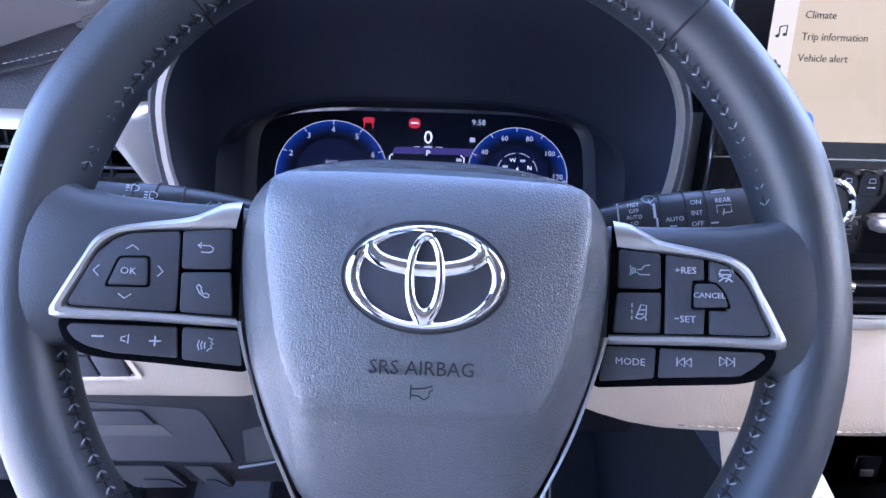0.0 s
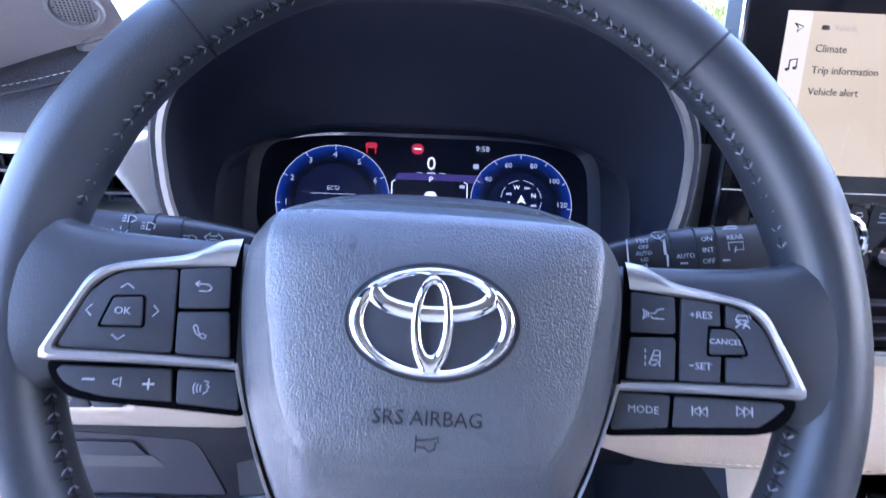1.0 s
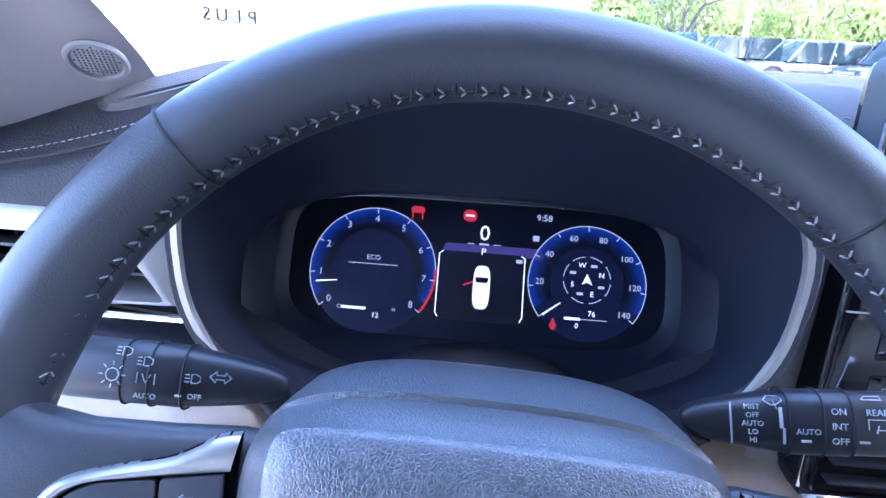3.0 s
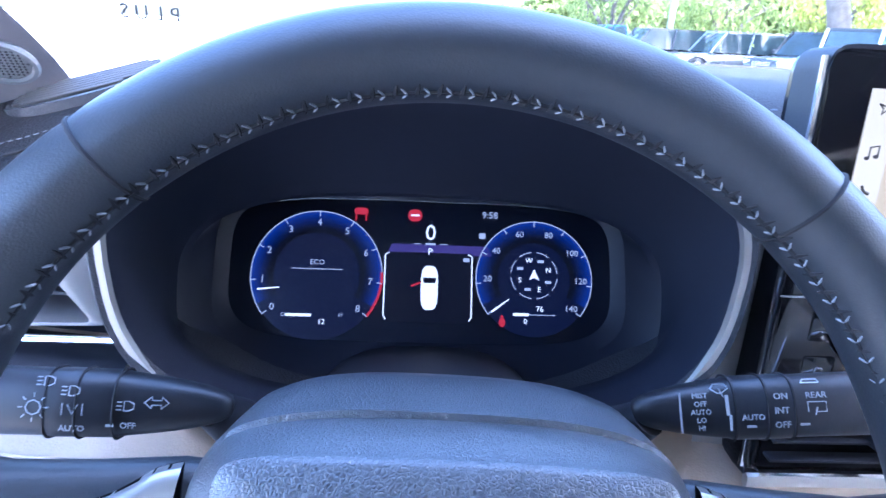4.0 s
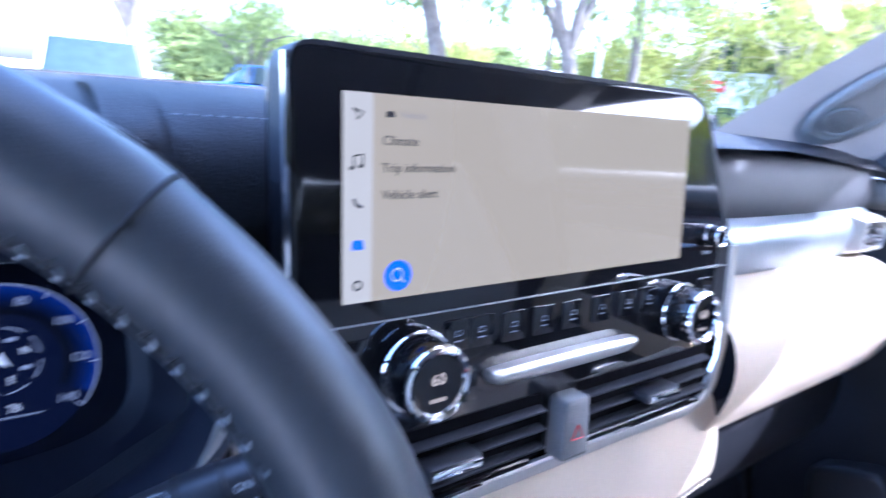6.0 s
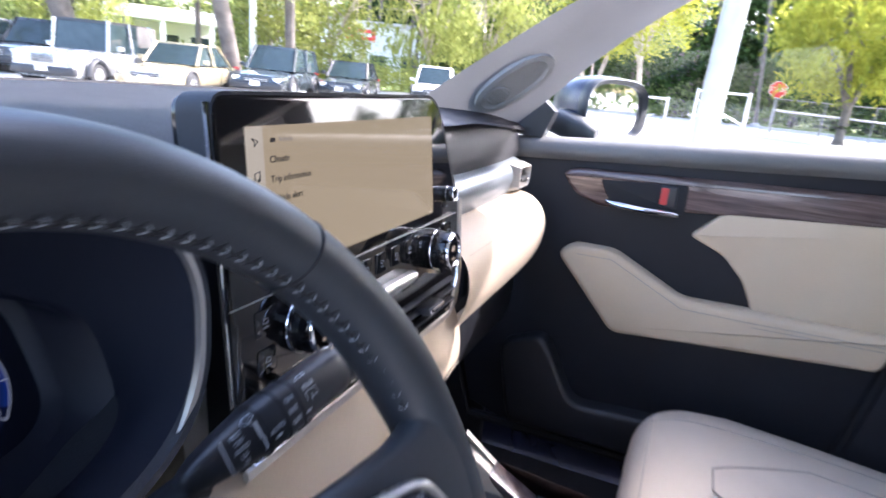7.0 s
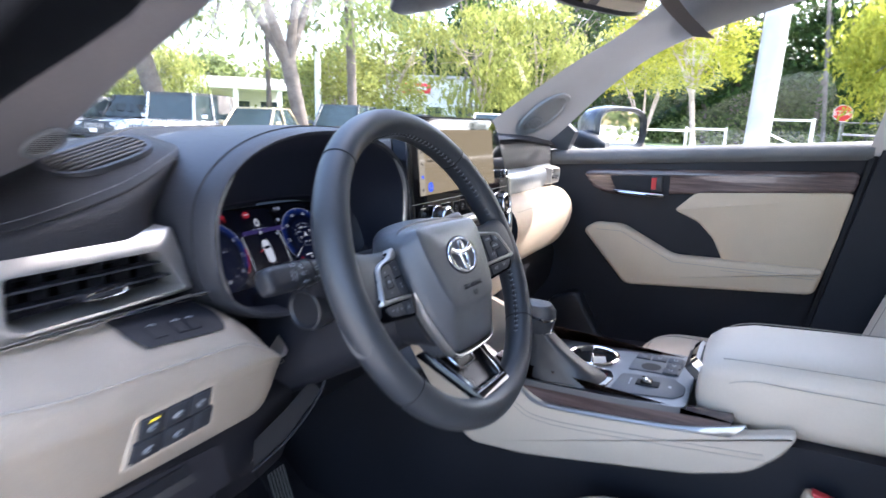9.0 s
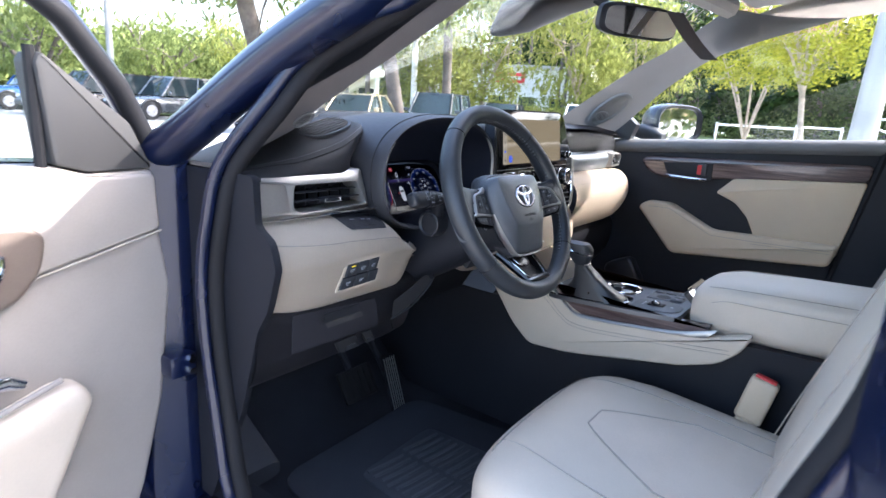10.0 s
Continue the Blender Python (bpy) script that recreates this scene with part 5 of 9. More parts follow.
def centre_stack():
    s = thing("centre_stack", STACK, "gloss black centre stack with lit touch screen, knobs and vents", "centre stack")
    outl = rounded([(-0.172, 0.074), (0.150, 0.074), (0.172, 0.060), (0.228, -0.060), (0.228, -0.150), (0.205, -0.188), (-0.174, -0.188)], 0.012)
    big = rounded([(-0.1725, 0.0765), (0.151, 0.0765), (0.174, 0.062), (0.237, -0.060), (0.237, -0.155), (0.211, -0.197), (-0.1725, -0.197)], 0.014)
    bm = NB()
    plate(bm, outl, -0.034, 0.0, bev=0.002)
    face = part("face", bm, PIANO, s)
    bm = NB()
    ring_plate(bm, big, outl, -0.030, -0.001)
    part("surround", bm, DARK, s, "black surround")
    edge = smooth([(0.2325, -0.050, 0), (0.2330, -0.10, 0), (0.2320, -0.152, 0), (0.206, -0.1915, 0), (0.10, -0.1935, 0), (-0.171, -0.1935, 0)], 6)
    bm = NB()
    tube(bm, edge, 0.0052, 8, flat=0.6)
    part("surround_strip", bm, SILVER, s, "satin silver strip round the stack")
    bm = NB()
    tube(bm, [V(-0.1725, 0.070, -0.004), V(-0.1725, -0.185, -0.004)], 0.0022, 8)
    part("edge_line", bm, CHROME, s)
    PANEL = glow("screen cream", (0.80, 0.64, 0.40), 0.050)
    PANEL2 = glow("screen pale cream", (0.86, 0.76, 0.58), 0.058)
    INK = glow("screen ink", (0.10, 0.09, 0.08), 0.03)
    BLUE = glow("screen blue", (0.03, 0.12, 0.85), 0.13)
    GREY = glow("screen grey", (0.36, 0.31, 0.25), 0.08)
    for m in (PANEL, PANEL2):
        m.node_tree.nodes["Principled BSDF"].inputs["Roughness"].default_value = 0.06
        m.node_tree.nodes["Principled BSDF"].inputs["Specular IOR Level"].default_value = 0.35
    bm = NB()
    plate(bm, [(-0.129, 0.054), (0.1455, 0.054), (0.1505, -0.054), (-0.129, -0.054)], 0, 0.0012)
    scr = part("screen", bm, PANEL, s, "lit cream menu on the screen")
    bm = NB()
    plate(bm, [(-0.1455, 0.054), (-0.1291, 0.054), (-0.1291, -0.054), (-0.1455, -0.054)], 0, 0.0012)
    part("menu_strip", bm, PANEL2, scr)
    x0 = -0.124
    for t, y, sz, m in (("Vehicle", 0.044, 0.0054, GREY), ("Climate", 0.0305, 0.0070, INK), ("Trip information", 0.0165, 0.0070, INK), ("Vehicle alert", 0.0025, 0.0070, INK)):
        lettering(t, sz, at2(x0 + (0.011 if t == "Vehicle" else 0), y, 0.0016), m, scr, align='LEFT')
    bm = NB()
    plate(bm, sup(24, 0.0085, 0.0085, 2, (-0.1130, -0.0415)), 0.001, 0.0018)
    part("search_button", bm, BLUE, scr)
    bm = NB()
    tube(bm, [V(-0.1140 + 0.0035 * math.cos(a), -0.0408 + 0.0035 * math.sin(a), 0.0022) for a in steps(0, math.tau, 12)], 0.0004, 4)
    part("symbol", bm, PANEL2, scr)
    bm = NB()
    tube(bm, [V(-0.1113, -0.0432, 0.0022), V(-0.1093, -0.0455, 0.0022)], 0.0004, 4)
    part("symbol", bm, PANEL2, scr)
    bm = NB()
    tube(bm, [V(-0.1405, 0.046, 0.0016), V(-0.1345, 0.044, 0.0016), V(-0.1385, 0.0405, 0.0016), V(-0.1380, 0.0435, 0.0016), V(-0.1405, 0.046, 0.0016)], 0.0005, 4)
    part("symbol", bm, INK, scr)
    bm = NB()
    tube(bm, [V(-0.1400, 0.0165, 0.0016), V(-0.1400, 0.0225, 0.0016), V(-0.1350, 0.0235, 0.0016), V(-0.1350, 0.0175, 0.0016)], 0.0006, 4)
    for q in ((-0.1410, 0.0165), (-0.1360, 0.0175)):
        plate(bm, sup(10, 0.0014, 0.0011, 2, q), 0.0010, 0.0018)
    part("symbol", bm, INK, scr)
    bm = NB()
    tube(bm, [V(-0.1400, 0.001, 0.0016), V(-0.1385, -0.002, 0.0016), V(-0.1353, -0.0035, 0.0016)], 0.0009, 4)
    part("symbol", bm, INK, scr)
    bm = NB()
    tube(bm, [V(-0.1375 + 0.0024 * math.cos(a), -0.0445 + 0.0024 * math.sin(a), 0.0016) for a in steps(0, math.tau, 10)], 0.0006, 4)
    part("symbol", bm, INK, scr)
    bm = NB()
    plate(bm, rounded([(-0.1220, 0.0425), (-0.1165, 0.0425), (-0.1170, 0.0455), (-0.1215, 0.0455)], 0.0008), 0.001, 0.0016)
    part("symbol", bm, INK, scr)
    bm = NB()
    plate(bm, rounded([(-0.1410, -0.0255), (-0.1340, -0.0255), (-0.1347, -0.0205), (-0.1403, -0.0205)], 0.001), 0.001, 0.0017)
    part("symbol", bm, BLUE, scr)

    def knob(x, y, r, h, name, dial=True):
        def tooth(rr, q):
            return [p * (1 + 0.035 * q * (j % 2)) for j, p in enumerate(sup(72, rr, rr, 2))]
        bm2 = NB()
        loft(bm2, [[V(x + p.x, y + p.y, c) for p in tooth(rr, q)] for rr, c, q in ((r * 1.12, -0.002, 0), (r * 1.12, h * 0.2, 0), (r, h * 0.25, 1), (r, h * 0.86, 1), (r * 0.98, h * 0.92, 0), (r * 0.95, h, 0))])
        k = part(name, bm2, PIANO, s, "black knob with a chrome ring")
        bm2 = NB()
        tube(bm2, [V(x + p.x, y + p.y, h) for p in sup(40, r * 0.90, r * 0.90, 2)], r * 0.12, 8, closed=True)
        part("ring", bm2, CHROME, k)
        bm2 = NB()
        tube(bm2, [V(x + p.x, y + p.y, h * 0.25) for p in sup(40, r * 1.08, r * 1.08, 2)], r * 0.06, 6, closed=True)
        part("base_ring", bm2, CHROME, k)
        if dial:
            lettering("60", r * 0.45, at2(x, y + r * 0.12, h + 0.0006), glow("dial digits", (0.75, 0.6, 0.45), 0.08), k)
            bm2 = NB()
            box(bm2, (x, y - r * 0.42, h + 0.0005), (r * 0.5, r * 0.10, 0.0004))
            part("mark", bm2, glow("dial mark", (0.75, 0.6, 0.45), 0.05), k)
        return k
    knob(-0.101, -0.098, 0.0215, 0.026, "temperature_knob")
    knob(0.152, -0.098, 0.0215, 0.026, "temperature_knob")
    knob(0.190, -0.038, 0.0085, 0.012, "tuning_knob", False)
    lettering("TUNE", 0.0040, at2(0.190, -0.053, 0.0004), MARK, face)
    # groove under the screen and climate keys
    bm = NB()
    box(bm, (0.025, -0.0665, 0.0004), (0.395, 0.0008, 0.0012))
    part("groove", bm, SILVER, face)
    bm = NB()
    bar = along(smooth([(-0.048, -0.1135, 0), (-0.044, -0.1185, 0), (-0.030, -0.1200, 0), (0.025, -0.1205, 0), (0.080, -0.1200, 0), (0.093, -0.1175, 0), (0.097, -0.1130, 0), (0.090, -0.1085, 0), (0.025, -0.1075, 0), (-0.042, -0.1085, 0)], 6, True), 60)
    mid = sum(bar, V(0, 0, 0)) / len(bar)
    loft(bm, [[V(mid.x + (p.x - mid.x) * fx, mid.y + (p.y - mid.y) * fy, h) for p in bar] for fx, fy, h in ((1, 1, 0), (1, 1, 0.004), (0.985, 0.9, 0.0075), (0.96, 0.5, 0.0095), (0.94, 0.1, 0.0098))])
    part("climate_bar", bm, SILVER, face, "long silver climate toggle bar")
    for x, y in ((-0.070, -0.083), (-0.052, -0.083), (-0.025, -0.084), (0.002, -0.084), (0.030, -0.084), (0.060, -0.084), (0.090, -0.084), (0.116, -0.084), (-0.063, -0.118), (-0.140, -0.085), (-0.140, -0.115), (0.195, -0.085), (0.195, -0.115)):
        bm = NB()
        plate(bm, rounded([(x - 0.010, y - 0.010), (x + 0.010, y - 0.010), (x + 0.010, y + 0.010), (x - 0.010, y + 0.010)], 0.002), 0, 0.0008, bev=0.0004)
        k = part("key", bm, PIANO, face)
        bm = NB()
        tube(bm, [V(x - 0.0026, y, 0.0016), V(x - 0.002, y + 0.003, 0.0016), V(x + 0.002, y + 0.003, 0.0016), V(x + 0.0026, y, 0.0016), V(x - 0.0026, y, 0.0016)], 0.00028, 4)
        part("symbol", bm, DIMMARK, k)
        bm = NB()
        box(bm, (x, y - 0.0035, 0.0015), (0.006, 0.0007, 0.0003))
        part("mark", bm, DIMMARK, k)
    # two centre vents with a warning key between
    for a, b in ((-0.165, 0.005), (0.040, 0.205)):
        bm = NB()
        box(bm, ((a + b) / 2, -0.160, 0.0002), (b - a, 0.046, 0.0006))
        vv = part("vent_opening", bm, GAP, face)
        for k in range(3):
            bm = NB()
            box(bm, ((a + b) / 2, -0.146 - 0.0135 * k, 0.003), (b - a - 0.004, 0.0020, 0.011), bev=0.0006, rot=pose(0, 0, 0, 8))
            part("blade", bm, DARK, vv)
        bm = NB()
        box(bm, ((a + b) / 2, -0.1585, 0.010), (0.040, 0.009, 0.018), bev=0.002)
        part("tab", bm, SHELL, vv)
        bm = NB()
        box(bm, ((a + b) / 2, -0.1585, 0.0196), (0.036, 0.0055, 0.0022), bev=0.0008)
        part("tab_edge", bm, CHROME, vv)
    bm = NB()
    plate(bm, rounded([(0.012, -0.186), (0.041, -0.186), (0.039, -0.140), (0.014, -0.140)], 0.005), 0, 0.016, bev=0.004)
    hz = part("hazard_key", bm, RAIL, face, "grey hazard warning key")
    bm = NB()
    tube(bm, [V(0.0205, -0.170, 0.0163), V(0.0325, -0.170, 0.0163), V(0.0265, -0.1595, 0.0163), V(0.0205, -0.170, 0.0163)], 0.0006, 4)
    part("symbol", bm, RED, hz)
    bm = NB()
    tube(bm, [V(-0.165, -0.1865, 0.002), V(0.198, -0.1865, 0.002), V(0.222, -0.150, 0.002), V(0.222, -0.118, 0.002)], 0.0022, 6)
    part("lower_strip", bm, CHROME, face)


DIMMARK = mat("grey printing", (0.30, 0.31, 0.33), 0.6, var=0.04)
centre_stack()

# ---- centre console ----


CZ = Matrix.Translation((0, 0, 0.810)) @ pose(0, 0, 0, -3.2)  # the console's top rises a little to the rear


def console():
    c = based("centre_console", (0.396, -0.15, 0.4), "centre console with cream sides, dark wood trim and chrome strip", "console")
    bm = NB()
    X3 = Matrix(((0, 0, 1, 0), (1, 0, 0, 0), (0, 1, 0, 0), (0, 0, 0, 1)))
    plate(bm, rounded([(0.66, 0.40), (0.66, 0.76), (0.22, 0.76), (0.05, 0.715), (-0.24, 0.715), (-0.27, 0.775), (-0.40, 0.800), (-0.95, 0.82), (-0.95, 0.40)], 0.02), 0.312, 0.482, X3)
    part("core", bm, DARK, c)
    for x, s in ((0.312, -1), (0.482, 1)):
        # cream side pads with a rounded lower corner
        bm = NB()
        plate(bm, rounded([(0.262, 0.860), (0.223, 0.797), (0.153, 0.705), (0.100, 0.661), (0.0, 0.668), (-0.08, 0.683), (-0.27, 0.722), (-0.345, 0.750), (-0.383, 0.788), (-0.402, 0.829), (-0.33, 0.806), (-0.134, 0.782), (-0.035, 0.776), (0.035, 0.815), (0.075, 0.845), (0.16, 0.880)], 0.018), x, x + s * 0.022, X3, 0.007, 3)
        sp = part("side_pad", bm, BEIGE, c, "cream padded console side")
        bm = NB()
        tube(bm, smooth([(x + s * 0.0222, 0.080, 0.818), (x + s * 0.0222, 0.050, 0.794), (x + s * 0.0222, 0.015, 0.764), (x + s * 0.0222, -0.02, 0.750), (x + s * 0.0222, -0.11, 0.754), (x + s * 0.0222, -0.36, 0.786)], 8), 0.0008, 5)
        tube(bm, smooth([(x + s * 0.0222, 0.086, 0.810), (x + s * 0.0222, 0.054, 0.785), (x + s * 0.0222, 0.015, 0.755), (x + s * 0.0222, -0.02, 0.742), (x + s * 0.0222, -0.11, 0.746), (x + s * 0.0222, -0.365, 0.778)], 8), 0.0006, 5)
        part("seam", bm, TAN, sp)
        # wood flank above a chrome strip that flares at its rear end
        bm = NB()
        plate(bm, rounded([(0.055, 0.832), (0.0, 0.790), (-0.035, 0.776), (-0.134, 0.783), (-0.305, 0.803), (-0.318, 0.824), (-0.188, 0.816), (-0.062, 0.810), (0.0, 0.811), (0.06, 0.842)], 0.004), x - s * 0.010, x + s * 0.020, X3, 0.003)
        part("wood_flank", bm, WOOD, c, "dark glossy wood trim")
        bm = NB()
        low = smooth([(0.10, 0.860, 0), (0.035, 0.812, 0), (0.0, 0.783, 0), (-0.035, 0.7695, 0), (-0.134, 0.7765, 0), (-0.25, 0.7900, 0), (-0.314, 0.8000, 0)], 6)
        high = smooth([(0.10, 0.866, 0), (0.035, 0.819, 0), (0.0, 0.791, 0), (-0.035, 0.7770, 0), (-0.134, 0.7845, 0), (-0.25, 0.7985, 0), (-0.334, 0.8235, 0)], 6)
        loft(bm, [[V(x + s * q, p.lerp(r, f).x, p.lerp(r, f).y) for p, r in zip(low, high)] for f, q in ((0, 0.016), (0, 0.0235), (0.2, 0.0262), (0.6, 0.0265), (1, 0.0235), (1, 0.016))], closed=False)
        part("chrome_strip", bm, SILVER, c, "bright chrome strip")
    # satin silver top plate, pierced by the cup holder
    cup_c, cup_r = Vector((0.435, -0.077)), 0.0425
    outer = rounded([(0.283, 0.040), (0.300, 0.075), (0.495, 0.075), (0.512, 0.040), (0.512, -0.252), (0.290, -0.252), (0.280, -0.15)], 0.012)

    def reach(a):
        """Where the ray at angle a from the cup's middle leaves the plate."""
        d, best = Vector((math.cos(a), math.sin(a))), 0.05
        for p, q in zip(outer, outer[1:] + outer[:1]):
            e = q - p
            k = d.x * e.y - d.y * e.x
            if abs(k) > 1e-9:
                w2 = p - cup_c
                t, u = (w2.x * e.y - w2.y * e.x) / k, (w2.x * d.y - w2.y * d.x) / k
                if t > 0 and -0.001 <= u <= 1.001:
                    best = max(best, t)
        return cup_c + d * best
    bm = NB()
    n = 120
    ring_plate(bm, [reach(math.tau * k / n) for k in range(n)], [cup_c + Vector((math.cos(math.tau * k / n), math.sin(math.tau * k / n))) * cup_r for k in range(n)], -0.006, 0.004, CZ)
    part("frame_plate", bm, PLATE, c, "satin silver frame plate")
    bm = NB()
    loft(bm, [[CZ @ V(cup_c.x + p.x, cup_c.y + p.y, z) for p in sup(48, r, r, 2)] for r, z in ((cup_r + 0.005, 0.0035), (cup_r + 0.005, 0.0075), (cup_r + 0.002, 0.0090), (cup_r - 0.0015, 0.0070), (cup_r - 0.0020, 0.0))], cap=(False, False))
    cup = part("cup_rim", bm, CHROME, c, "bright cup holder rim")
    bm = NB()
    loft(bm, [[CZ @ V(cup_c.x + p.x, cup_c.y + p.y, z) for p in sup(48, r, r, 2)] for r, z in ((cup_r - 0.0015, 0.002), (cup_r - 0.004, -0.03), (cup_r - 0.007, -0.072), (cup_r - 0.012, -0.078), (0.002, -0.078))], cap=(False, True))
    part("cup_wall", bm, SHELL, cup)
    # rear switch field with the drive toggle
    bm = NB()
    plate(bm, rounded([(0.378, -0.141), (0.392, -0.221), (0.364, -0.245), (0.332, -0.245), (0.313, -0.232), (0.297, -0.136)], 0.006), 0.003, 0.0062, CZ, 0.001)
    dp = part("switch_field", bm, FIELD, c, "matt grey switch field")
    bm = NB()
    box(bm, (0.350, -0.188, 0.0066), (0.022, 0.036, 0.004), CZ, 0.001)
    part("toggle_well", bm, SEAM, dp)
    bm = NB()
    box(bm, (0.350, -0.186, 0.0105), (0.017, 0.018, 0.009), CZ, 0.003, rot=pose(0, 0, 0, 16))
    tg = part("toggle", bm, PIANO, dp)
    bm = NB()
    box(bm, (0.350, -0.186, 0.0158), (0.0155, 0.003, 0.0015), CZ, 0.0005)
    part("toggle_edge", bm, CHROME, tg)
    bm = NB()
    for k in range(3):
        box(bm, (0.340 + 0.010 * k, -0.160, 0.0064), (0.006, 0.003, 0.0004), CZ)
    box(bm, (0.352, -0.222, 0.0064), (0.008, 0.005, 0.0004), CZ)
    part("mark", bm, MARK, dp)
    # heater switches beside a socket
    bm = NB()
    plate(bm, rounded([(0.404, -0.146), (0.487, -0.148), (0.482, -0.232), (0.406, -0.228)], 0.004), 0.003, 0.0062, CZ, 0.001)
    dp2 = part("switch_field", bm, FIELD, c, "matt grey switch field")
    for x, y in ((0.468, -0.162), (0.468, -0.189), (0.467, -0.216), (0.442, -0.216), (0.417, -0.214)):
        bm = NB()
        box(bm, (x, y, 0.0070), (0.023, 0.024, 0.0035), CZ, 0.0012)
        kb = part("button", bm, KEYPLASTIC, dp2)
        bm = NB()
        tube(bm, [CZ @ V(x + 0.004 * math.cos(q), y + 0.003 * math.sin(q), 0.0090) for q in steps(0.6, math.tau * 0.9, 8)], 0.0004, 4)
        part("symbol", bm, MARK, kb)
    bm = NB()
    plate(bm, sup(24, 0.0165, 0.0165, 2, (0.426, -0.181)), 0.006, 0.0066, CZ)
    part("socket", bm, SEAM, dp2)
    # gloss gear surround
    bm = NB()
    plate(bm, rounded([(0.287, 0.060), (0.372, 0.062), (0.386, -0.030), (0.382, -0.122), (0.352, -0.134), (0.312, -0.128), (0.287, -0.085)], 0.010), 0.003, 0.0065, CZ, 0.0015)
    part("gear_plate", bm, PIANO, c)
    return c


PLATE = mat("satin grey frame plate", (0.15, 0.155, 0.165), 0.36, metal=0.8, var=0.06, rvar=0.06)
FIELD = mat("matt grey switch field", (0.075, 0.080, 0.088), 0.5, var=0.06)
console()


def gear_lever():
    g = based("gear_lever", (0.330, -0.05, 0.818), "black gear lever with a leather boot and chrome cap", "gear lever")
    bm = NB()
    rings = []
    for t, a, b in ((0, 0.044, 0.074), (0.05, 0.042, 0.072), (0.18, 0.036, 0.064), (0.34, 0.030, 0.050), (0.5, 0.026, 0.039), (0.7, 0.021, 0.028), (0.85, 0.017, 0.021), (1, 0.014, 0.016)):
        rings.append([V(0.332 - 0.030 * t + p.x * (1 + 0.05 * math.sin(5 * math.atan2(p.y, p.x) + 9 * t)), -0.052 + 0.036 * t + p.y * (1 + 0.05 * math.sin(4 * math.atan2(p.y, p.x) + 7 * t)), 0.818 + 0.082 * t) for p in sup(40, a, b, 3)])
    loft(bm, rings)
    part("boot", bm, LEATHER, g)
    bm = NB()
    loft(bm, [[V(0.301 - 0.002 * k + p.x, -0.017 + k * 0.003 + p.y, z) for p in sup(32, a, b, 2.6)] for k, (a, b, z) in enumerate(((0.014, 0.016, 0.896), (0.017, 0.022, 0.906), (0.022, 0.030, 0.922), (0.0235, 0.033, 0.937), (0.020, 0.028, 0.948), (0.005, 0.008, 0.951)))])
    k = part("knob", bm, LEATHER, g)
    bm = NB()
    tube(bm, [V(0.295 + p.x, -0.007 + p.y, 0.930 + p.y * 0.2) for p in sup(32, 0.0240, 0.0325, 2.6)], 0.0024, 6, closed=True)
    part("chrome_band", bm, CHROME, k)
    bm = NB()
    tube(bm, [V(0.303 + p.x, -0.018 + p.y, 0.899) for p in sup(28, 0.0155, 0.0175, 2.6)], 0.0018, 6, closed=True)
    part("chrome_collar", bm, CHROME, k)


gear_lever()


def pillow(bm, secs, n=44, e=3.2):
    """A cushion: sections of (centre, half width, half height, bolster), laid along y."""
    rings = []
    for y, x, z, hw, hh, bol, e2 in secs:
        r = []
        for p in sup(n, hw, hh, e2):
            k = abs(p.x) / hw
            up = bol * (k ** 4) if p.y > 0 else 0
            r.append(V(x + p.x, y, z + p.y + up))
        rings.append(r)
    loft(bm, rings)
    return bm


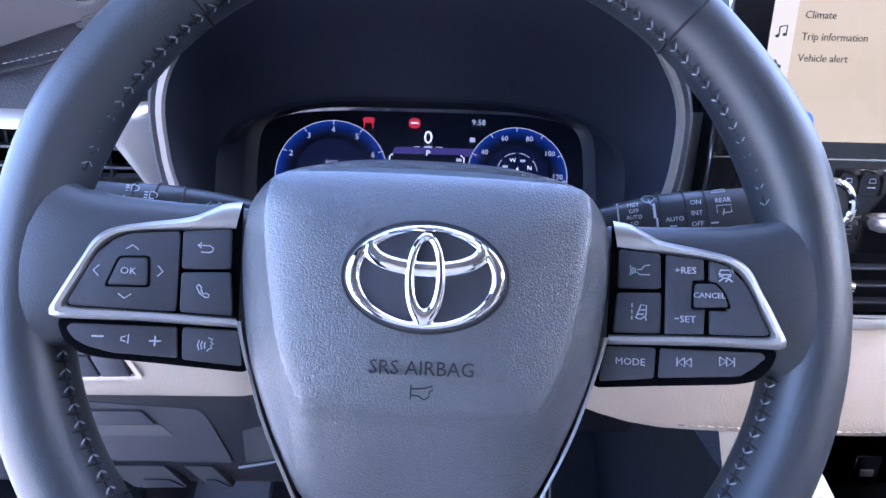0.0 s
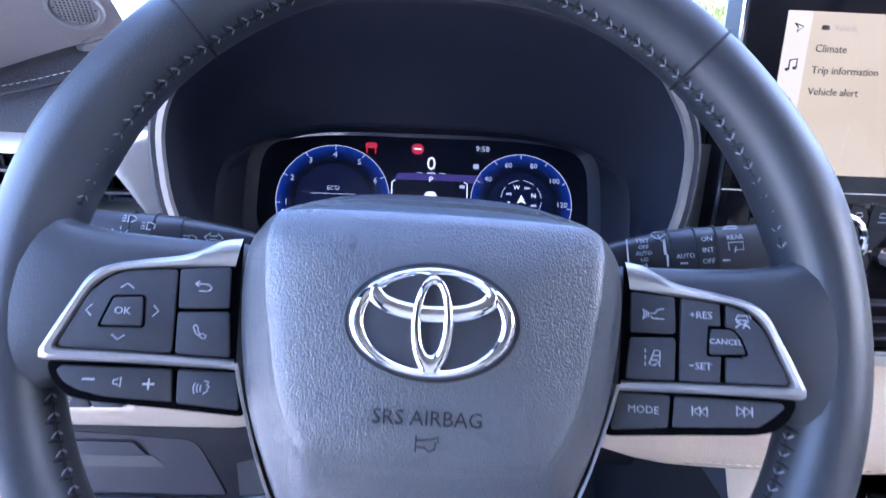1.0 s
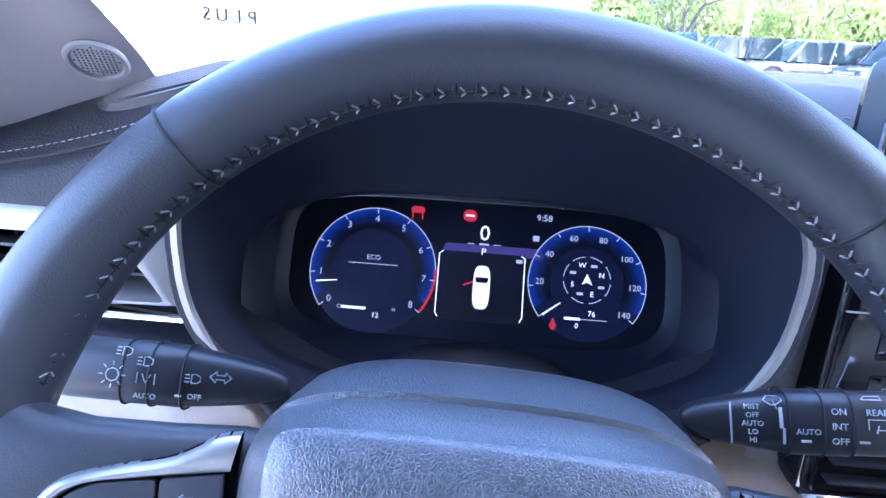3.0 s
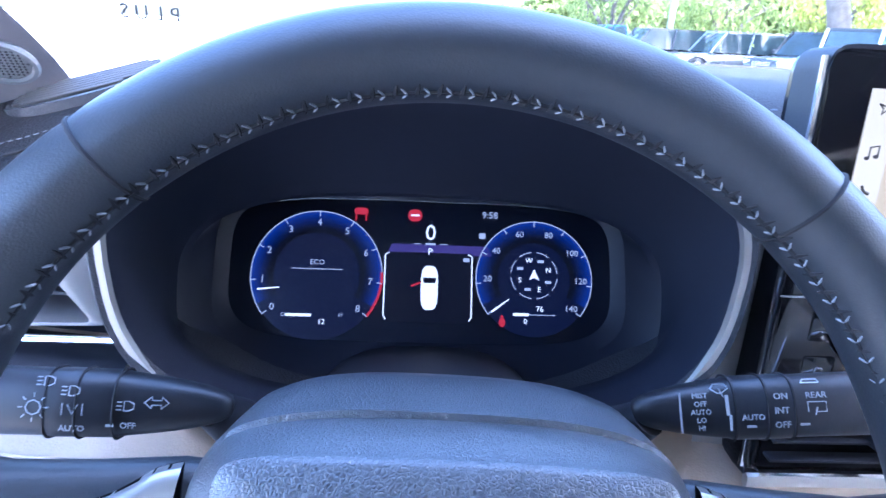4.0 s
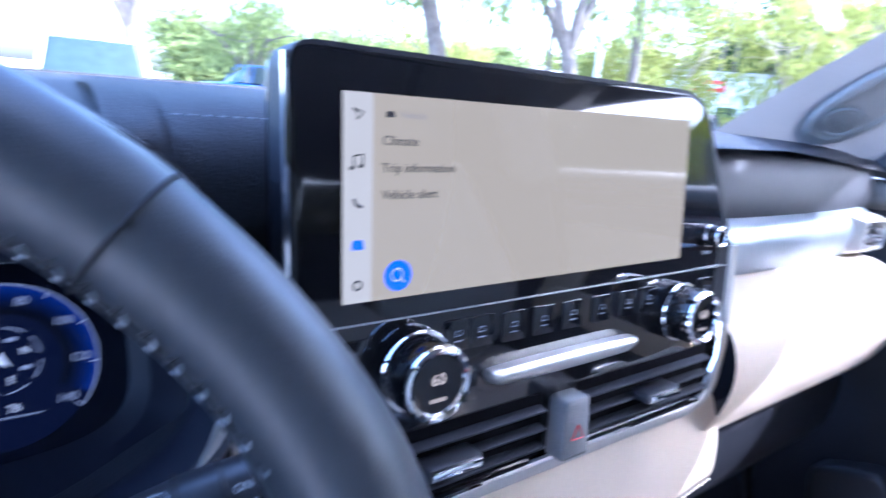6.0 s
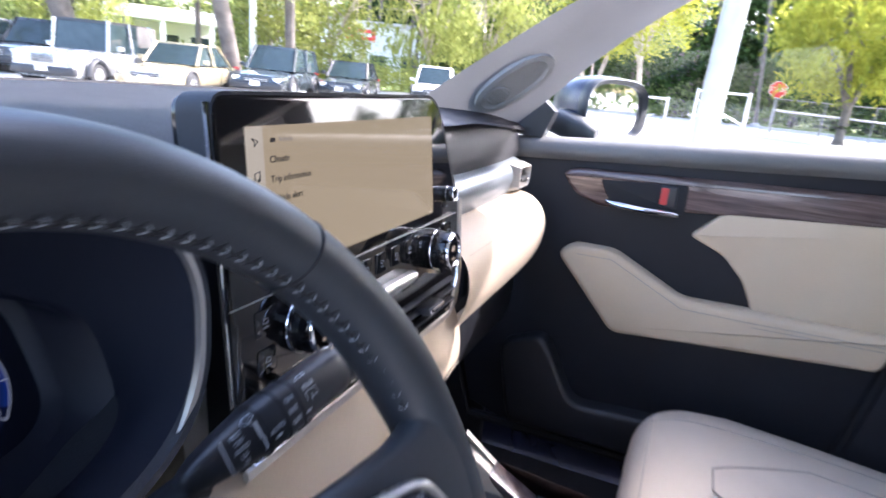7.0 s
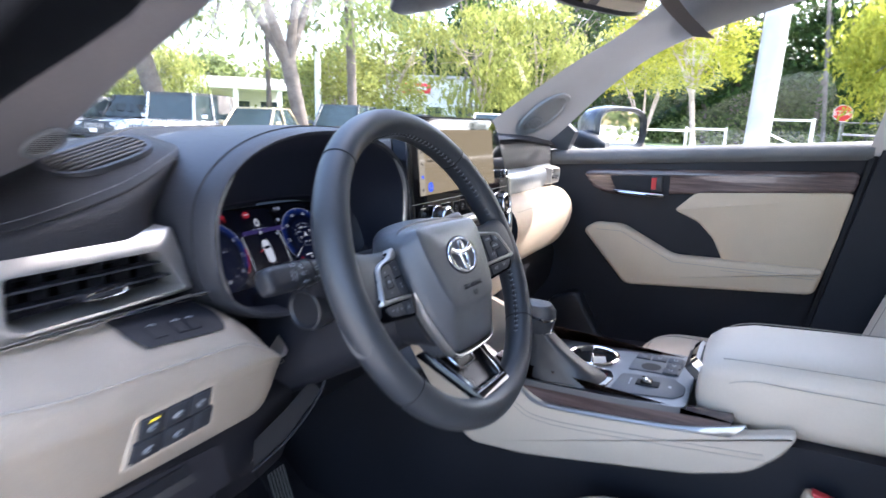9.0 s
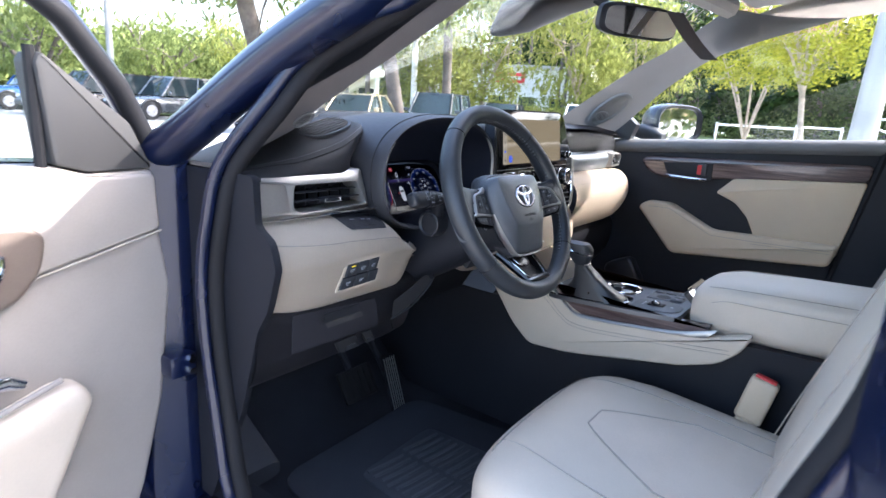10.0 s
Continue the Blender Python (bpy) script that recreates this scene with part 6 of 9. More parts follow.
def armrest():
    a = based("armrest_box", (0.435, -0.45, 0.80), "cream padded armrest lid on the console with a black release latch", "armrest")
    bm = NB()
    x, LOW = 0.435, 0.010
    S = [(-0.258, x, 0.850, 0.070, 0.030, 0, 3), (-0.264, x, 0.851, 0.092, 0.044, 0, 3.4), (-0.282, x, 0.854, 0.105, 0.055, 0, 3.6), (-0.33, x, 0.859, 0.112, 0.063, 0, 3.8), (-0.45, x, 0.866, 0.114, 0.066, 0, 3.8), (-0.62, x, 0.876, 0.114, 0.066, 0, 3.8), (-0.72, x, 0.880, 0.110, 0.063, 0, 3.6), (-0.745, x, 0.880, 0.095, 0.050, 0, 3)]
    pillow(bm, [(y, cx, z - LOW, *rest) for y, cx, z, *rest in S])
    pad = part("pad", bm, BEIGE, a)
    for s in (-1, 1):
        bm = NB()
        tube(bm, [p - V(0, 0, LOW) for p in smooth([(x + s * 0.085, -0.292, 0.906), (x + s * 0.100, -0.34, 0.915), (x + s * 0.104, -0.5, 0.925), (x + s * 0.104, -0.7, 0.934)], 8)], 0.0009, 5)
        part("seam", bm, TAN, pad)
        bm = NB()
        tube(bm, [p - V(0, 0, LOW) for p in smooth([(x + s * 0.101, -0.283, 0.862), (x + s * 0.1115, -0.33, 0.888), (x + s * 0.1145, -0.42, 0.893), (x + s * 0.1145, -0.7, 0.905)], 8)], 0.0008, 5)
        part("seam", bm, TAN, pad)
    LM = Matrix.Translation((0.405, -0.2665, 0.862)) @ pose(0, 0, 0, 42)
    bm = NB()
    plate(bm, rounded([(-0.043, -0.020), (0.043, -0.020), (0.043, 0.022), (-0.043, 0.022)], 0.006), -0.018, 0.006, LM, 0.002)
    lt = part("latch", bm, SHELL, a, "black latch with a silver edge")
    bm = NB()
    ring_plate(bm, rounded([(-0.046, -0.022), (0.046, -0.022), (0.046, 0.026), (-0.046, 0.026)], 0.008), rounded([(-0.040, -0.020), (0.040, -0.020), (0.040, 0.018), (-0.040, 0.018)], 0.005), -0.004, 0.0085, LM)
    part("latch_edge", bm, CHROME, lt)
    bm = NB()
    box(bm, (0.010, -0.002, 0.008), (0.050, 0.026, 0.010), LM, 0.003)
    part("latch_key", bm, PIANO, lt)


armrest()

# ---- seats ----


def seat(x, label, back):
    s = based("front_seat", (x, -0.35, 0.42), label, "car seat", "front seats")
    bm = NB()
    S = []

    def nose(t):
        """Growth of the cushion from its rounded front edge."""
        return (1 - (1 - min(1, t / 0.24)) ** 2.6) ** (1 / 2.6)
    for t in [0, 0.006, 0.015, 0.03, 0.05, 0.08, 0.12, 0.16, 0.20] + steps(0.26, 1, 11):
        y = -0.075 - 0.50 * t
        r = nose(t)
        z = 0.597 + 0.010 * r - 0.030 * t
        S.append((y, x, z, 0.13 + 0.14 * r + 0.01 * math.sin(math.pi * t), 0.024 + 0.078 * r - 0.008 * t, 0.030 * min(1, t * 3), 2.9))
    pillow(bm, S, 52)
    cu = part("cushion", bm, BEIGE, s, "cream leather seat cushion")
    # perforated centre panel, laid just over the cushion's skin
    def skin(px, y):
        t = max(0.0, min(1.0, (-0.075 - y) / 0.50))
        r = nose(t)
        hw, hh = 0.13 + 0.14 * r + 0.01 * math.sin(math.pi * t), 0.024 + 0.078 * r - 0.008 * t
        k = min(0.99, abs(px - x) / hw)
        return 0.597 + 0.010 * r - 0.030 * t + hh * (1 - k ** 2.9) ** (1 / 2.9) + 0.030 * min(1, t * 3) * k ** 4

    def ctr(u, v):
        y = -0.208 - 0.34 * v
        px = x + u * (0.030 + 0.100 * min(1.0, v / 0.45) ** 0.85)
        return V(px, y, skin(px, y) + 0.0012)
    bm = NB()
    sheet(bm, ctr, steps(-1, 1, 24), steps(0, 1, 24))
    part("perforated_panel", bm, PERF, cu, "perforated cream leather")
    bm = NB()
    loop = [ctr(-1, v) for v in steps(1, 0, 20)] + [ctr(u, 0) for u in steps(-1, 1, 16)] + [ctr(1, v) for v in steps(0, 1, 20)]
    tube(bm, [p + V(0, 0, 0.0004) for p in loop], 0.0016, 6)
    part("seam", bm, TAN, cu)
    for sg in (-1, 1):
        bm = NB()
        tube(bm, smooth([(x + sg * q, y, skin(x + sg * q, y) + 0.0006) for q, y in ((0.155, -0.105), (0.170, -0.16), (0.186, -0.26), (0.196, -0.38), (0.200, -0.52))], 6), 0.0013, 5)
        part("seam", bm, TAN, cu)
    bm = NB()
    tube(bm, [V(px, -0.106, skin(px, -0.106) + 0.0004) for px in steps(x - 0.19, x + 0.19, 24)], 0.0012, 5)
    part("seam", bm, TAN, cu)
    # front valance and base
    bm = NB()
    pillow(bm, [(-0.10, x, 0.520, 0.22, 0.060, 0, 4), (-0.13, x, 0.515, 0.255, 0.085, 0, 5), (-0.52, x, 0.510, 0.262, 0.085, 0, 5), (-0.60, x, 0.51, 0.25, 0.08, 0, 5)])
    part("base", bm, BEIGE_D, s)
    bm = NB()
    for sx in (-0.18, 0.18):
        box(bm, (x + sx, -0.34, 0.405), (0.05, 0.46, 0.06), bev=0.01)
    part("rails", bm, DARK, s)
    # backrest leaning to the rear
    B = pose(x, back, 0.66, 18)
    bm = NB()
    rings = []
    for t in steps(0, 1, 12):
        hw = 0.20 + 0.055 * math.sin(min(1, t * 4 + 0.2) * math.pi / 2) - 0.085 * max(0, t - 0.55) / 0.45
        hd = 0.045 + 0.02 * math.sin(math.pi * min(1, t * 1.1)) - 0.02 * max(0, t - 0.9) / 0.1
        rings.append([B @ V(p.x, -0.055 + p.y + 0.032 * (abs(p.x) / hw) ** 4 * (1 if p.y > 0 else 0), t * 0.62) for p in sup(44, hw, hd, 3.2)])
    loft(bm, rings)
    bk = part("backrest", bm, BEIGE, s, "cream leather backrest")
    for sg in (-1, 1):
        bm = NB()
        tube(bm, [B @ p for p in smooth([(sg * 0.13, 0.012, 0.06), (sg * 0.155, 0.014, 0.25), (sg * 0.12, 0.012, 0.55)], 8)], 0.0012, 5)
        part("seam", bm, TAN, bk)
    bm = NB()
    rings = [[B @ V(p.x, -0.05 + p.y, 0.66 + z) for p in sup(36, w, dd, 3)] for z, w, dd in ((0, 0.11, 0.03), (0.02, 0.135, 0.05), (0.10, 0.138, 0.055), (0.17, 0.12, 0.045), (0.19, 0.09, 0.02))]
    loft(bm, rings)
    hr = part("headrest", bm, BEIGE, s)
    bm = NB()
    for sg in (-1, 1):
        tube(bm, [B @ V(sg * 0.06, -0.05, 0.60), B @ V(sg * 0.06, -0.05, 0.68)], 0.007, 8)
    part("posts", bm, CHROME, hr)
    return s


seat(-0.005, "cream leather driver's seat with a perforated centre", -0.475)
seat(0.825, "cream leather passenger seat with a soft perforated centre", -0.535)


def buckle(x, y, z, tilt):
    b = based("seat_belt_buckle", (x, y, z - 0.16), "cream seat belt buckle with a red release button", "buckle")
    m = Matrix.Translation((x, y, z)) @ pose(0, 0, 0, 12, tilt)
    bm = NB()
    box(bm, (0, 0, -0.046), (0.032, 0.052, 0.092), m, 0.007, 3)
    part("casing", bm, BEIGE_D, b)
    bm = NB()
    box(bm, (-0.002, 0, 0.0015), (0.019, 0.039, 0.006), m, 0.002)
    part("release_button", bm, RED, b, "red release button")
    bm = NB()
    box(bm, (0, 0, -0.11), (0.026, 0.040, 0.10), m, 0.006)
    part("stem", bm, BEIGE_D, b)


buckle(0.268, -0.440, 0.758, 6)

# ---- doors ----
SIDE = Matrix(((0, 0, 1, 0), (1, 0, 0, 0), (0, 1, 0, 0), (0, 0, 0, 1)))  # outline in y and z, depth along x


def belt(y):
    return 1.160 - 0.075 * (y - 0.20) * 1.0


def door_panel(d, place, x):
    """Inner panel of a front door in its closed place at x: skin, wood strip, handle, pads, pocket."""
    sk = DARK

    def P(outl, c0, c1, bev, name, m, lab="", r=0.012, parent=None):
        bm2 = NB()
        plate(bm2, rounded(outl, r), c0, c1, place, bev, 3)
        return part(name, bm2, m, parent or d, lab)
    P([(0.33, 0.52), (0.33, 1.10), (0.27, 1.148), (-0.53, 1.205), (-0.545, 1.18), (-0.44, 0.60), (-0.42, 0.50), (0.2, 0.48)], x + 0.06, x + 0.012, 0.006, "inner_skin", sk, "", 0.02)
    bm2 = NB()
    sec = smooth([(0.052, -0.002, 0), (0.030, 0.0045, 0), (0.008, 0.002, 0), (-0.006, -0.010, 0), (-0.008, -0.026, 0), (0.006, -0.040, 0)], 4)
    loft(bm2, [[place @ V(y, belt(y) + p.y, x + p.x) for p in sec] for y in steps(0.27, -0.53, 12)], closed=False)
    part("belt_rail", bm2, RAIL, d)
    wd = P([(0.160, 1.098), (0.135, 1.112), (-0.515, 1.146), (-0.510, 1.094), (-0.14, 1.060), (0.075, 1.040), (0.130, 1.058)], x + 0.03, x - 0.004, 0.010, "wood_strip", WOOD, "dark glossy wood strip", 0.02)
    P([(0.080, 1.096), (-0.084, 1.108), (-0.085, 1.050), (0.051, 1.042)], x + 0.02, x - 0.0055, 0.002, "handle_cup", SEAM, "", 0.006)
    bm2 = NB()
    tube(bm2, [place @ V(y, z, x - 0.012 - h) for y, z, h in ((0.062, 1.056, 0.0), (0.035, 1.054, 0.012), (-0.02, 1.052, 0.015), (-0.074, 1.052, 0.010))], [0.005, 0.0085, 0.0085, 0.006], 10, flat=0.8)
    part("door_handle", bm2, CHROME, d, "chrome inner door handle")
    bm2 = NB()
    plate(bm2, rounded([(-0.036, 1.102), (-0.066, 1.103), (-0.067, 1.060), (-0.037, 1.060)], 0.004), x, x - 0.010, place, 0.003)
    lk = part("lock_key", bm2, SHELL, d)
    bm2 = NB()
    plate(bm2, rounded([(-0.037, 1.098), (-0.050, 1.099), (-0.050, 1.066), (-0.037, 1.066)], 0.002), x - 0.008, x - 0.0112, place)
    part("lock_mark", bm2, RED, lk)
    P([(-0.103, 1.013), (-0.156, 1.068), (-0.508, 1.094), (-0.488, 0.969), (-0.468, 0.860), (-0.228, 0.860), (-0.238, 0.889), (-0.210, 0.944), (-0.168, 0.986)], x + 0.03, x - 0.002, 0.006, "upper_pad", BEIGE_D, "cream door pad", 0.012)
    # armrest, standing further into the cabin
    ar = P([(0.142, 0.933), (0.112, 0.957), (0.030, 0.959), (-0.115, 0.888), (-0.238, 0.892), (-0.474, 0.900), (-0.457, 0.832), (0.008, 0.786)], x + 0.03, x - 0.026, 0.012, "armrest", BEIGE_D, "cream door armrest", 0.018)
    bm2 = NB()
    tube(bm2, [place @ V(y, z, x - 0.0262) for y, z in ((0.10, 0.940), (0.03, 0.942), (-0.115, 0.872), (-0.24, 0.874), (-0.455, 0.882))], 0.0010, 5)
    tube(bm2, [place @ V(y, z, x - 0.0262) for y, z in ((-0.24, 0.866), (-0.455, 0.874))], 0.0008, 5)
    part("seam", bm2, TAN, ar)
    # lower pocket with a speaker bulge
    P([(0.24, 0.70), (0.14, 0.745), (0.06, 0.60), (-0.41, 0.64), (-0.40, 0.53), (0.20, 0.51)], x + 0.03, x - 0.03, 0.012, "door_pocket", SHELL, "", 0.03)


def window_line(k):
    """Upper edge of the side glass, k from the mirror corner to the rear post: y and z."""
    pts = smooth([(0, 0.235, 1.215), (0, 0.075, 1.360), (0, -0.090, 1.457), (0, -0.376, 1.540), (0, -0.75, 1.56)], 8)
    return pts[int(k)]


def passenger_door():
    d = based("car_door", (1.16, -0.1, 0.5), "closed passenger door with cream pads, dark wood strip and chrome handle", "car door")
    door_panel(d, SIDE, 1.125)
    bm = NB()
    plate(bm, [(0.30, 1.11), (-0.60, 1.17), (-0.60, 0.36), (0.34, 0.36)], 1.19, 1.27, SIDE)
    part("outer_skin", bm, PAINT, d)
    bm = NB()
    plate(bm, [(0.30, 1.165), (0.225, 1.24), (0.195, 1.215), (0.215, 1.160)], 1.13, 1.175, SIDE, 0.004)
    part("sail_panel", bm, SHELL, d)
    bm = NB()
    ed = [window_line(k) for k in range(33)]
    lo = [V(0, 0.215, 1.155), V(0, -0.75, 1.21)]
    plate(bm, [(p.y, p.z) for p in ed] + [(lo[1].y, lo[1].z), (lo[0].y, lo[0].z)], 1.168, 1.172, SIDE)
    gl = part("window_pane", bm, GLASS, d, "clear side window")
    gl.visible_shadow = False


passenger_door()

# the driver's door stands wide open
OPEN = Matrix.Translation((-0.505, 0.385, 0)) @ pose(0, 0, 0, 0, 0, -84) @ Matrix.Translation((0.43, -0.33, 0)) @ Matrix.Diagonal((-1, 1, 1, 1))


def driver_door():
    d = based("car_door", (-0.52, 0.36, 0.5), "open driver's door with a grey inner panel, mirror sail and window", "car door")
    Q = OPEN @ Matrix.Translation((-0.70, 0, 0)) @ SIDE
    x = 1.125

    def P(outl, c0, c1, bev, name, m, lab="", r=0.012, parent=None):
        bm2 = NB()
        plate(bm2, rounded(outl, r), c0, c1, Q, bev, 4)
        return part(name, bm2, m, parent or d, lab)
    skin = P([(0.330, 1.118), (0.334, 1.016), (0.350, 0.922), (0.322, 0.72), (0.281, 0.572), (0.25, 0.50), (0.18, 0.48), (-0.42, 0.50), (-0.44, 0.60), (-0.545, 1.18), (-0.53, 1.185), (0.08, 1.132), (0.19, 1.128), (0.225, 1.117)], x + 0.06, x, 0.012, "inner_skin", DOORSKIN, "warm grey moulded door skin", 0.012)
    # upper half of the panel stands a little proud, so that a crease runs below it
    P([(0.326, 1.112), (0.330, 1.020), (0.203, 0.993), (0.110, 0.972), (-0.50, 1.010), (-0.530, 1.175), (0.08, 1.124), (0.19, 1.121), (0.225, 1.111)], x + 0.01, x - 0.007, 0.006, "upper_panel", DOORSKIN, "", 0.010)
    bm2 = NB()
    tube(bm2, [Q @ V(y, z, x - 0.006) for y, z in ((0.330, 1.018), (0.203, 0.990), (0.120, 0.972))], 0.0016, 6)
    part("crease", bm2, TAN, skin)
    P([(0.158, 1.036), (0.135, 1.055), (0.02, 1.062), (-0.40, 1.085), (-0.41, 1.02), (0.02, 0.93), (0.110, 0.945), (0.148, 0.985)], x + 0.01, x - 0.016, 0.010, "handle_panel", HANDLEPANEL, "brownish grey handle panel", 0.020)
    P([(0.100, 1.028), (0.04, 1.034), (-0.08, 1.036), (-0.08, 0.985), (0.02, 0.965), (0.085, 0.985)], x - 0.010, x - 0.0175, 0.002, "handle_cup", SHELL, "", 0.012)
    bm2 = NB()
    tube(bm2, smooth([Q @ V(y, z, x - 0.0185 - h) for y, z, h in ((0.098, 1.020, 0.0), (0.090, 0.990, 0.004), (0.04, 0.972, 0.008), (-0.06, 0.990, 0.006))], 4), 0.0045, 8)
    part("door_handle", bm2, CHROME, d, "chrome inner door handle")
    ar = P([(0.192, 0.784), (0.176, 0.812), (0.145, 0.817), (0.066, 0.794), (-0.46, 0.850), (-0.45, 0.62), (0.112, 0.62)], x + 0.02, x - 0.045, 0.022, "armrest", BEIGE, "cream door armrest", 0.022)
    bm2 = NB()
    tube(bm2, [Q @ V(y, z, x - 0.030) for y, z in ((0.150, 0.828), (0.066, 0.806), (-0.46, 0.862))], 0.004, 8)
    part("piping", bm2, DOORSKIN, ar)
    bm2 = NB()
    tube(bm2, [Q @ V(y, z, x - 0.020) for y, z in ((0.105, 0.835), (0.085, 0.846), (0.04, 0.846))], [0.008, 0.012, 0.010], 10)
    part("pull_lever", bm2, CHROME, d, "small chrome lever")
    bm = NB()
    plate(bm, [(0.34, 1.12), (-0.60, 1.18), (-0.60, 0.36), (0.36, 0.36)], 1.19, 1.26, Q)
    part("outer_skin", bm, PAINT, d)
    bm = NB()
    plate(bm, rounded([(0.328, 1.119), (0.296, 1.190), (0.236, 1.238), (0.180, 1.284), (0.172, 1.270), (0.184, 1.131), (0.228, 1.118)], 0.006), 1.185, 1.125, Q, 0.006)
    part("sail_panel", bm, SAIL, d)
    bm = NB()
    tube(bm, [Q @ V(y, z, 1.15) for y, z in ((0.352, 1.00), (0.350, 1.08), (0.334, 1.16), (0.296, 1.240), (0.226, 1.330), (0.080, 1.440), (-0.09, 1.52), (-0.376, 1.59), (-0.60, 1.60), (-0.60, 1.20))], 0.016, 10)
    part("window_frame", bm, RUBBER, d)
    bm = NB()
    tube(bm, [Q @ V(y, z, 1.185) for y, z in ((0.362, 1.00), (0.360, 1.10), (0.345, 1.17), (0.305, 1.25), (0.235, 1.345), (0.085, 1.455), (-0.09, 1.54), (-0.376, 1.61), (-0.60, 1.62))], 0.020, 10)
    part("frame_skin", bm, PAINT, d)
    bm = NB()
    plate(bm, [(0.18, 1.12), (0.18, 1.30), (0.075, 1.410), (-0.09, 1.50), (-0.376, 1.57), (-0.59, 1.58), (-0.59, 1.21)], 1.160, 1.164, Q)
    gl = part("window_pane", bm, GLASS, d)
    gl.visible_shadow = False
    bm = NB()
    tube(bm, [Q @ V(0.172, z, 1.140) for z in (1.125, 1.29)], 0.008, 8)
    part("division_bar", bm, RUBBER, d)


driver_door()


def door_mirror():
    T = Matrix.Translation((1.318, 0.092, 1.225)) @ pose(0, 0, 0, 0, 0, -34)
    Y = Matrix(((1, 0, 0, 0), (0, 0, -1, 0), (0, 1, 0, 0), (0, 0, 0, 1)))
    m = based("door_mirror", (1.26, 0.10, 1.16), "dark blue passenger door mirror on the belt line", "door mirror")
    bm = NB()
    loft(bm, [[T @ V(p.x + 0.012 * t - 0.01, 0.015 + 0.15 * t, p.y) for p in sup(40, hw, hh, 3.2)] for t, hw, hh in ((0.0, 0.101, 0.069), (0.12, 0.106, 0.073), (0.45, 0.104, 0.070), (0.8, 0.078, 0.052), (1, 0.03, 0.02))])
    part("housing", bm, PAINT, m)
    bm = NB()
    o, i = sup(40, 0.102, 0.070, 3.2), sup(40, 0.088, 0.057, 3.2)
    loft(bm, [[T @ V(p.x - 0.01, y, p.y) for p in q] for q, y in ((o, 0.02), (o, 0.002), ([a.lerp(b, 0.3) for a, b in zip(o, i)], -0.005), (i, 0.004), (i, 0.018))], cap=(False, False))
    part("mirror_rim", bm, SHELL, m)
    bm = NB()
    plate(bm, [Vector((-0.01, 0)) + p for p in sup(40, 0.0885, 0.0575, 3.2)], -0.016, -0.010, T @ Y)
    part("mirror_glass", bm, MIRROR, m, "mirror glass")
    bm = NB()
    loft(bm, [[V(px + p.x, py, pz + p.y) for p in sup(24, a, b, 3)] for px, py, pz, a, b in ((1.20, 0.115, 1.168, 0.03, 0.020), (1.225, 0.15, 1.178, 0.05, 0.030), (1.245, 0.20, 1.190, 0.05, 0.030), (1.235, 0.26, 1.195, 0.025, 0.015))])
    part("arm", bm, SHELL, m)


door_mirror()

# ---- body shell ----
GL = [V(-0.290, 0.43, 1.100), V(-0.262, 0.30, 1.208), V(-0.250, 0.110, 1.315), V(-0.245, -0.030, 1.390), V(-0.235, -0.18, 1.490)]
GR = [V(1.010, 0.54, 1.140), V(0.975, 0.400, 1.236), V(0.955, 0.180, 1.381), V(0.945, 0.050, 1.454), V(0.930, -0.100, 1.560)]
LC, RC = smooth(GL, 6), smooth(GR, 6)


def windscreen():
    def f(u, k):
        a, b = LC[int(k)], RC[int(k)]
        t = k / (len(LC) - 1)
        p = a.lerp(b, u)
        bow = 4 * u * (1 - u)
        return p + V(0, (0.36 - 0.24 * t) * bow, 0.05 * t * bow)
    bm = NB()
    sheet(bm, f, steps(0, 1, 24), range(len(LC)), 0.004)
    g = tagged(finish("windscreen", bm, GLASS), "clear curved windscreen", "windscreen", kind="structure")
    g.visible_shadow = False
    # a word on the glass, to be read from outside
    for i, ch in enumerate("PLUS"):
        lettering(ch, 0.0130, pose(-0.176 - 0.0110 * i, 0.297, 1.2385 + 0.0004 * i, 90, 0, 180), SEAM, g, depth=0.0005)
    # black border along the lower and upper edges
    bm = NB()
    tube(bm, [f(u, 0) + V(0, 0, 0.004) for u in steps(0, 1, 24)], 0.012, 8)
    tagged(finish("windscreen_lower_edge", bm, RUBBER), "black lower windscreen edge", "trim", kind="structure")
    bm = NB()
    tube(bm, [f(u, len(LC) - 1) for u in steps(0, 1, 24)], 0.03, 8)
    tagged(finish("roof_header", bm, HEADLINER), "light headliner edge above the windscreen", "trim", kind="structure")


windscreen()


def pillar_trim(inner, outer, name, label, bulge, m):
    n = len(inner) - 1

    def f(u, k):
        a, b = inner[int(k)], outer[int(k)]
        c = V(XC, -0.2, 1.1)
        p = a.lerp(b, u)
        return p + (c - p).normalized() * bulge * 4 * u * (1 - u)
    bm = NB()
    sheet(bm, f, steps(0, 1, 10), range(n + 1), 0.012)
    tagged(finish(name, bm, m), label, "pillar trim", kind="structure")
    return f


OR = smooth([(1.130, 0.36, 1.110), (1.115, 0.235, 1.213), (1.100, 0.075, 1.360), (1.075, -0.090, 1.457), (1.050, -0.376, 1.540)], 6)
OL = smooth([(-0.420, 0.31, 1.085), (-0.350, 0.265, 1.225), (-0.325, 0.160, 1.302), (-0.318, 0.020, 1.382), (-0.300, -0.25, 1.500)], 6)
FL = smooth([(-0.440, 0.30, 1.060), (-0.425, 0.165, 1.222), (-0.392, 0.110, 1.294), (-0.368, -0.040, 1.372), (-0.345, -0.32, 1.500)], 6)
OL = [a.lerp(b, 1.0 - 0.50 * max(0, min(1, (i - 5) / 7))) for i, (a, b) in enumerate(zip(LC, OL))]
bm = NB()
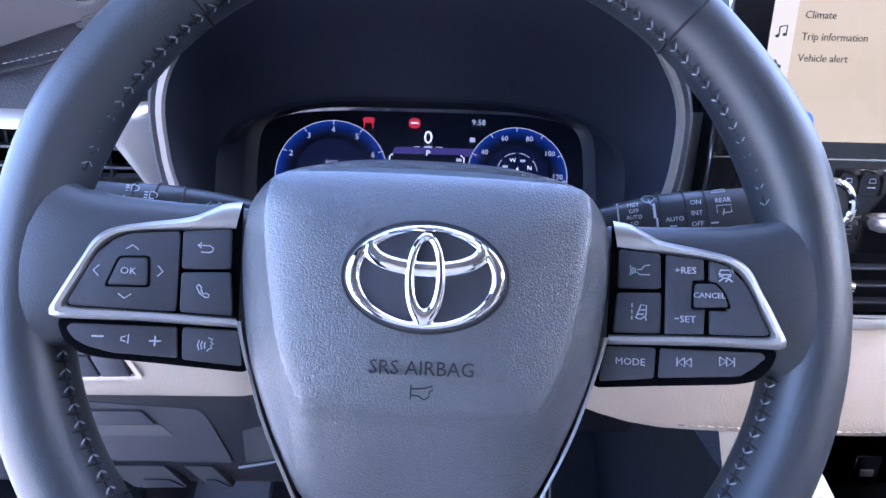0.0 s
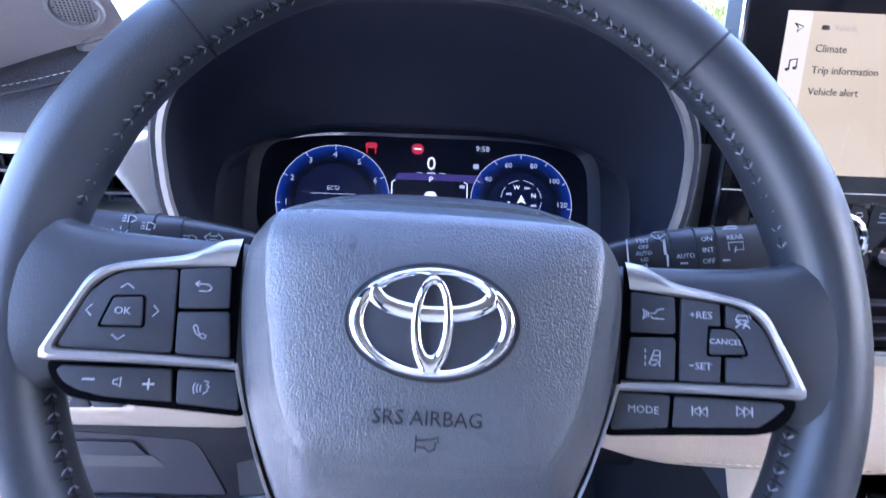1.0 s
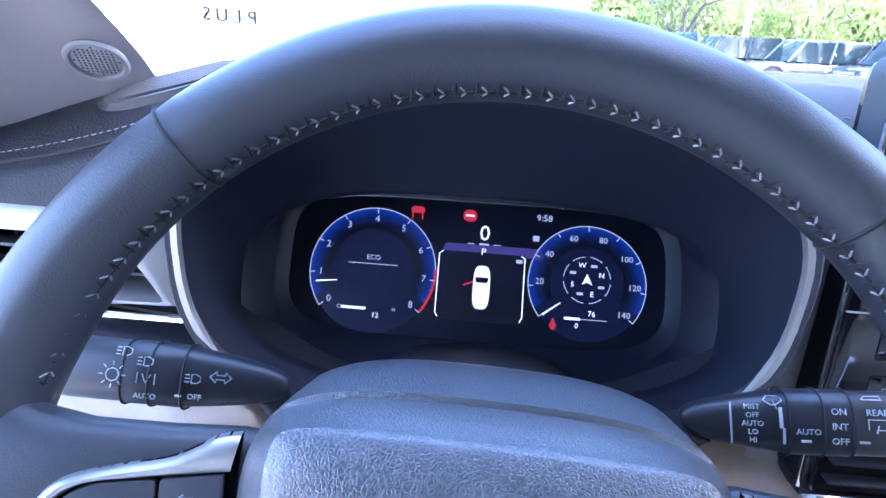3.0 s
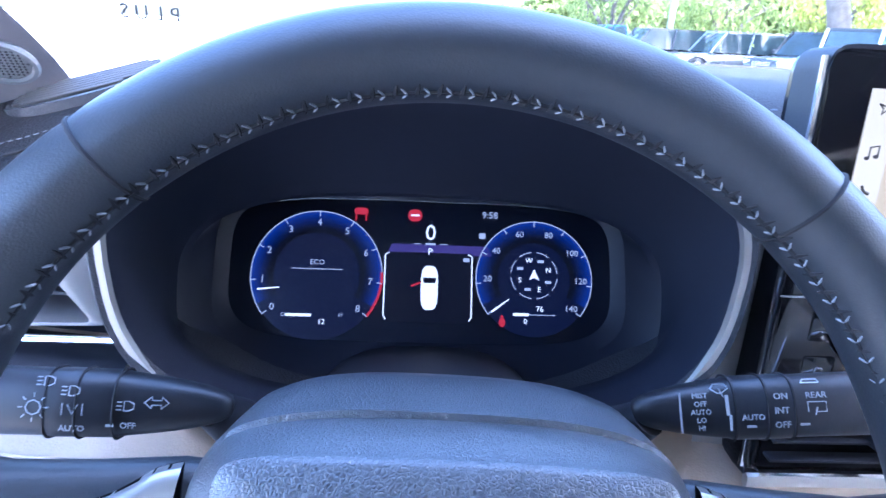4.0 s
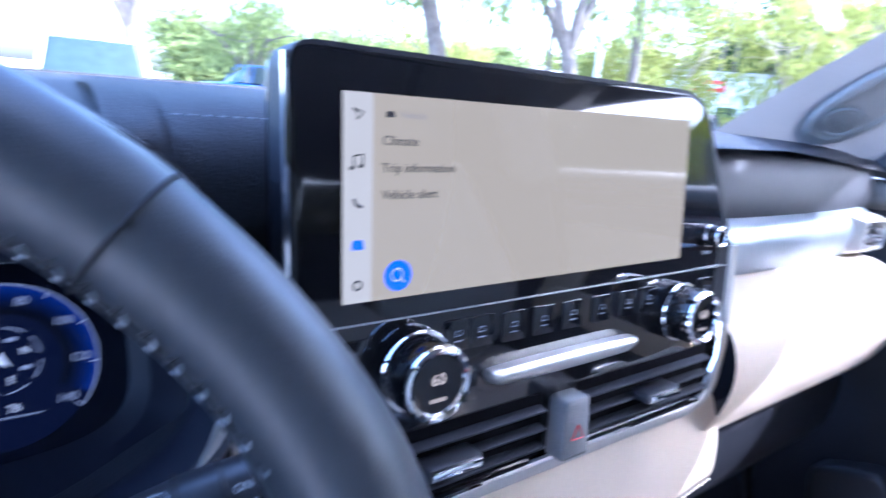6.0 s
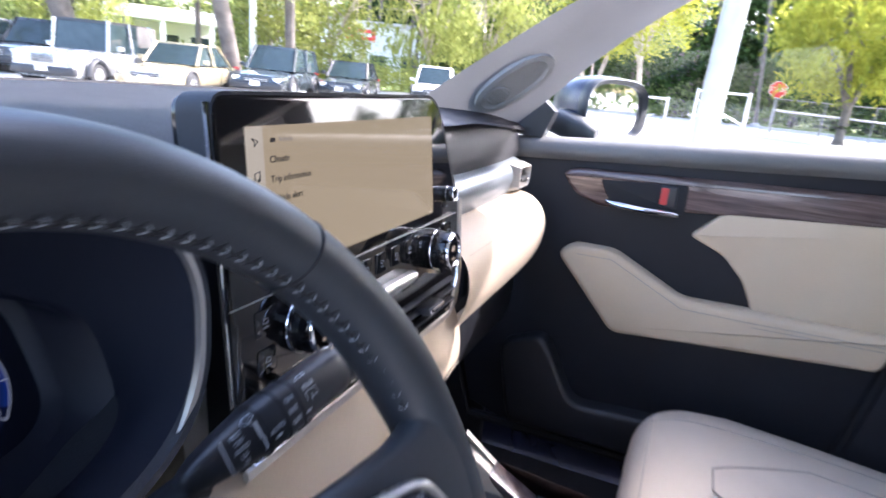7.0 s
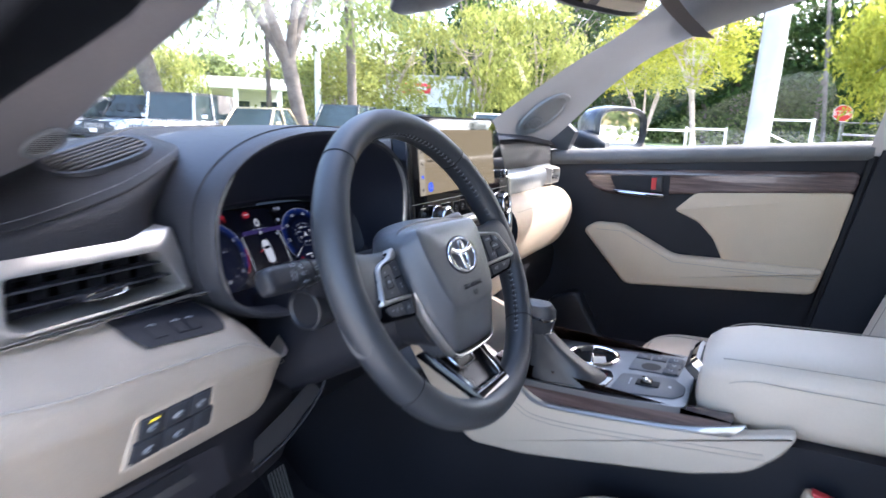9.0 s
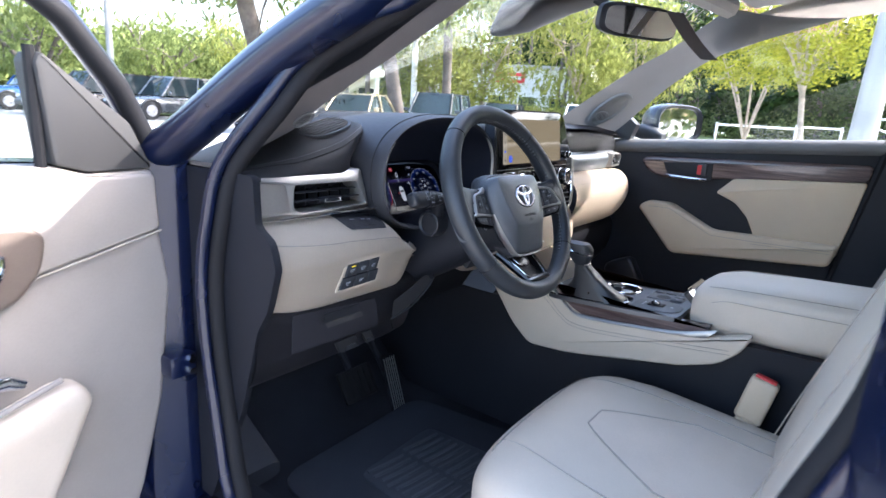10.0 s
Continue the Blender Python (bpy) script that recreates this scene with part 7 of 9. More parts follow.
sheet(bm, lambda u, k: OL[int(k)].lerp(FL[int(k)], u), steps(0, 1, 3), range(len(OL)), 0.006)
tagged(finish("pillar_flange_left", bm, RUBBER), "black flange between pillar trim and door seal", "trim", kind="structure")
TRIM_R = pillar_trim(RC, OR, "pillar_right", "grey front pillar trim with a round speaker", 0.022, GREYTRIM)
TRIM_L = pillar_trim(LC, OL, "pillar_left", "warm grey front pillar trim beside the open door", 0.014, WARMTRIM)


def pillar_speaker(f, u, k, name, size=1.0):
    c = f(u, k)
    x = (f(u, k + 2) - f(u, k - 2)).normalized()
    y = (f(u + 0.15, k) - f(u - 0.15, k))
    z = x.cross(y).normalized()
    if z.dot(V(XC, -0.2, 1.1) - c) < 0:
        z = -z
    y = z.cross(x)
    c = c + z * 0.002
    s = based(name, c, "round grey tweeter grille in the pillar trim", "speaker")
    M = Matrix(((x.x, y.x, z.x, c[0]), (x.y, y.y, z.y, c[1]), (x.z, y.z, z.z, c[2]), (0, 0, 0, 1))) @ Matrix.Diagonal((size, size, 1, 1))
    bm = NB()
    loft(bm, [[M @ V(p.x + 0.03, p.y, h) for p in sup(40, a, b, 2.3)] for a, b, h in ((0.090, 0.042, -0.012), (0.086, 0.038, 0.002), (0.074, 0.030, 0.004), (0.068, 0.026, 0.000), (0.01, 0.004, 0.0005))])
    if size == 1.0:
        part("pod", bm, GREYTRIM, s)
    else:
        bm.free()
    bm = NB()
    tube(bm, [M @ V(p.x - 0.008, p.y, 0.003) for p in sup(32, 0.024, 0.022, 2)], 0.0025, 6, closed=True, up=z)
    part("ring", bm, GREYTRIM, s)
    bm = NB()
    plate(bm, sup(32, 0.021, 0.019, 2, (-0.008, 0)), 0.0, 0.003, M, 0.001)
    gr = part("grille", bm, GRILLE, s)
    bm = NB()
    for i in range(-5, 6):
        for j in range(-5, 6):
            if i * i + j * j < 26:
                box(bm, (-0.008 + i * 0.0036, j * 0.0034, 0.0031), (0.0014, 0.0014, 0.0006), M)
    part("perforation", bm, SEAM, gr)


GRILLE = mat("grey speaker grille", (0.30, 0.30, 0.30), 0.6, var=0.1, bump=0.4)
pillar_speaker(TRIM_R, 0.48, 7, "pillar_speaker")
pillar_speaker(TRIM_L, 0.40, 6, "pillar_speaker", 0.85)


def body_shell():
    """Roof, posts, sills, floor and the closed rear of the cabin."""
    def st(name, bm, m, label, cat):
        return tagged(finish(name, bm, m), label, cat, kind="structure")

    def roof(u, v):
        k = 4 * u * (1 - u)
        a = V(-0.275 + 0.0 * v, -0.17 - 2.2 * v, 1.535 + 0.04 * min(1, v * 4))
        b = V(1.02, -0.14 - 2.2 * v, 1.575 + 0.01 * min(1, v * 4))
        return a.lerp(b, u) + V(0, 0.10 * k * (1 - min(1, v * 6)), 0.050 * k)
    bm = NB()
    sheet(bm, roof, steps(0, 1, 20), [0, 0.02, 0.05, 0.1, 0.2, 0.4, 0.7, 1.0], 0.02)
    st("ceiling", bm, HEADLINER, "light woven headliner", "ceiling")
    # unseen outer skin; front edge drawn forward to shade the open door
    bm = NB()
    sheet(bm, lambda u, v: roof(u, v) + V((u - 0.5) * 0.08, 0.09 - 0.11 * v, 0.055), steps(0, 1, 20), [0, 0.02, 0.05, 0.1, 0.2, 0.4, 0.7, 1.0], 0.01)
    st("roof", bm, PAINT, "dark blue car roof", "roof")
    # curved rail over each door
    for s, line, nm in ((1, smooth([(1.08, -0.09, 1.457), (1.055, -0.376, 1.540), (1.045, -0.8, 1.56), (1.05, -2.3, 1.55)], 6), "roof_rail_right"), (-1, smooth([(-0.335, -0.04, 1.378), (-0.320, -0.30, 1.490), (-0.30, -0.8, 1.545), (-0.30, -2.3, 1.55)], 6), "roof_rail_left")):
        bm = NB()
        def rail(u, k, line=line, s=s):
            p = line[int(k)]
            return p + V(-s * 0.11 * (1 - u), 0, 0.06 * math.sin((1 - u) * math.pi / 2))
        sheet(bm, rail, steps(0, 1, 6), range(len(line)), 0.015)
        st(nm, bm, HEADLINER, "light headliner rail over the door", "trim")
    # passenger B post
    bm = NB()
    plate(bm, [(-0.545, 1.20), (-0.76, 1.20), (-0.74, 0.40), (-0.40, 0.40), (-0.445, 0.64)], 1.115, 1.20, SIDE, 0.01)
    st("post_right_lower", bm, DARK, "black lower door post trim", "post")
    bm = NB()
    sheet(bm, lambda u, v: V(1.125 - 0.075 * v - 0.012 * math.sin(math.pi * u), -0.518 - 0.17 * u - 0.055 * v, 1.185 + 0.38 * v), steps(0, 1, 6), steps(0, 1, 6), 0.04)
    st("post_right_upper", bm, GREYTRIM, "grey upper door post trim", "post")
    bm = NB()
    tube(bm, [V(1.135, y, z) for y, z in ((-0.535, 1.19), (-0.52, 1.10), (-0.47, 0.80), (-0.44, 0.62), (-0.40, 0.50), (0.30, 0.48), (0.345, 0.62), (0.35, 1.05))], 0.012, 8)
    st("seal_right", bm, RUBBER, "black rubber door seal", "seal")
    # driver side: hinge post, outer pillar skin, sill and B post in body colour
    bm = NB()
    plate(bm, rounded([(-0.445, 0.375), (-0.468, 0.372), (-0.535, 0.400), (-0.56, 0.47), (-0.56, 0.62), (-0.445, 0.62)], 0.02), 0.30, 1.13)
    st("hinge_post", bm, PAINT, "dark blue hinge post of the driver's door", "post")
    bm = NB()
    path = smooth([(-0.485, 0.52, 1.10), (-0.470, 0.365, 1.165), (-0.425, 0.185, 1.290), (-0.400, 0.03, 1.370), (-0.375, -0.20, 1.475), (-0.36, -0.60, 1.55), (-0.36, -2.2, 1.56)], 6)
    tube(bm, path, [0.062, 0.058, 0.052, 0.048, 0.045, 0.042] + [0.04] * (len(path) - 6), 14, flat=0.8)
    st("pillar_skin_left", bm, PAINT, "dark blue front pillar and roof side", "pillar")
    bm = NB()
    seal = smooth([(-0.452, 0.17, 0.49), (-0.460, 0.229, 0.572), (-0.460, 0.255, 0.684), (-0.460, 0.280, 0.823), (-0.460, 0.286, 0.94), (-0.459, 0.266, 1.039), (-0.450, 0.238, 1.131), (-0.425, 0.160, 1.225), (-0.392, 0.108, 1.296), (-0.368, -0.045, 1.372), (-0.345, -0.32, 1.500), (-0.345, -0.50, 1.52), (-0.38, -0.57, 1.40), (-0.425, -0.585, 1.10), (-0.435, -0.535, 0.90), (-0.43, -0.47, 0.62), (-0.44, -0.35, 0.50)], 8, True)
    tube(bm, seal, 0.0135, 10, closed=True, up=V(1, 0, 0))
    st("seal_left", bm, RUBBER, "black rubber seal round the open door", "seal")
    bm = NB()
    tube(bm, [p + V(-0.017, 0.015 if p.y > 0 else -0.015, 0.006) for p in seal], 0.011, 10, closed=True, up=V(1, 0, 0))
    st("door_frame_left", bm, PAINT, "dark blue door frame beside the rubber seal", "frame")
    bm = NB()
    plate(bm, [(-0.455, -0.57), (-0.53, -0.60), (-0.53, -0.80), (-0.40, -0.80), (-0.40, -0.59)], 0.36, 1.55)
    st("post_left", bm, PAINT, "dark blue door post", "post")
    bm = NB()
    box(bm, (-0.46, -0.1, 0.42), (0.11, 1.0, 0.14), bev=0.02)
    st("sill_left", bm, PAINT, "dark blue door sill", "sill")
    bm = NB()
    box(bm, (-0.405, -0.08, 0.485), (0.07, 0.82, 0.02), bev=0.006)
    st("sill_trim", bm, DARK, "black sill cover", "trim")
    bm = NB()
    box(bm, (-0.425, 0.40, 0.60), (0.03, 0.16, 0.42), bev=0.01)
    st("kick_panel", bm, DARK, "black kick panel in the footwell", "trim")
    bm = NB()
    box(bm, (1.165, 0.50, 0.74), (0.03, 0.46, 0.80), bev=0.01)
    st("kick_panel_right", bm, DARK, "black kick panel in the passenger footwell", "trim")
    bm = NB()
    box(bm, (-0.415, 0.60, 0.74), (0.03, 0.30, 0.80), bev=0.01)
    st("kick_panel_front", bm, DARK, "black side wall of the driver's footwell", "trim")
    # floor, footwell front and rear closure
    bm = NB()
    sheet(bm, lambda x, k: V(x, (-2.3, -0.6, 0.30, 0.52, 0.66, 0.70)[int(k)], (0.42, 0.395, 0.375, 0.40, 0.52, 1.10)[int(k)]), steps(-0.42, 1.18, 8), range(6), 0.02)
    st("floor", bm, CARPET, "black carpeted floor and footwell", "floor")
    # unseen rear wall, kept black to hold back light on the wheel
    bm = NB()
    box(bm, (0.39, -2.32, 0.78), (1.6, 0.04, 0.8))
    st("rear_wall", bm, DARK, "closed rear of the cabin", "wall")
    bm = NB()
    box(bm, (1.17, -1.5, 0.82), (0.06, 1.5, 0.8))
    st("rear_side_right", bm, DARK, "black rear door trim", "wall")
    bm = NB()
    box(bm, (-0.40, -1.55, 0.82), (0.06, 1.5, 0.8))
    st("rear_side_left", bm, DARK, "black rear door trim", "wall")
    # unseen panes added so that little light enters from behind
    for x0, x1, nm in ((-0.44, -0.33, "rear_window_left"), (1.17, 1.07, "rear_window_right")):
        bm = NB()
        sheet(bm, lambda y, z, x0=x0, x1=x1: V(x0 + (x1 - x0) * (z - 1.20) / 0.37, y, z), steps(-2.32, -0.72, 4), steps(1.20, 1.57, 3), 0.004)
        st(nm, bm, SHADE_PANE, "unseen rear side pane, darkened to cut the light", "window")
    bm = NB()
    sheet(bm, lambda x, z: V(x, -2.32 + 0.1 * (z - 1.16), z), steps(-0.42, 1.18, 4), steps(1.16, 1.60, 3), 0.004)
    st("rear_window", bm, SHADE_PANE, "unseen rear pane, darkened to cut the light", "window")
    # bonnet and wings outside
    bm = NB()
    sheet(bm, lambda u, v: V(-0.53 + 1.84 * u, 0.62 + 0.22 * 4 * u * (1 - u) + 0.95 * v, 1.02 + 0.05 * 4 * u * (1 - u) - 0.10 * v * v), steps(0, 1, 16), steps(0, 1, 8), 0.02)
    st("bonnet", bm, PAINT, "dark blue bonnet", "bonnet")
    for x0, nm in ((-0.545, "wing_left"), (1.325, "wing_right")):
        bm = NB()
        plate(bm, rounded([(0.40 if x0 < 0 else 0.36, 0.34), (0.40 if x0 < 0 else 0.36, 1.06), (0.62, 1.03), (1.60, 0.92), (1.66, 0.5), (1.5, 0.34)], 0.03), x0 - 0.02, x0 + 0.02, SIDE, 0.008)
        st(nm, bm, PAINT, "dark blue front wing", "wing")
    # door hinge and check
    bm = NB()
    box(bm, (-0.490, 0.372, 0.778), (0.050, 0.05, 0.042), bev=0.008)
    st("door_check", bm, PAINT, "painted door hinge with bolts", "hinge")
    bm = NB()
    for z in (0.768, 0.790):
        tube(bm, [V(-0.478, 0.35, z), V(-0.478, 0.340, z)], 0.007, 6)
    st("hinge_bolts", bm, CHROME, "steel hinge bolts", "bolt")


body_shell()


def rear_view_mirror():
    m = based("rear_view_mirror", (0.36, 0.12, 1.50), "black rear-view mirror under the sensor cover on the windscreen", "mirror")
    bm = NB()
    M = Matrix.Translation((0.384, -0.045, 1.448)) @ pose(0, 0, 0, 8, 0, -24)
    loft(bm, [[M @ V(p.x, y, p.y) for p in sup(40, a, b, 4)] for a, b, y in ((0.110, 0.030, -0.012), (0.118, 0.035, -0.006), (0.118, 0.035, 0.006), (0.095, 0.026, 0.022), (0.05, 0.014, 0.03))])
    part("housing", bm, SHELL, m)
    bm = NB()
    plate(bm, sup(40, 0.108, 0.029, 4), 0.012, 0.0135, M @ Matrix(((1, 0, 0, 0), (0, 0, -1, 0), (0, 1, 0, 0), (0, 0, 0, 1))))
    part("mirror_glass", bm, MIRROR, m)
    bm = NB()
    loft(bm, [[V(0.34 + p.x, y, z + p.y) for p in sup(32, a, b, 3)] for a, b, y, z in ((0.03, 0.02, 0.03, 1.515), (0.075, 0.03, 0.06, 1.515), (0.10, 0.03, 0.14, 1.50), (0.085, 0.03, 0.24, 1.462), (0.03, 0.01, 0.30, 1.43))])
    part("sensor_cover", bm, SHELL, m, "black sensor cover")
    bm = NB()
    tube(bm, [V(0.375, -0.02, 1.452), V(0.35, 0.05, 1.500)], 0.012, 10)
    part("stem", bm, SHELL, m)


rear_view_mirror()


def sun_visor():
    v = based("sun_visor", (0.75, -0.25, 1.56), "folded cream sun visor under the headliner", "sun visor")
    bm = NB()
    box(bm, (0.75, -0.24, 1.568), (0.36, 0.16, 0.02), bev=0.009, seg=3, rot=pose(0, 0, 0, -8, -2))
    part("flap", bm, HEADLINER, v)
    bm = NB()
    tube(bm, [V(0.58, -0.155, 1.575), V(0.93, -0.155, 1.562)], 0.006, 8)
    part("rod", bm, BEIGE_D, v)


sun_visor()


def hanging_tag():
    """A clear price strip that hangs from the mirror."""
    t = based("paper_tag", (0.45, -0.16, 1.40), "translucent dealer tag hanging from the mirror with dark bars", "tag")
    bm = NB()
    sheet(bm, lambda u, v: V(0.398 - 0.012 * v + 0.030 * u, -0.10 - 0.09 * v - 0.028 * u, 1.470 - 0.10 * v - 0.008 * math.sin(3 * v)), steps(0, 1, 3), steps(0, 1, 8), 0.0008)
    part("strip", bm, TAGM, t)


TAGM = mat("brownish film strip", (0.22, 0.19, 0.18), 0.3, var=0.1)
hanging_tag()

# ---- footwell ----


def pedals():
    for nm, x, y, z, w, h, lab in (("brake_pedal", 0.035, 0.455, 0.515, 0.115, 0.085, "black rubber brake pedal"), ("accelerator_pedal", 0.180, 0.462, 0.462, 0.048, 0.165, "long black ribbed accelerator pedal")):
        p = based(nm, (x, y, z), lab, "pedal")
        M = Matrix.Translation((x, y, z)) @ pose(0, 0, 0, 70 if h > w else 58)
        bm = NB()
        box(bm, (0, 0, 0), (w, h, 0.014), M, 0.006)
        part("pad", bm, RUBBER, p)
        bm = NB()
        n = 6
        for k in range(n):
            if h > w:
                box(bm, (-w / 2 + w * (k + 0.5) / n, 0, 0.008), (0.0025, h * 0.9, 0.003), M)
            else:
                box(bm, (-w / 2 + w * (k + 0.5) / n, 0, 0.008), (0.006, h * 0.8, 0.003), M)
        part("ribs", bm, SILVER if h > w else RUBBER, p)
        bm = NB()
        tube(bm, [V(x, y + 0.01, z), V(x, y + 0.09, z + 0.10), V(x, y + 0.12, z + 0.25)], 0.010, 8)
        part("arm", bm, DARK, p)


pedals()


def floor_mat():
    f = based("floor_mat", (0.02, 0.2, 0.41), "black floor mat with raised rubber ribs", "floor mat")
    bm = NB()
    plate(bm, rounded([(-0.26, 0.40), (0.24, 0.42), (0.28, 0.02), (0.20, -0.20), (-0.28, -0.20), (-0.30, 0.05)], 0.06), 0.396, 0.410, bev=0.004)
    part("carpet", bm, CARPET, f)
    bm = NB()
    plate(bm, rounded([(-0.13, 0.275), (0.135, 0.285), (0.150, -0.05), (-0.16, -0.05)], 0.03), 0.408, 0.413, bev=0.002)
    pad = part("heel_pad", bm, MATRUB, f)
    for k in range(14):
        y = 0.262 - k * 0.022
        for x0, x1 in ((-0.115 - 0.004 * (k % 2), -0.010), (0.005, 0.120 - 0.004 * (k % 2))):
            bm = NB()
            tube(bm, [V(x0, y, 0.414), V((x0 + x1) / 2, y - 0.010, 0.4155), V(x1, y - 0.014, 0.414)], 0.0050, 6, flat=0.8)
            part("rib", bm, RIBRUB, pad)
    bm = NB()
    loft(bm, [[V(-0.30 + p.x, y, z + p.y) for p in sup(20, 0.06, 0.02, 4)] for y, z in ((0.42, 0.42), (0.56, 0.50))])
    part("footrest", bm, MATRUB, f)


RIBRUB = mat("worn rubber rib", (0.065, 0.068, 0.078), 0.45, var=0.2)
floor_mat()


def key_tag():
    k = based("key_tag", (0.437, -0.09, 0.735), "white paper key tag lying in the cup holder", "key tag")
    bm = NB()
    box(bm, (0.437, -0.090, 0.806), (0.036, 0.028, 0.001), rot=pose(0, 0, 0, 55, 12, -30))
    part("card", bm, PAPER, k)
    bm = NB()
    tube(bm, [V(0.430 + 0.010 * math.cos(a), -0.076 + 0.004 * math.cos(a), 0.816 + 0.010 * math.sin(a)) for a in steps(0, math.tau, 16)], 0.0008, 5)
    part("ring", bm, CHROME, k)


key_tag()

# ---- outside: ground ----
ASPHALT = mat("pale worn asphalt", (0.36, 0.355, 0.34), 0.9, var=0.25, scale=0.4, fine=20, bump=0.5, gscale=60)
CONCRETE = mat("concrete kerb", (0.42, 0.41, 0.39), 0.9, var=0.15, scale=1.5, fine=30, bump=0.4, gscale=60)
GRASS = mat("dry summer grass", (0.13, 0.17, 0.05), 0.95, var=0.45, scale=0.8, fine=12, bump=0.8, gscale=30)
BARK = mat("grey oak bark", (0.13, 0.11, 0.095), 0.95, var=0.35, scale=3, fine=25, bump=1.0, gscale=25)
BARK_L = mat("pale smooth bark", (0.36, 0.30, 0.24), 0.85, var=0.3, scale=4, fine=30, bump=0.4, gscale=40)
WHITEP = mat("white painted steel", (0.78, 0.78, 0.76), 0.5, var=0.08, scale=3, fine=30)
POLEM = mat("galvanised pole", (0.34, 0.345, 0.35), 0.45, metal=0.3, var=0.12, scale=3, fine=30)
STUCCO = mat("white rendered wall", (0.72, 0.70, 0.66), 0.9, var=0.08, scale=0.5, fine=10)
TYRE = mat("tyre rubber", (0.025, 0.025, 0.026), 0.85, var=0.2)
ALLOY = mat("alloy wheel", (0.6, 0.6, 0.62), 0.3, metal=0.8, var=0.1)
CARGLASS = mat("dark car glass", (0.025, 0.040, 0.045), 0.06, rvar=0.02, var=0.2, spec=0.35)
LAMPGLASS = mat("headlamp glass", (0.6, 0.62, 0.65), 0.12, var=0.1, rvar=0.05)
ROADRED = mat("red sign face", (0.62, 0.03, 0.04), 0.4, var=0.08)


def leaf_mat(name, a, b):
    m = bpy.data.materials.new(name)
    m.use_nodes = True
    nt = m.node_tree
    nt.nodes.remove(nt.nodes["Principled BSDF"])
    g = nt.nodes.new("ShaderNodeNewGeometry")
    col = ramp(nt, g.outputs["Random Per Island"], [(0.0, a), (1.0, b)])
    d, t = nt.nodes.new("ShaderNodeBsdfDiffuse"), nt.nodes.new("ShaderNodeBsdfTranslucent")
    mx = nt.nodes.new("ShaderNodeMixShader")
    mx.inputs[0].default_value = 0.45
    nt.links.new(col, d.inputs[0])
    nt.links.new(col, t.inputs[0])
    nt.links.new(d.outputs[0], mx.inputs[1])
    nt.links.new(t.outputs[0], mx.inputs[2])
    nt.links.new(mx.outputs[0], nt.nodes["Material Output"].inputs[0])
    return m


OAKLEAF = leaf_mat("oak leaves", (0.11, 0.14, 0.05), (0.26, 0.31, 0.11))
BRIGHTLEAF = leaf_mat("fresh green leaves", (0.18, 0.205, 0.055), (0.37, 0.39, 0.12))
YELLOWLEAF = leaf_mat("yellow-green leaves", (0.18, 0.21, 0.03), (0.38, 0.38, 0.06))
WOODLEAF = leaf_mat("dark woodland leaves", (0.025, 0.05, 0.018), (0.09, 0.14, 0.04))
PINK = leaf_mat("pink blossom", (0.45, 0.22, 0.30), (0.70, 0.42, 0.50))

bm = NB()
sheet(bm, lambda u, v: V(u, v, 0), [-1500, -60, -20, -5, 5, 20, 60, 1500], [-1500, -60, -20, -5, 5, 20, 60, 1500])
tagged(finish("ground", bm, ASPHALT), "pale sunlit asphalt car park", "ground", kind="structure")


def verge(name, outline, label):
    bm = NB()
    plate(bm, outline, -0.05, 0.13, bev=0.03)
    tagged(finish(name, bm, GRASS), label, "grass", kind="structure")
    bm = NB()
    n = len(outline)
    cx, cy = sum(p[0] for p in outline) / n, sum(p[1] for p in outline) / n
    big = [(p[0] + (0.18 if p[0] > cx else -0.18), p[1] + (0.18 if p[1] > cy else -0.18)) for p in outline]
    ring_plate(bm, big, outline, -0.05, 0.14)
    tagged(finish(name + "_kerb", bm, CONCRETE), "pale concrete kerb round the grass", "kerb", kind="structure")


verge("grass_strip", [(9, 24.5), (30, 15.5), (40, 14), (60, 30), (30, 50), (5, 60)], "sunny grass behind the parked cars")
verge("grass_edge", [(37, 13), (37, 3), (70, 3), (70, 13)], "grass before the woods")
verge("grass_bank", [(40, -3.5), (40, -30), (80, -30), (80, -3.5)], "grass bank behind the fence")


def leaves(name, m, parent, centres, size, per, spread, rng, droop=0.0, kind=""):
    """Many small leaf blades in clumps round the given centres, as one mesh."""
    c = np.repeat(np.array(centres, float), per, axis=0)
    N = len(c)
    off = rng.normal(0, 1, (N, 3)) * spread
    off[:, 2] *= 0.75
    p = c + off
    p[:, 2] -= droop * rng.random(N) ** 2
    a, b = rng.normal(0, 1, (N, 3)), rng.normal(0, 1, (N, 3))
    a /= np.linalg.norm(a, axis=1, keepdims=True)
    b -= (a * b).sum(1, keepdims=True) * a
    b /= np.linalg.norm(b, axis=1, keepdims=True)
    if droop:
        a[:, 2] -= 0.8
    s = size * rng.uniform(0.6, 1.4, (N, 1))
    v = np.stack([p - a * s, p + b * s * 0.45, p + a * s, p - b * s * 0.45], 1).reshape(-1, 3)
    me = bpy.data.meshes.new(name)
    me.from_pydata(v.tolist(), [], np.arange(4 * N).reshape(-1, 4).tolist())
    me.materials.append(m)
    ob = new(name, me)
    ob.parent = parent
    if kind:
        ob["kind"] = kind
    return ob


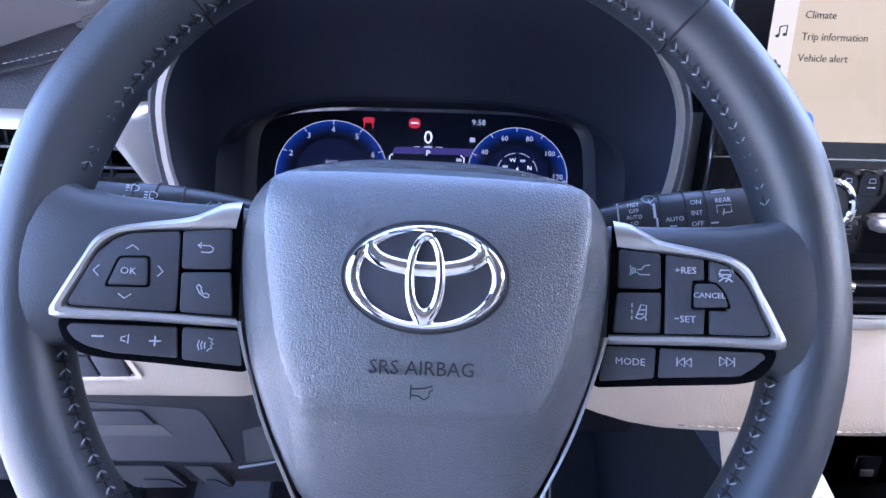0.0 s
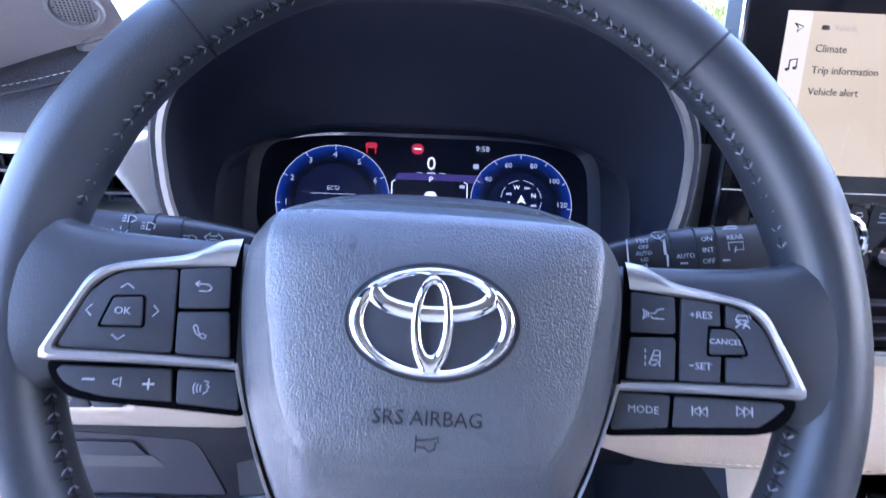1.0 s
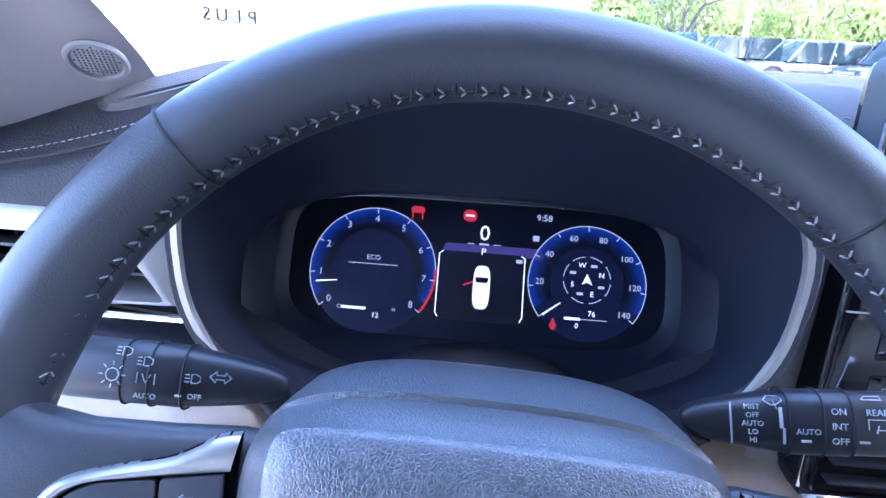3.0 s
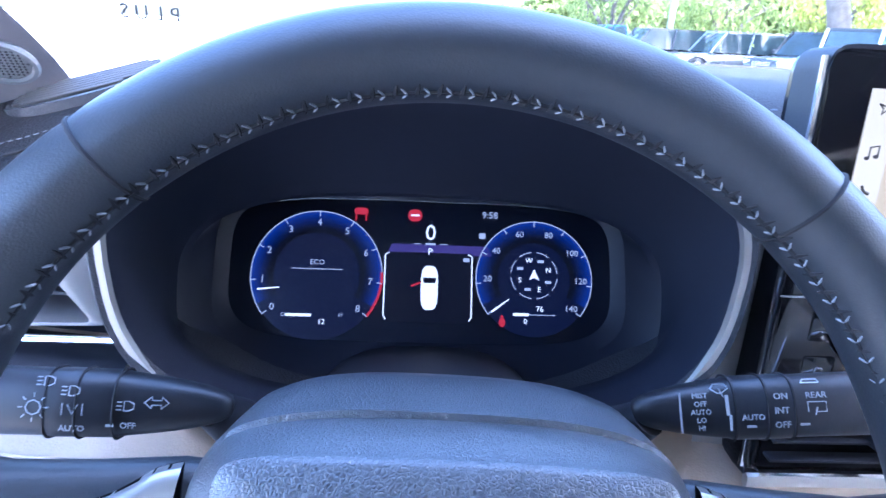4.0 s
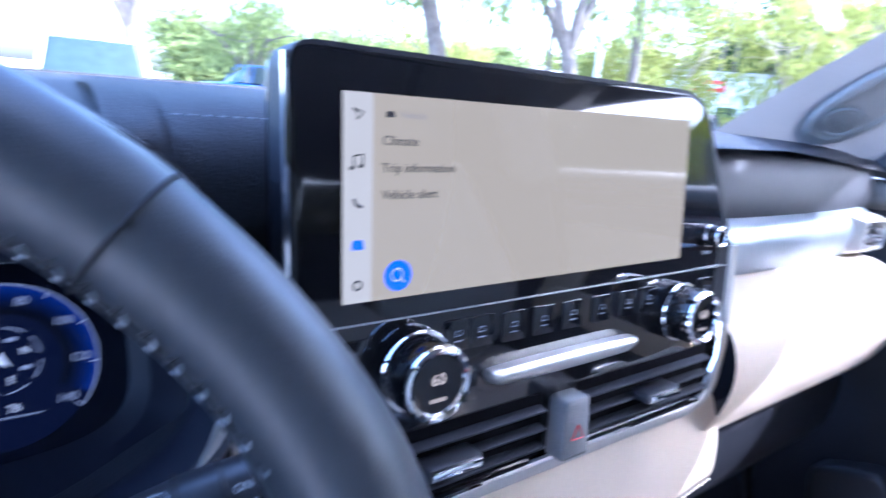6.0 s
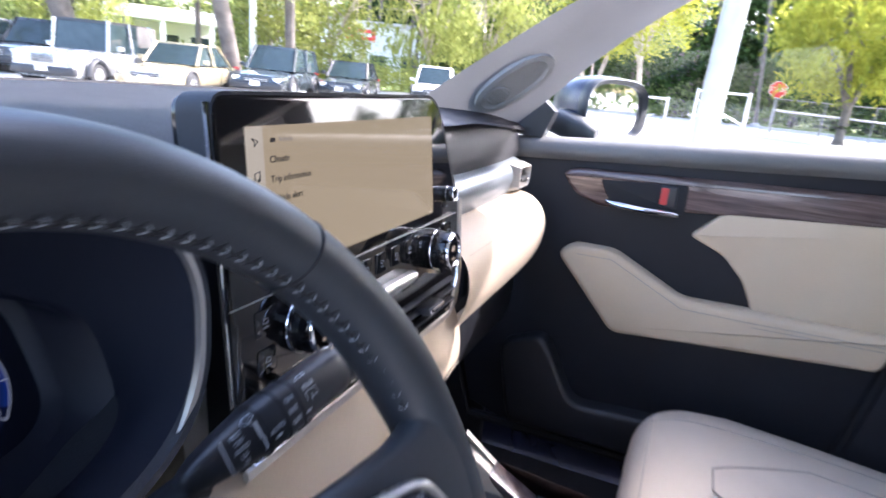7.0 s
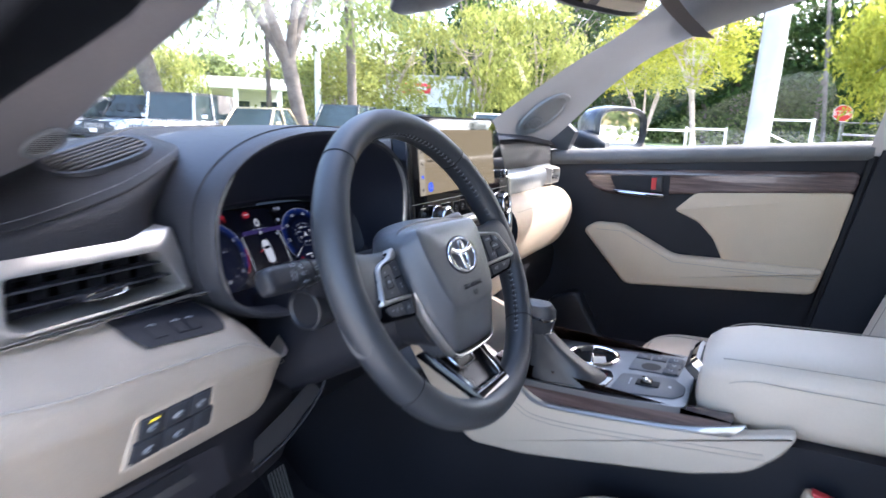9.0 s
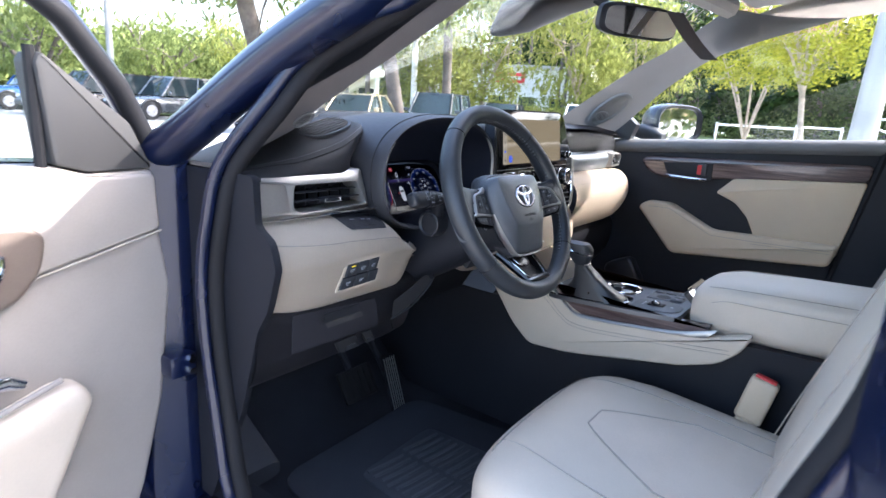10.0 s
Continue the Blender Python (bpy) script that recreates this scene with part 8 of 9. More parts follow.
def tree(name, x, y, height, trunk_r, crown_r, crown_z, m, bark, label, seed, forks=5, lean=(0, 0), clumps=90, per=70, leaf=0.16, spread=0.42, droop=0.0, fork_at=0.35, blossom=0):
    rng = np.random.default_rng(seed)
    t = thing(name, Matrix.Translation((x, y, 0)), label, "tree")
    bm = NB()
    top = V(lean[0], lean[1], height * fork_at)
    base = [V(0, 0, -0.1), V(0.02, 0, 0.25), top * 0.5 + V(0.05, 0, 0), top]
    tube(bm, smooth(base, 4), [trunk_r * (1.5 - 0.7 * min(1, i / 5)) for i in range(13)], 12)
    tips = []
    for k in range(forks):
        a = math.tau * k / forks + rng.uniform(-0.4, 0.4)
        out = crown_r * rng.uniform(0.45, 0.9)
        end = top + V(out * math.cos(a), out * math.sin(a), (height - top.z) * rng.uniform(0.45, 0.85))
        mid = top.lerp(end, 0.45) + V(0, 0, 0.12 * height * rng.uniform(0.2, 1)) * 0.6
        ln = smooth([top - V(0, 0, 0.15), mid, end], 5)
        tube(bm, ln, [trunk_r * (0.62 - 0.5 * i / (len(ln) - 1)) for i in range(len(ln))], 9)
        tips += [mid, end]
        for j in range(3):
            e2 = mid.lerp(end, rng.uniform(0.2, 0.9)) + V(*(rng.normal(0, 1, 3) * crown_r * 0.35))
            l2 = smooth([mid.lerp(end, 0.3 * j + 0.1), (mid + e2) / 2 + V(0, 0, 0.2), e2], 3)
            tube(bm, l2, [trunk_r * (0.24 - 0.2 * i / (len(l2) - 1)) for i in range(len(l2))], 6)
            tips.append(e2)
    finish("trunk", bm, bark, t)
    cs = []
    for k in range(clumps):
        if k % 3 == 0:
            q = tips[int(rng.integers(len(tips)))] + V(*(rng.normal(0, 1, 3) * crown_r * 0.22))
        else:
            d = V(*rng.normal(0, 1, 3)).normalized() * rng.uniform(0.55, 1.0)
            q = V(lean[0] + d.x * crown_r, lean[1] + d.y * crown_r, crown_z + d.z * (height - crown_z))
        cs.append((q.x, q.y, max(q.z, crown_z - (height - crown_z) * 0.75)))
    leaves("crown", m, t, cs, leaf, per, spread, rng, droop)
    if blossom:
        top_cs = sorted(cs, key=lambda c: -c[2])[:blossom]
        leaves("blossom", PINK, t, [(c[0], c[1], c[2] - rng.uniform(0, 1.2)) for c in top_cs], 0.06, 60, 0.16, rng)
    return t


tree("oak_tree", 14.9, 20.9, 12, 0.46, 6.0, 8.0, OAKLEAF, BARK, "large oak with a leaning trunk and hanging foliage", 1, 6, (-1.2, 0.4), 52, 70, 0.17, 0.5, 1.0, 0.42)
tree("oak_tree", 17.3, 15.9, 11, 0.36, 5.0, 7.6, OAKLEAF, BARK, "forked oak behind the parked cars with drooping foliage", 2, 4, (-0.5, 0.3), 42, 70, 0.16, 0.5, 1.3, 0.30)
tree("oak_tree", 21.7, 16.9, 12, 0.27, 4.6, 8.0, OAKLEAF, BARK, "slender oak with drooping grey-green foliage", 3, 5, (-0.1, 0.1), 56, 70, 0.15, 0.45, 1.6, 0.52)
tree("young_tree", 27.5, 18.8, 7.5, 0.12, 2.6, 4.0, BRIGHTLEAF, BARK_L, "young bright green tree in the verge", 4, 6, (0, 0), 90, 80, 0.12, 0.34, 0, 0.25)
tree("young_tree", 28.5, 13.4, 8.5, 0.13, 2.8, 4.6, BRIGHTLEAF, BARK_L, "young bright green tree beside the car park", 5, 6, (0, 0), 60, 80, 0.12, 0.36, 0.3, 0.25)
tree("young_tree", 33.0, 12.0, 9.0, 0.14, 3.0, 5.0, BRIGHTLEAF, BARK_L, "light green tree before the woods", 6, 6, (0, 0), 75, 80, 0.13, 0.4, 0.3, 0.25)
tree("young_tree", 24.0, 19.6, 5.0, 0.10, 2.2, 2.4, BRIGHTLEAF, BARK_L, "low bright green tree behind the cars", 7, 6, (0, 0), 80, 80, 0.12, 0.34, 0, 0.2)
tree("crepe_myrtle", 19.8, 1.75, 5.6, 0.10, 1.7, 3.9, YELLOWLEAF, BARK_L, "crepe myrtle with pale trunk and pink blossom", 8, 6, (0.1, 0.3), 80, 70, 0.07, 0.24, 0, 0.42, blossom=14)
tree("crepe_myrtle", 23.6, 3.9, 6.0, 0.09, 1.9, 4.2, YELLOWLEAF, BARK_L, "crepe myrtle with several pale stems and pink blossom", 9, 5, (0.0, 0.2), 80, 70, 0.08, 0.26, 0, 0.12, blossom=10)
tree("yellow_tree", 29.8, -5.6, 7.4, 0.22, 3.4, 4.7, YELLOWLEAF, BARK, "broad tree with yellow-green sunlit leaves", 10, 7, (0, 0), 170, 90, 0.11, 0.42, 0.4, 0.22)
tree("left_tree", 9.5, 31.0, 5.2, 0.22, 2.8, 3.3, OAKLEAF, BARK, "green tree across the car park", 11, 6, (0, 0), 40, 60, 0.14, 0.5, 0.4, 0.25)
tree("left_tree", 17.0, 34.5, 5.4, 0.22, 2.8, 3.4, OAKLEAF, BARK, "green tree across the car park", 12, 6, (0, 0), 40, 60, 0.14, 0.5, 0.4, 0.25)
tree("left_tree", 3.5, 27.0, 9.5, 0.26, 3.2, 7.4, OAKLEAF, BARK, "tall green tree across the car park", 13, 6, (0, 0), 60, 70, 0.14, 0.45, 0.6, 0.3)
tree("left_tree", 22.5, 33.0, 5.2, 0.2, 2.6, 3.3, BRIGHTLEAF, BARK, "bright green tree near the low building", 14, 6, (0, 0), 60, 70, 0.14, 0.45, 0.3, 0.25)

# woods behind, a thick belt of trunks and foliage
# backdrop colour: the shade deep in the woods is put into it
BACKDROP = mat("dark woodland backdrop", (0.022, 0.034, 0.014), 0.95, var=0.5, scale=0.9, fine=6, bump=1.0, gscale=5)
rngw = np.random.default_rng(77)
cw = []
for k in range(2200):
    f = rngw.random()
    yy = 34 - 95 * f
    xx = 44 + 5.5 * rngw.random() + (6 if yy > 14 else 0) + 0.02 * yy * yy * (1 if yy < 0 else 0) * 0
    zz = 0.6 + rngw.random() ** 0.8 * (10.5 + 2.5 * math.sin(yy * 0.55) + 1.5 * math.sin(yy * 1.7))
    cw.append((xx, yy, zz))
tagged(leaves("woodland", WOODLEAF, None, cw, 0.24, 55, 0.75, rngw), "dense dark green woodland behind the fence", "woodland", kind="stuff")
cw = [(43.2 + rngw.random() * 1.2, 34 - 62 * rngw.random(), 0.3 + 1.7 * rngw.random() ** 2) for k in range(260)]
tagged(leaves("undergrowth", OAKLEAF, None, cw, 0.14, 45, 0.5, rngw), "light green undergrowth at the edge of the woods", "undergrowth", kind="stuff")
cw = [(14 + 20 * k / 120 + rngw.normal() * 0.4, 24.5 - 9 * k / 120 + rngw.normal() * 0.4, 0.2 + 1.0 * rngw.random()) for k in range(120)]
tagged(leaves("hedge", BRIGHTLEAF, None, cw, 0.10, 60, 0.35, rngw), "bright green hedge behind the parked cars", "hedge", kind="stuff")
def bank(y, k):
    """A rough bank added behind the leaves, coloured dark for the wood's shade."""
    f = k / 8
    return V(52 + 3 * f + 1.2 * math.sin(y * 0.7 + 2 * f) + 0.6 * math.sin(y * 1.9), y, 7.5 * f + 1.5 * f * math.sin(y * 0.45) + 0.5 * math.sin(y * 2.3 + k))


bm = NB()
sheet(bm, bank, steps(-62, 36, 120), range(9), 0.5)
tagged(finish("woodland_backdrop", bm, BACKDROP), "dark backdrop sheet closing the gaps in the woods", "woodland", kind="stuff")
bm = NB()
for k in range(46):
    yy = 33 - 60 * rngw.random()
    xx = 45 + 3 * rngw.random()
    tube(bm, [V(xx, yy, 0), V(xx + rngw.normal() * 0.2, yy + rngw.normal() * 0.3, 6), V(xx, yy + rngw.normal() * 0.6, 12)], [0.2, 0.15, 0.06], 6)
tagged(finish("woodland_trunks", bm, BARK), "grey trunks in the woodland", "woodland", kind="stuff")


def far_wood(name, x0, y0, x1, y1, h, seed, label):
    rng = np.random.default_rng(seed)
    cc = []
    for k in range(520):
        f = rng.random()
        cc.append((x0 + (x1 - x0) * f + rng.normal() * 1.5, y0 + (y1 - y0) * f + rng.normal() * 1.5, 0.5 + rng.random() ** 0.8 * (h + 1.5 * math.sin(f * 23))))
    tagged(leaves(name, OAKLEAF, None, cc, 0.32, 60, 1.0, rng), label, "trees", kind="stuff")


far_wood("far_trees", 12, 62, 34, 62, 4.5, 5, "line of green trees across the road")
far_wood("far_trees", 34, 62, 62, 36, 5.0, 6, "line of green trees behind the buildings")
far_wood("rear_trees", -30, -38, 40, -44, 7.5, 7, "line of green trees behind the car")

# ---- poles, gates, signs, fence ----


def pole(name, x, y, r, h, m, label, lean=0.0, arm=False):
    p = thing(name, Matrix.Translation((x, y, 0)) @ pose(0, 0, 0, lean), label, "pole")
    bm = NB()
    tube(bm, [V(0, 0, 0.25), V(0, 0, h * 0.5), V(0, 0, h)], [r, r * 0.93, r * 0.8], 16)
    finish("shaft", bm, m, p)
    bm = NB()
    tube(bm, [V(0, 0, -0.05), V(0, 0, 0.28)], r * 1.7, 16)
    finish("footing", bm, CONCRETE, p)
    if arm:
        bm = NB()
        box(bm, (0.5, 0, h), (1.0, 0.3, 0.12), bev=0.03)
        finish("lamp_head", bm, POLEM, p)


pole("light_pole", 8.45, -0.13, 0.155, 9, POLEM, "thick grey-white light pole in the car park", 1.4)
pole("light_pole", 22.2, 19.4, 0.16, 9, WHITEP, "white light pole behind the parked cars", 0, True)
pole("light_pole", 11.0, 27.2, 0.14, 8, POLEM, "grey light pole across the car park", 0, True)
pole("utility_pole", 21.5, 22.0, 0.13, 9, BARK, "dark wooden utility pole", 0)
pole("utility_pole", 41.5, -3.2, 0.12, 10, BARK, "thin wooden utility pole at the wood edge", -6)


def pipe_gate(x, y, w, h, label, diag=True):
    g = thing("pipe_gate", Matrix.Translation((x, y, 0)) @ pose(0, 0, 0, 0, 0, -90), label, "gate")
    for xx in (0, w):
        bm = NB()
        tube(bm, [V(xx, 0, 0), V(xx, 0, h)], 0.09 if diag and xx == w else 0.06, 10)
        finish("post", bm, WHITEP, g)
    bm = NB()
    tube(bm, [V(0, 0, h - 0.1), V(w, 0, h - 0.1)], 0.055, 10)
    finish("rail", bm, WHITEP, g)
    if diag:
        bm = NB()
        tube(bm, [V(0, 0, h * 0.72), V(w, 0, 0.25)], 0.05, 8)
        finish("brace", bm, WHITEP, g)
        bm = NB()
        tube(bm, [V(0, 0, 0.55), V(w * 0.45, 0, 0.55)], 0.05, 8)
        finish("rail", bm, WHITEP, g)


pipe_gate(33.0, 0.35, 2.4, 1.85, "white steel pipe gate with a diagonal brace")
pipe_gate(33.0, 3.6, 1.9, 1.30, "low white pipe barrier", False)
pipe_gate(30.0, 6.6, 3.6, 1.2, "low white pipe barrier beside the verge", False)
pipe_gate(33.0, -9.2, 2.4, 1.5, "white pipe gate beyond the fence")


def stop_sign():
    s = thing("stop_sign", Matrix.Translation((32.2, -3.1, 0)) @ pose(0, 0, 0, 0, 0, -86), "red octagonal stop sign with white letters on a post", "road sign")
    bm = NB()
    tube(bm, [V(0, 0.03, 0), V(0, 0.03, 2.4)], 0.03, 8)
    finish("post", bm, POLEM, s)
    F = Matrix.Translation((0, 0, 2.1)) @ pose(0, 0, 0, 90)
    bm = NB()
    plate(bm, [(0.41 * math.cos(math.pi / 8 + k * math.pi / 4), 0.41 * math.sin(math.pi / 8 + k * math.pi / 4)) for k in range(8)], -0.004, 0.0, F)
    finish("border", bm, WHITEP, s)
    bm = NB()
    plate(bm, [(0.38 * math.cos(math.pi / 8 + k * math.pi / 4), 0.38 * math.sin(math.pi / 8 + k * math.pi / 4)) for k in range(8)], 0.0, 0.004, F)
    face = finish("face", bm, ROADRED, s)
    lettering("STOP", 0.30, F @ at2(0, 0, 0.006), WHITEP, face)


stop_sign()


def fence():
    f = thing("chain_fence", Matrix.Translation((34.5, -3.4, 0)), "chain-link fence with steel posts along the lane", "fence")
    for k in range(9):
        bm = NB()
        tube(bm, [V(0.25 * k, -2.2 * k, 0), V(0.25 * k, -2.2 * k, 1.75)], 0.035, 8)
        finish("post", bm, WIRE, f)
    bm = NB()
    tube(bm, [V(0, 0, 1.72), V(2, -17.6, 1.72)], 0.025, 8)
    finish("rail", bm, WIRE, f)
    bm = NB()
    tube(bm, [V(0.5, 0, 1.15), V(2.6, -17.6, 0.75)], 0.05, 8)
    finish("barrier_rail", bm, POLEM, f)
    # woven wire as thin crossing strands
    verts, faces = [], []
    for k in range(146):
        for sgn in (1, -1):
            y0 = -0.12 * k
            y1 = y0 - 1.7 * 0.6 * sgn
            if -17.6 < y1 < 0:
                b = len(verts)
                for (yy, zz) in ((y0, 0.02), (y0 - 0.006, 0.02), (y1 - 0.006, 1.70), (y1, 1.70)):
                    verts.append((-0.114 * yy, yy, zz))
                faces.append((b, b + 1, b + 2, b + 3))
    me = bpy.data.meshes.new("mesh_wire")
    me.from_pydata(verts, [], faces)
    me.materials.append(WIRE)
    w = new("mesh_wire", me)
    w.parent = f
    w["kind"] = "stuff"


WIRE = mat("dull galvanised wire", (0.16, 0.16, 0.155), 0.6, metal=0.2, var=0.1)
fence()


def building(name, x, y, turn, w, d, h, label, sign=None, canopy=False):
    b = thing(name, Matrix.Translation((x, y, 0)) @ pose(0, 0, 0, 0, 0, turn), label, "building")
    bm = NB()
    box(bm, (0, d / 2, h / 2), (w, d, h))
    finish("wall", bm, STUCCO, b)
    bm = NB()
    box(bm, (0, d / 2, h + 0.1), (w + 0.4, d + 0.4, 0.35))
    finish("roof", bm, CONCRETE, b)
    n = int(w / 2.4)
    for k in range(n):
        bm = NB()
        box(bm, (-w / 2 + (k + 0.5) * w / n, -0.02, 1.45), (1.5, 0.08, 1.9))
        wi = finish("window", bm, CARGLASS, b)
        bm = NB()
        o = [(-w / 2 + (k + 0.5) * w / n + sx * 0.8, 1.45 + sz * 1.0) for sx, sz in ((-1, -1), (1, -1), (1, 1), (-1, 1))]
        i2 = [(-w / 2 + (k + 0.5) * w / n + sx * 0.73, 1.45 + sz * 0.93) for sx, sz in ((-1, -1), (1, -1), (1, 1), (-1, 1))]
        ring_plate(bm, o, i2, 0.0, 0.09, Matrix(((1, 0, 0, 0), (0, 0, -1, 0), (0, 1, 0, 0), (0, 0, 0, 1))))
        finish("frame", bm, WHITEP, wi)
    if sign:
        bm = NB()
        box(bm, (sign, -0.08, h - 0.9), (2.6, 0.14, 0.9), bev=0.04)
        sg = finish("sign_board", bm, ROADRED, b, "red sign board")
        bm = NB()
        box(bm, (sign, -0.16, h - 0.9), (1.9, 0.02, 0.28))
        finish("sign_bar", bm, WHITEP, sg)
    if canopy:
        bm = NB()
        box(bm, (0, -2.2, h - 0.6), (w, 4.4, 0.6), bev=0.05)
        finish("canopy", bm, STUCCO, b)
        for k in range(4):
            bm = NB()
            box(bm, (-w / 2 + 0.6 + k * (w - 1.2) / 3, -4.0, (h - 0.9) / 2), (0.4, 0.4, h - 0.9))
            finish("column", bm, STUCCO, b)


building("shop_building", 45.5, 29.5, -58, 14, 8, 4.9, "white rendered shop with a red sign board", sign=1.2)
building("canopy_building", 36.5, 44.0, -40, 12, 8, 4.2, "white low building with a columned canopy", canopy=True)

# ---- parked cars ----


def car_paint(name, col, metal=0.3):
    return mat(name, col, 0.28, metal=metal, var=0.06, scale=2, coat=0.8)


def parked_car(name, x, y, heading, L, W, H, m, label, style="suv"):
    """A parked car that faces along its own x axis."""
    c = thing(name, Matrix.Translation((x, y, 0)) @ pose(0, 0, 0, 0, 0, heading), label, "car", "parked cars")
    hw = W / 2
    suv = style != "sedan"
    box_y = style == "jeep"
    zb = 0.56 * H if suv else 0.60 * H
    hood = zb - (0.02 if box_y else 0.06)
    low = 0.24 if suv else 0.18
    # lower body, from tail to nose
    st = [(-L / 2, 0.86, low + 0.22, zb - 0.12), (-L / 2 + 0.10, 0.95, low + 0.05, zb - 0.02), (-L / 2 + 0.5, 1.0, low, zb), (-L * 0.1, 1.0, low, zb), (L * 0.16, 1.0, low, zb - 0.01), (L * 0.22, 0.99, low, hood), (L * 0.40, 0.96 if not box_y else 0.9, low, hood - (0.05 if not box_y else 0.01)), (L / 2 - 0.10, 0.90 if not box_y else 0.86, low + 0.03, hood - (0.14 if not box_y else 0.05)), (L / 2, 0.76 if not box_y else 0.82, low + 0.12, hood - (0.28 if not box_y else 0.12))]
    bm = NB()
    loft(bm, [[V(s, hw * k * p.x, (z0 + z1) / 2 + (z1 - z0) / 2 * p.y) for p in sup(28, 1, 1, 5.5 if box_y else 4.2)] for s, k, z0, z1 in st])
    body = finish("body", bm, m, c)
    # glasshouse
    a0, a1 = -L / 2 + (0.18 if suv else 0.95), L * (0.20 if not box_y else 0.13)
    r0, r1 = a0 + (0.28 if suv else 0.75), a1 - (0.62 if not box_y else 0.14)
    if style == "pickup":
        a0, r0 = -L * 0.10, -L * 0.06
    bm = NB()

    def gring(t):
        z = zb - 0.03 + (H - zb + 0.01) * t
        b = [V(a0 + (r0 - a0) * t, 0, z), V(a1 + (r1 - a1) * t, 0, z)]
        w2 = hw * (0.93 - 0.15 * t if not box_y else 0.90 - 0.05 * t)
        return [V(p.x, p.y, z) for p in rounded([(b[0].x, -w2), (b[1].x, -w2 * 0.92), (b[1].x, w2 * 0.92), (b[0].x, w2)], 0.12)]
    loft(bm, [gring(t) for t in (0, 0.5, 0.93)])
    finish("glasshouse", bm, CARGLASS, c, "dark tinted windows")
    bm = NB()
    loft(bm, [gring(t) for t in (0.90, 0.97, 1.0)])
    finish("roof", bm, m if not box_y else SHELL, c)
    w0, w1 = hw * (0.935 if not box_y else 0.90), hw * (0.785 if not box_y else 0.85)
    for sy in (-1, 1):
        for s0, s1 in ((a1, r1), (a0, r0), ((a0 + a1) / 2 + 0.1, (r0 + r1) / 2 + 0.12)):
            bm = NB()
            k = 0.92 if s0 == a1 else 1.0
            tube(bm, [V(s0, sy * w0 * k, zb - 0.05), V(s1, sy * w1 * k * 1.02, H - 0.03)], 0.045, 8)
            finish("post", bm, m, c)
        bm = NB()
        box(bm, (a1 - 0.25, sy * (hw + 0.06), zb + 0.08), (0.10, 0.18, 0.13), bev=0.03)
        finish("door_mirror", bm, m, c)
        for wx in (-L * 0.30, L * 0.31):
            R = 0.36 if suv else 0.32
            bm = NB()
            tube(bm, [V(wx, sy * (hw - 0.23), R), V(wx, sy * (hw - 0.21), R), V(wx, sy * (hw - 0.0), R), V(wx, sy * (hw + 0.015), R)], [R * 0.93, R, R, R * 0.93], 24)
            ty = finish("wheel", bm, TYRE, c)
            bm = NB()
            tube(bm, [V(wx, sy * (hw - 0.02), R), V(wx, sy * (hw + 0.02), R)], R * 0.62, 20)
            finish("rim", bm, ALLOY, ty)
            bm = NB()
            tube(bm, [V(wx + (R + 0.05) * math.cos(a), sy * (hw - 0.012), R + (R + 0.05) * math.sin(a)) for a in steps(-0.2, math.pi + 0.2, 16)], 0.05 if not box_y else 0.085, 8)
            finish("wheel_arch", bm, SHELL, c)
        bm = NB()
        if box_y:
            tube(bm, [V(L / 2 - 0.06, sy * hw * 0.56, hood - 0.26), V(L / 2 + 0.01, sy * hw * 0.56, hood - 0.26)], 0.11, 16)
        else:
            box(bm, (L / 2 - 0.16, sy * hw * 0.66, hood - 0.25), (0.30, 0.34, 0.13), bev=0.04, rot=pose(0, 0, 0, 0, 0, -sy * 26))
        finish("headlamp", bm, LAMPGLASS, c)
        bm = NB()
        box(bm, (-L / 2 + 0.08, sy * hw * 0.80, zb - 0.14), (0.12, 0.16, 0.24), bev=0.03)
        finish("tail_lamp", bm, ROADRED, c)
    bm = NB()
    box(bm, (L / 2 - 0.05, 0, hood - 0.32 if not box_y else hood - 0.27), (0.14, W * 0.42, 0.24 if suv else 0.16), bev=0.03)
    gr = finish("grille", bm, SHELL if not box_y else m, c)
    for k in range(7 if box_y else 4):
        bm = NB()
        if box_y:
            box(bm, (L / 2 + 0.025, (k - 3) * 0.085, hood - 0.27), (0.012, 0.045, 0.20))
        else:
            box(bm, (L / 2 + 0.022, 0, hood - 0.40 + k * 0.05), (0.012, W * 0.38, 0.012))
        finish("slat", bm, SEAM if box_y else ALLOY, gr)
    for s in (1, -1):
        bm = NB()
        box(bm, (s * (L / 2 - 0.02), 0, low + 0.20), (0.20, W * 0.88, 0.22), bev=0.06)
        finish("bumper", bm, SHELL if suv else m, c)
        bm = NB()
        box(bm, (s * (L / 2 + 0.085), 0, low + (0.26 if s > 0 else 0.52)), (0.012, 0.30, 0.14))
        finish("plate_bar", bm, WHITEP, c)
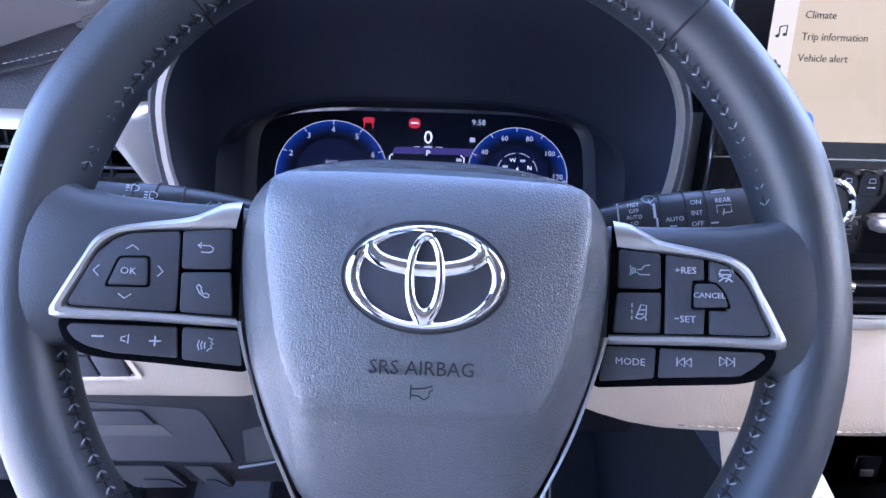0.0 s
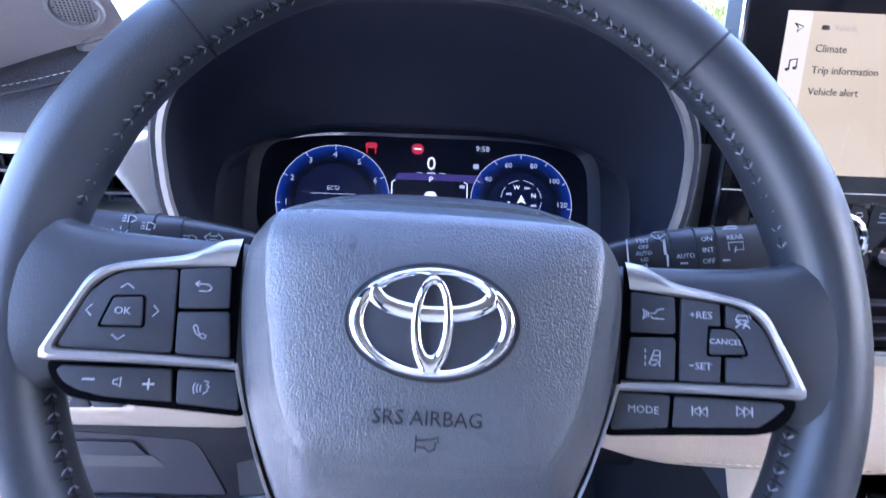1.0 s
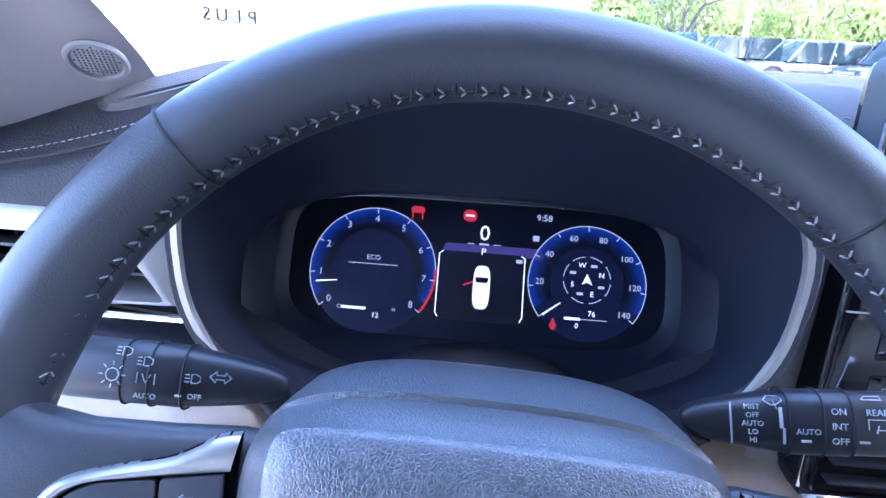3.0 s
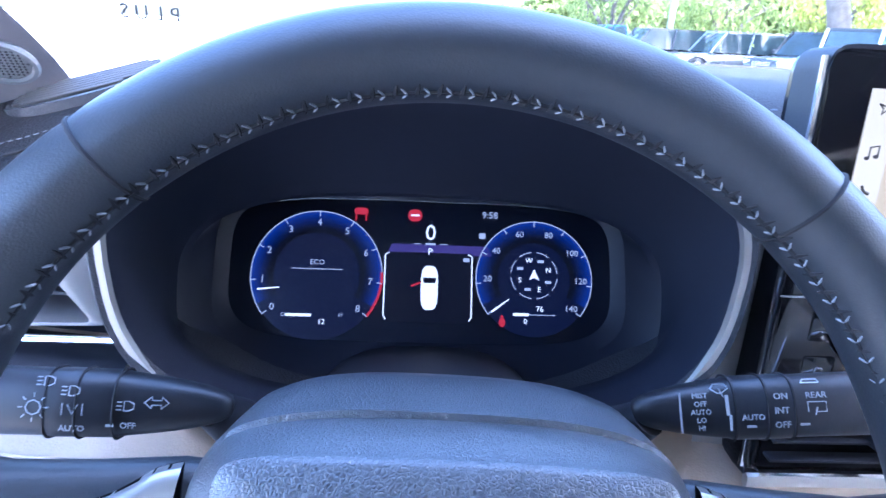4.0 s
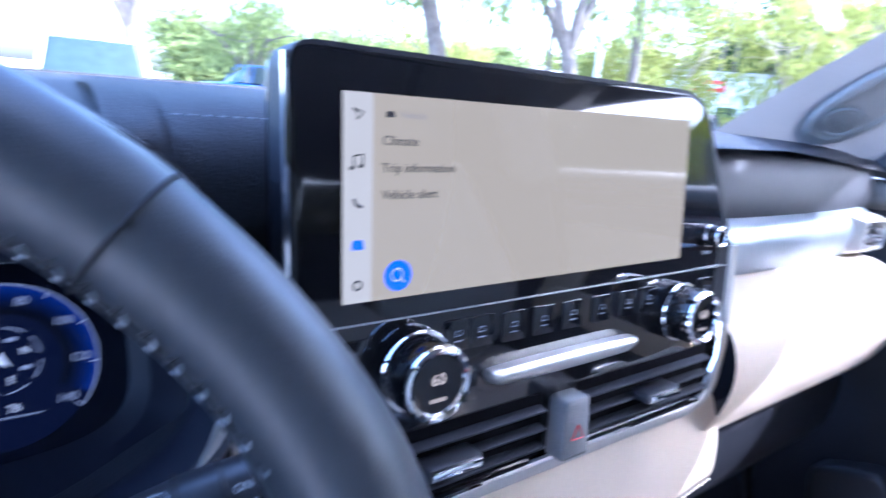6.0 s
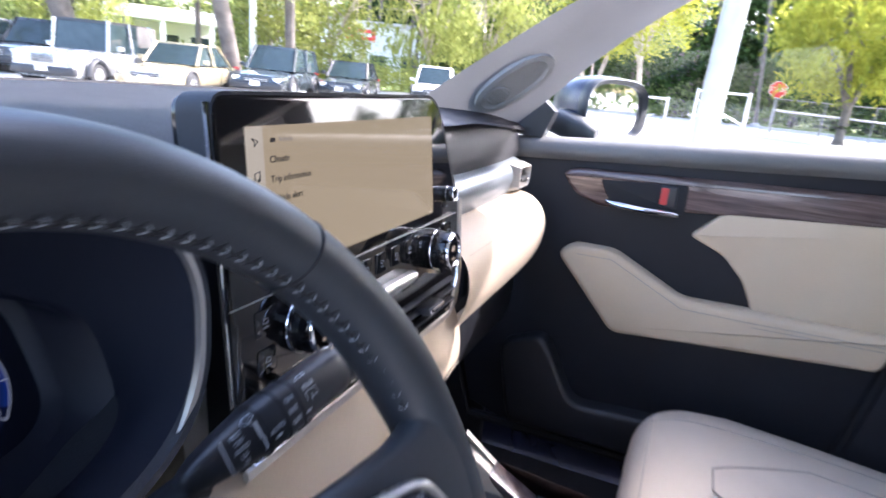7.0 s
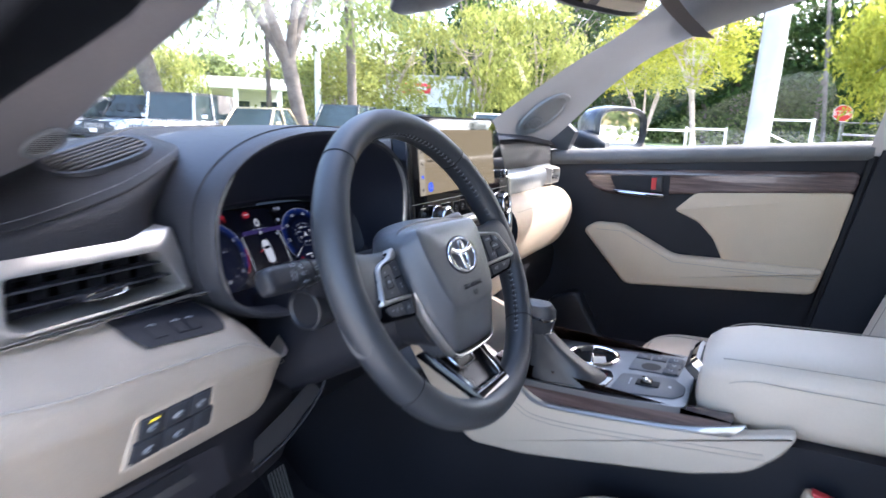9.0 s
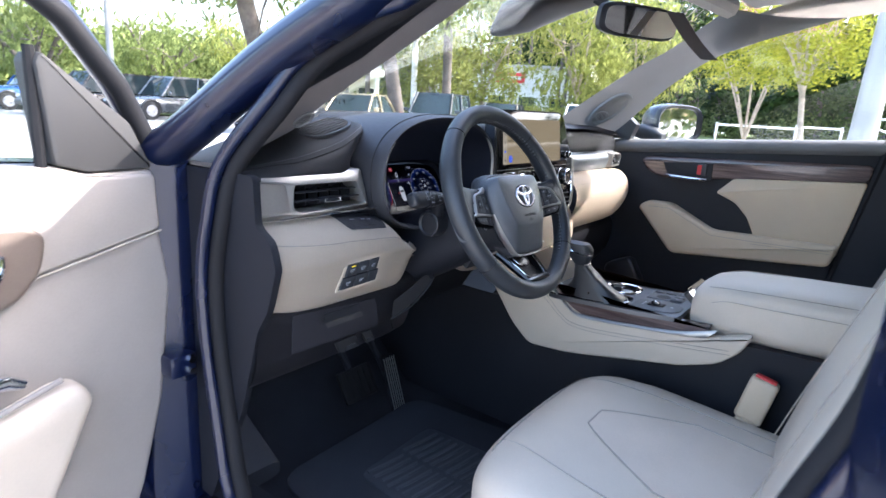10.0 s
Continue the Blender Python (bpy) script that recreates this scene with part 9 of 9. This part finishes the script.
    if box_y:
        bm = NB()
        box(bm, (-L * 0.36, 0, H - 0.36), (L * 0.26, W * 0.88, 0.62), bev=0.05)
        finish("soft_top", bm, mat("grey soft top", (0.16, 0.15, 0.14), 0.9), c, "grey fabric soft top")
    return c


FACE = 180 + 22
parked_car("jeep", 11.9, 16.2, FACE, 4.2, 1.88, 1.84, car_paint("silver paint", (0.45, 0.46, 0.47), 0.6), "silver boxy off-roader with a soft top, parked", "jeep")
parked_car("sedan", 13.9, 14.8, FACE, 4.8, 1.84, 1.48, car_paint("gold paint", (0.50, 0.42, 0.27), 0.5), "champagne gold saloon car, parked", "sedan")
parked_car("crossover", 16.6, 13.4, FACE, 4.6, 1.84, 1.68, car_paint("dark grey paint", (0.035, 0.045, 0.05), 0.4), "dark grey crossover car, parked", "suv")
parked_car("sedan", 20.4, 12.9, FACE, 4.6, 1.80, 1.46, car_paint("black paint", (0.015, 0.018, 0.022), 0.2), "black saloon car, parked", "sedan")
parked_car("hatchback", 24.2, 11.0, FACE, 4.1, 1.78, 1.62, car_paint("white paint", (0.75, 0.75, 0.74), 0.0), "white boxy hatchback, parked", "suv")
parked_car("sport_utility", 12.0, 24.0, FACE - 18, 4.9, 1.98, 1.75, car_paint("grey paint", (0.16, 0.17, 0.18), 0.5), "grey sport utility car, parked", "suv")
parked_car("minivan", 9.6, 25.6, FACE - 18, 5.0, 2.0, 1.76, car_paint("black van paint", (0.012, 0.013, 0.018), 0.2), "black minivan parked across the car park", "suv")
parked_car("pickup", 14.6, 22.2, FACE, 5.4, 1.98, 1.85, car_paint("dark truck paint", (0.03, 0.03, 0.035), 0.3), "dark pickup truck, parked", "pickup")
parked_car("pickup", 9.3, 30.0, FACE - 20, 5.6, 2.0, 1.9, car_paint("blue truck paint", (0.02, 0.09, 0.32), 0.3), "blue pickup truck far off, parked", "pickup")
parked_car("sport_utility", 1.55, 15.5, 80, 4.8, 2.0, 1.78, car_paint("pale silver paint", (0.55, 0.56, 0.57), 0.3), "white sport utility car seen from behind, parked", "suv")
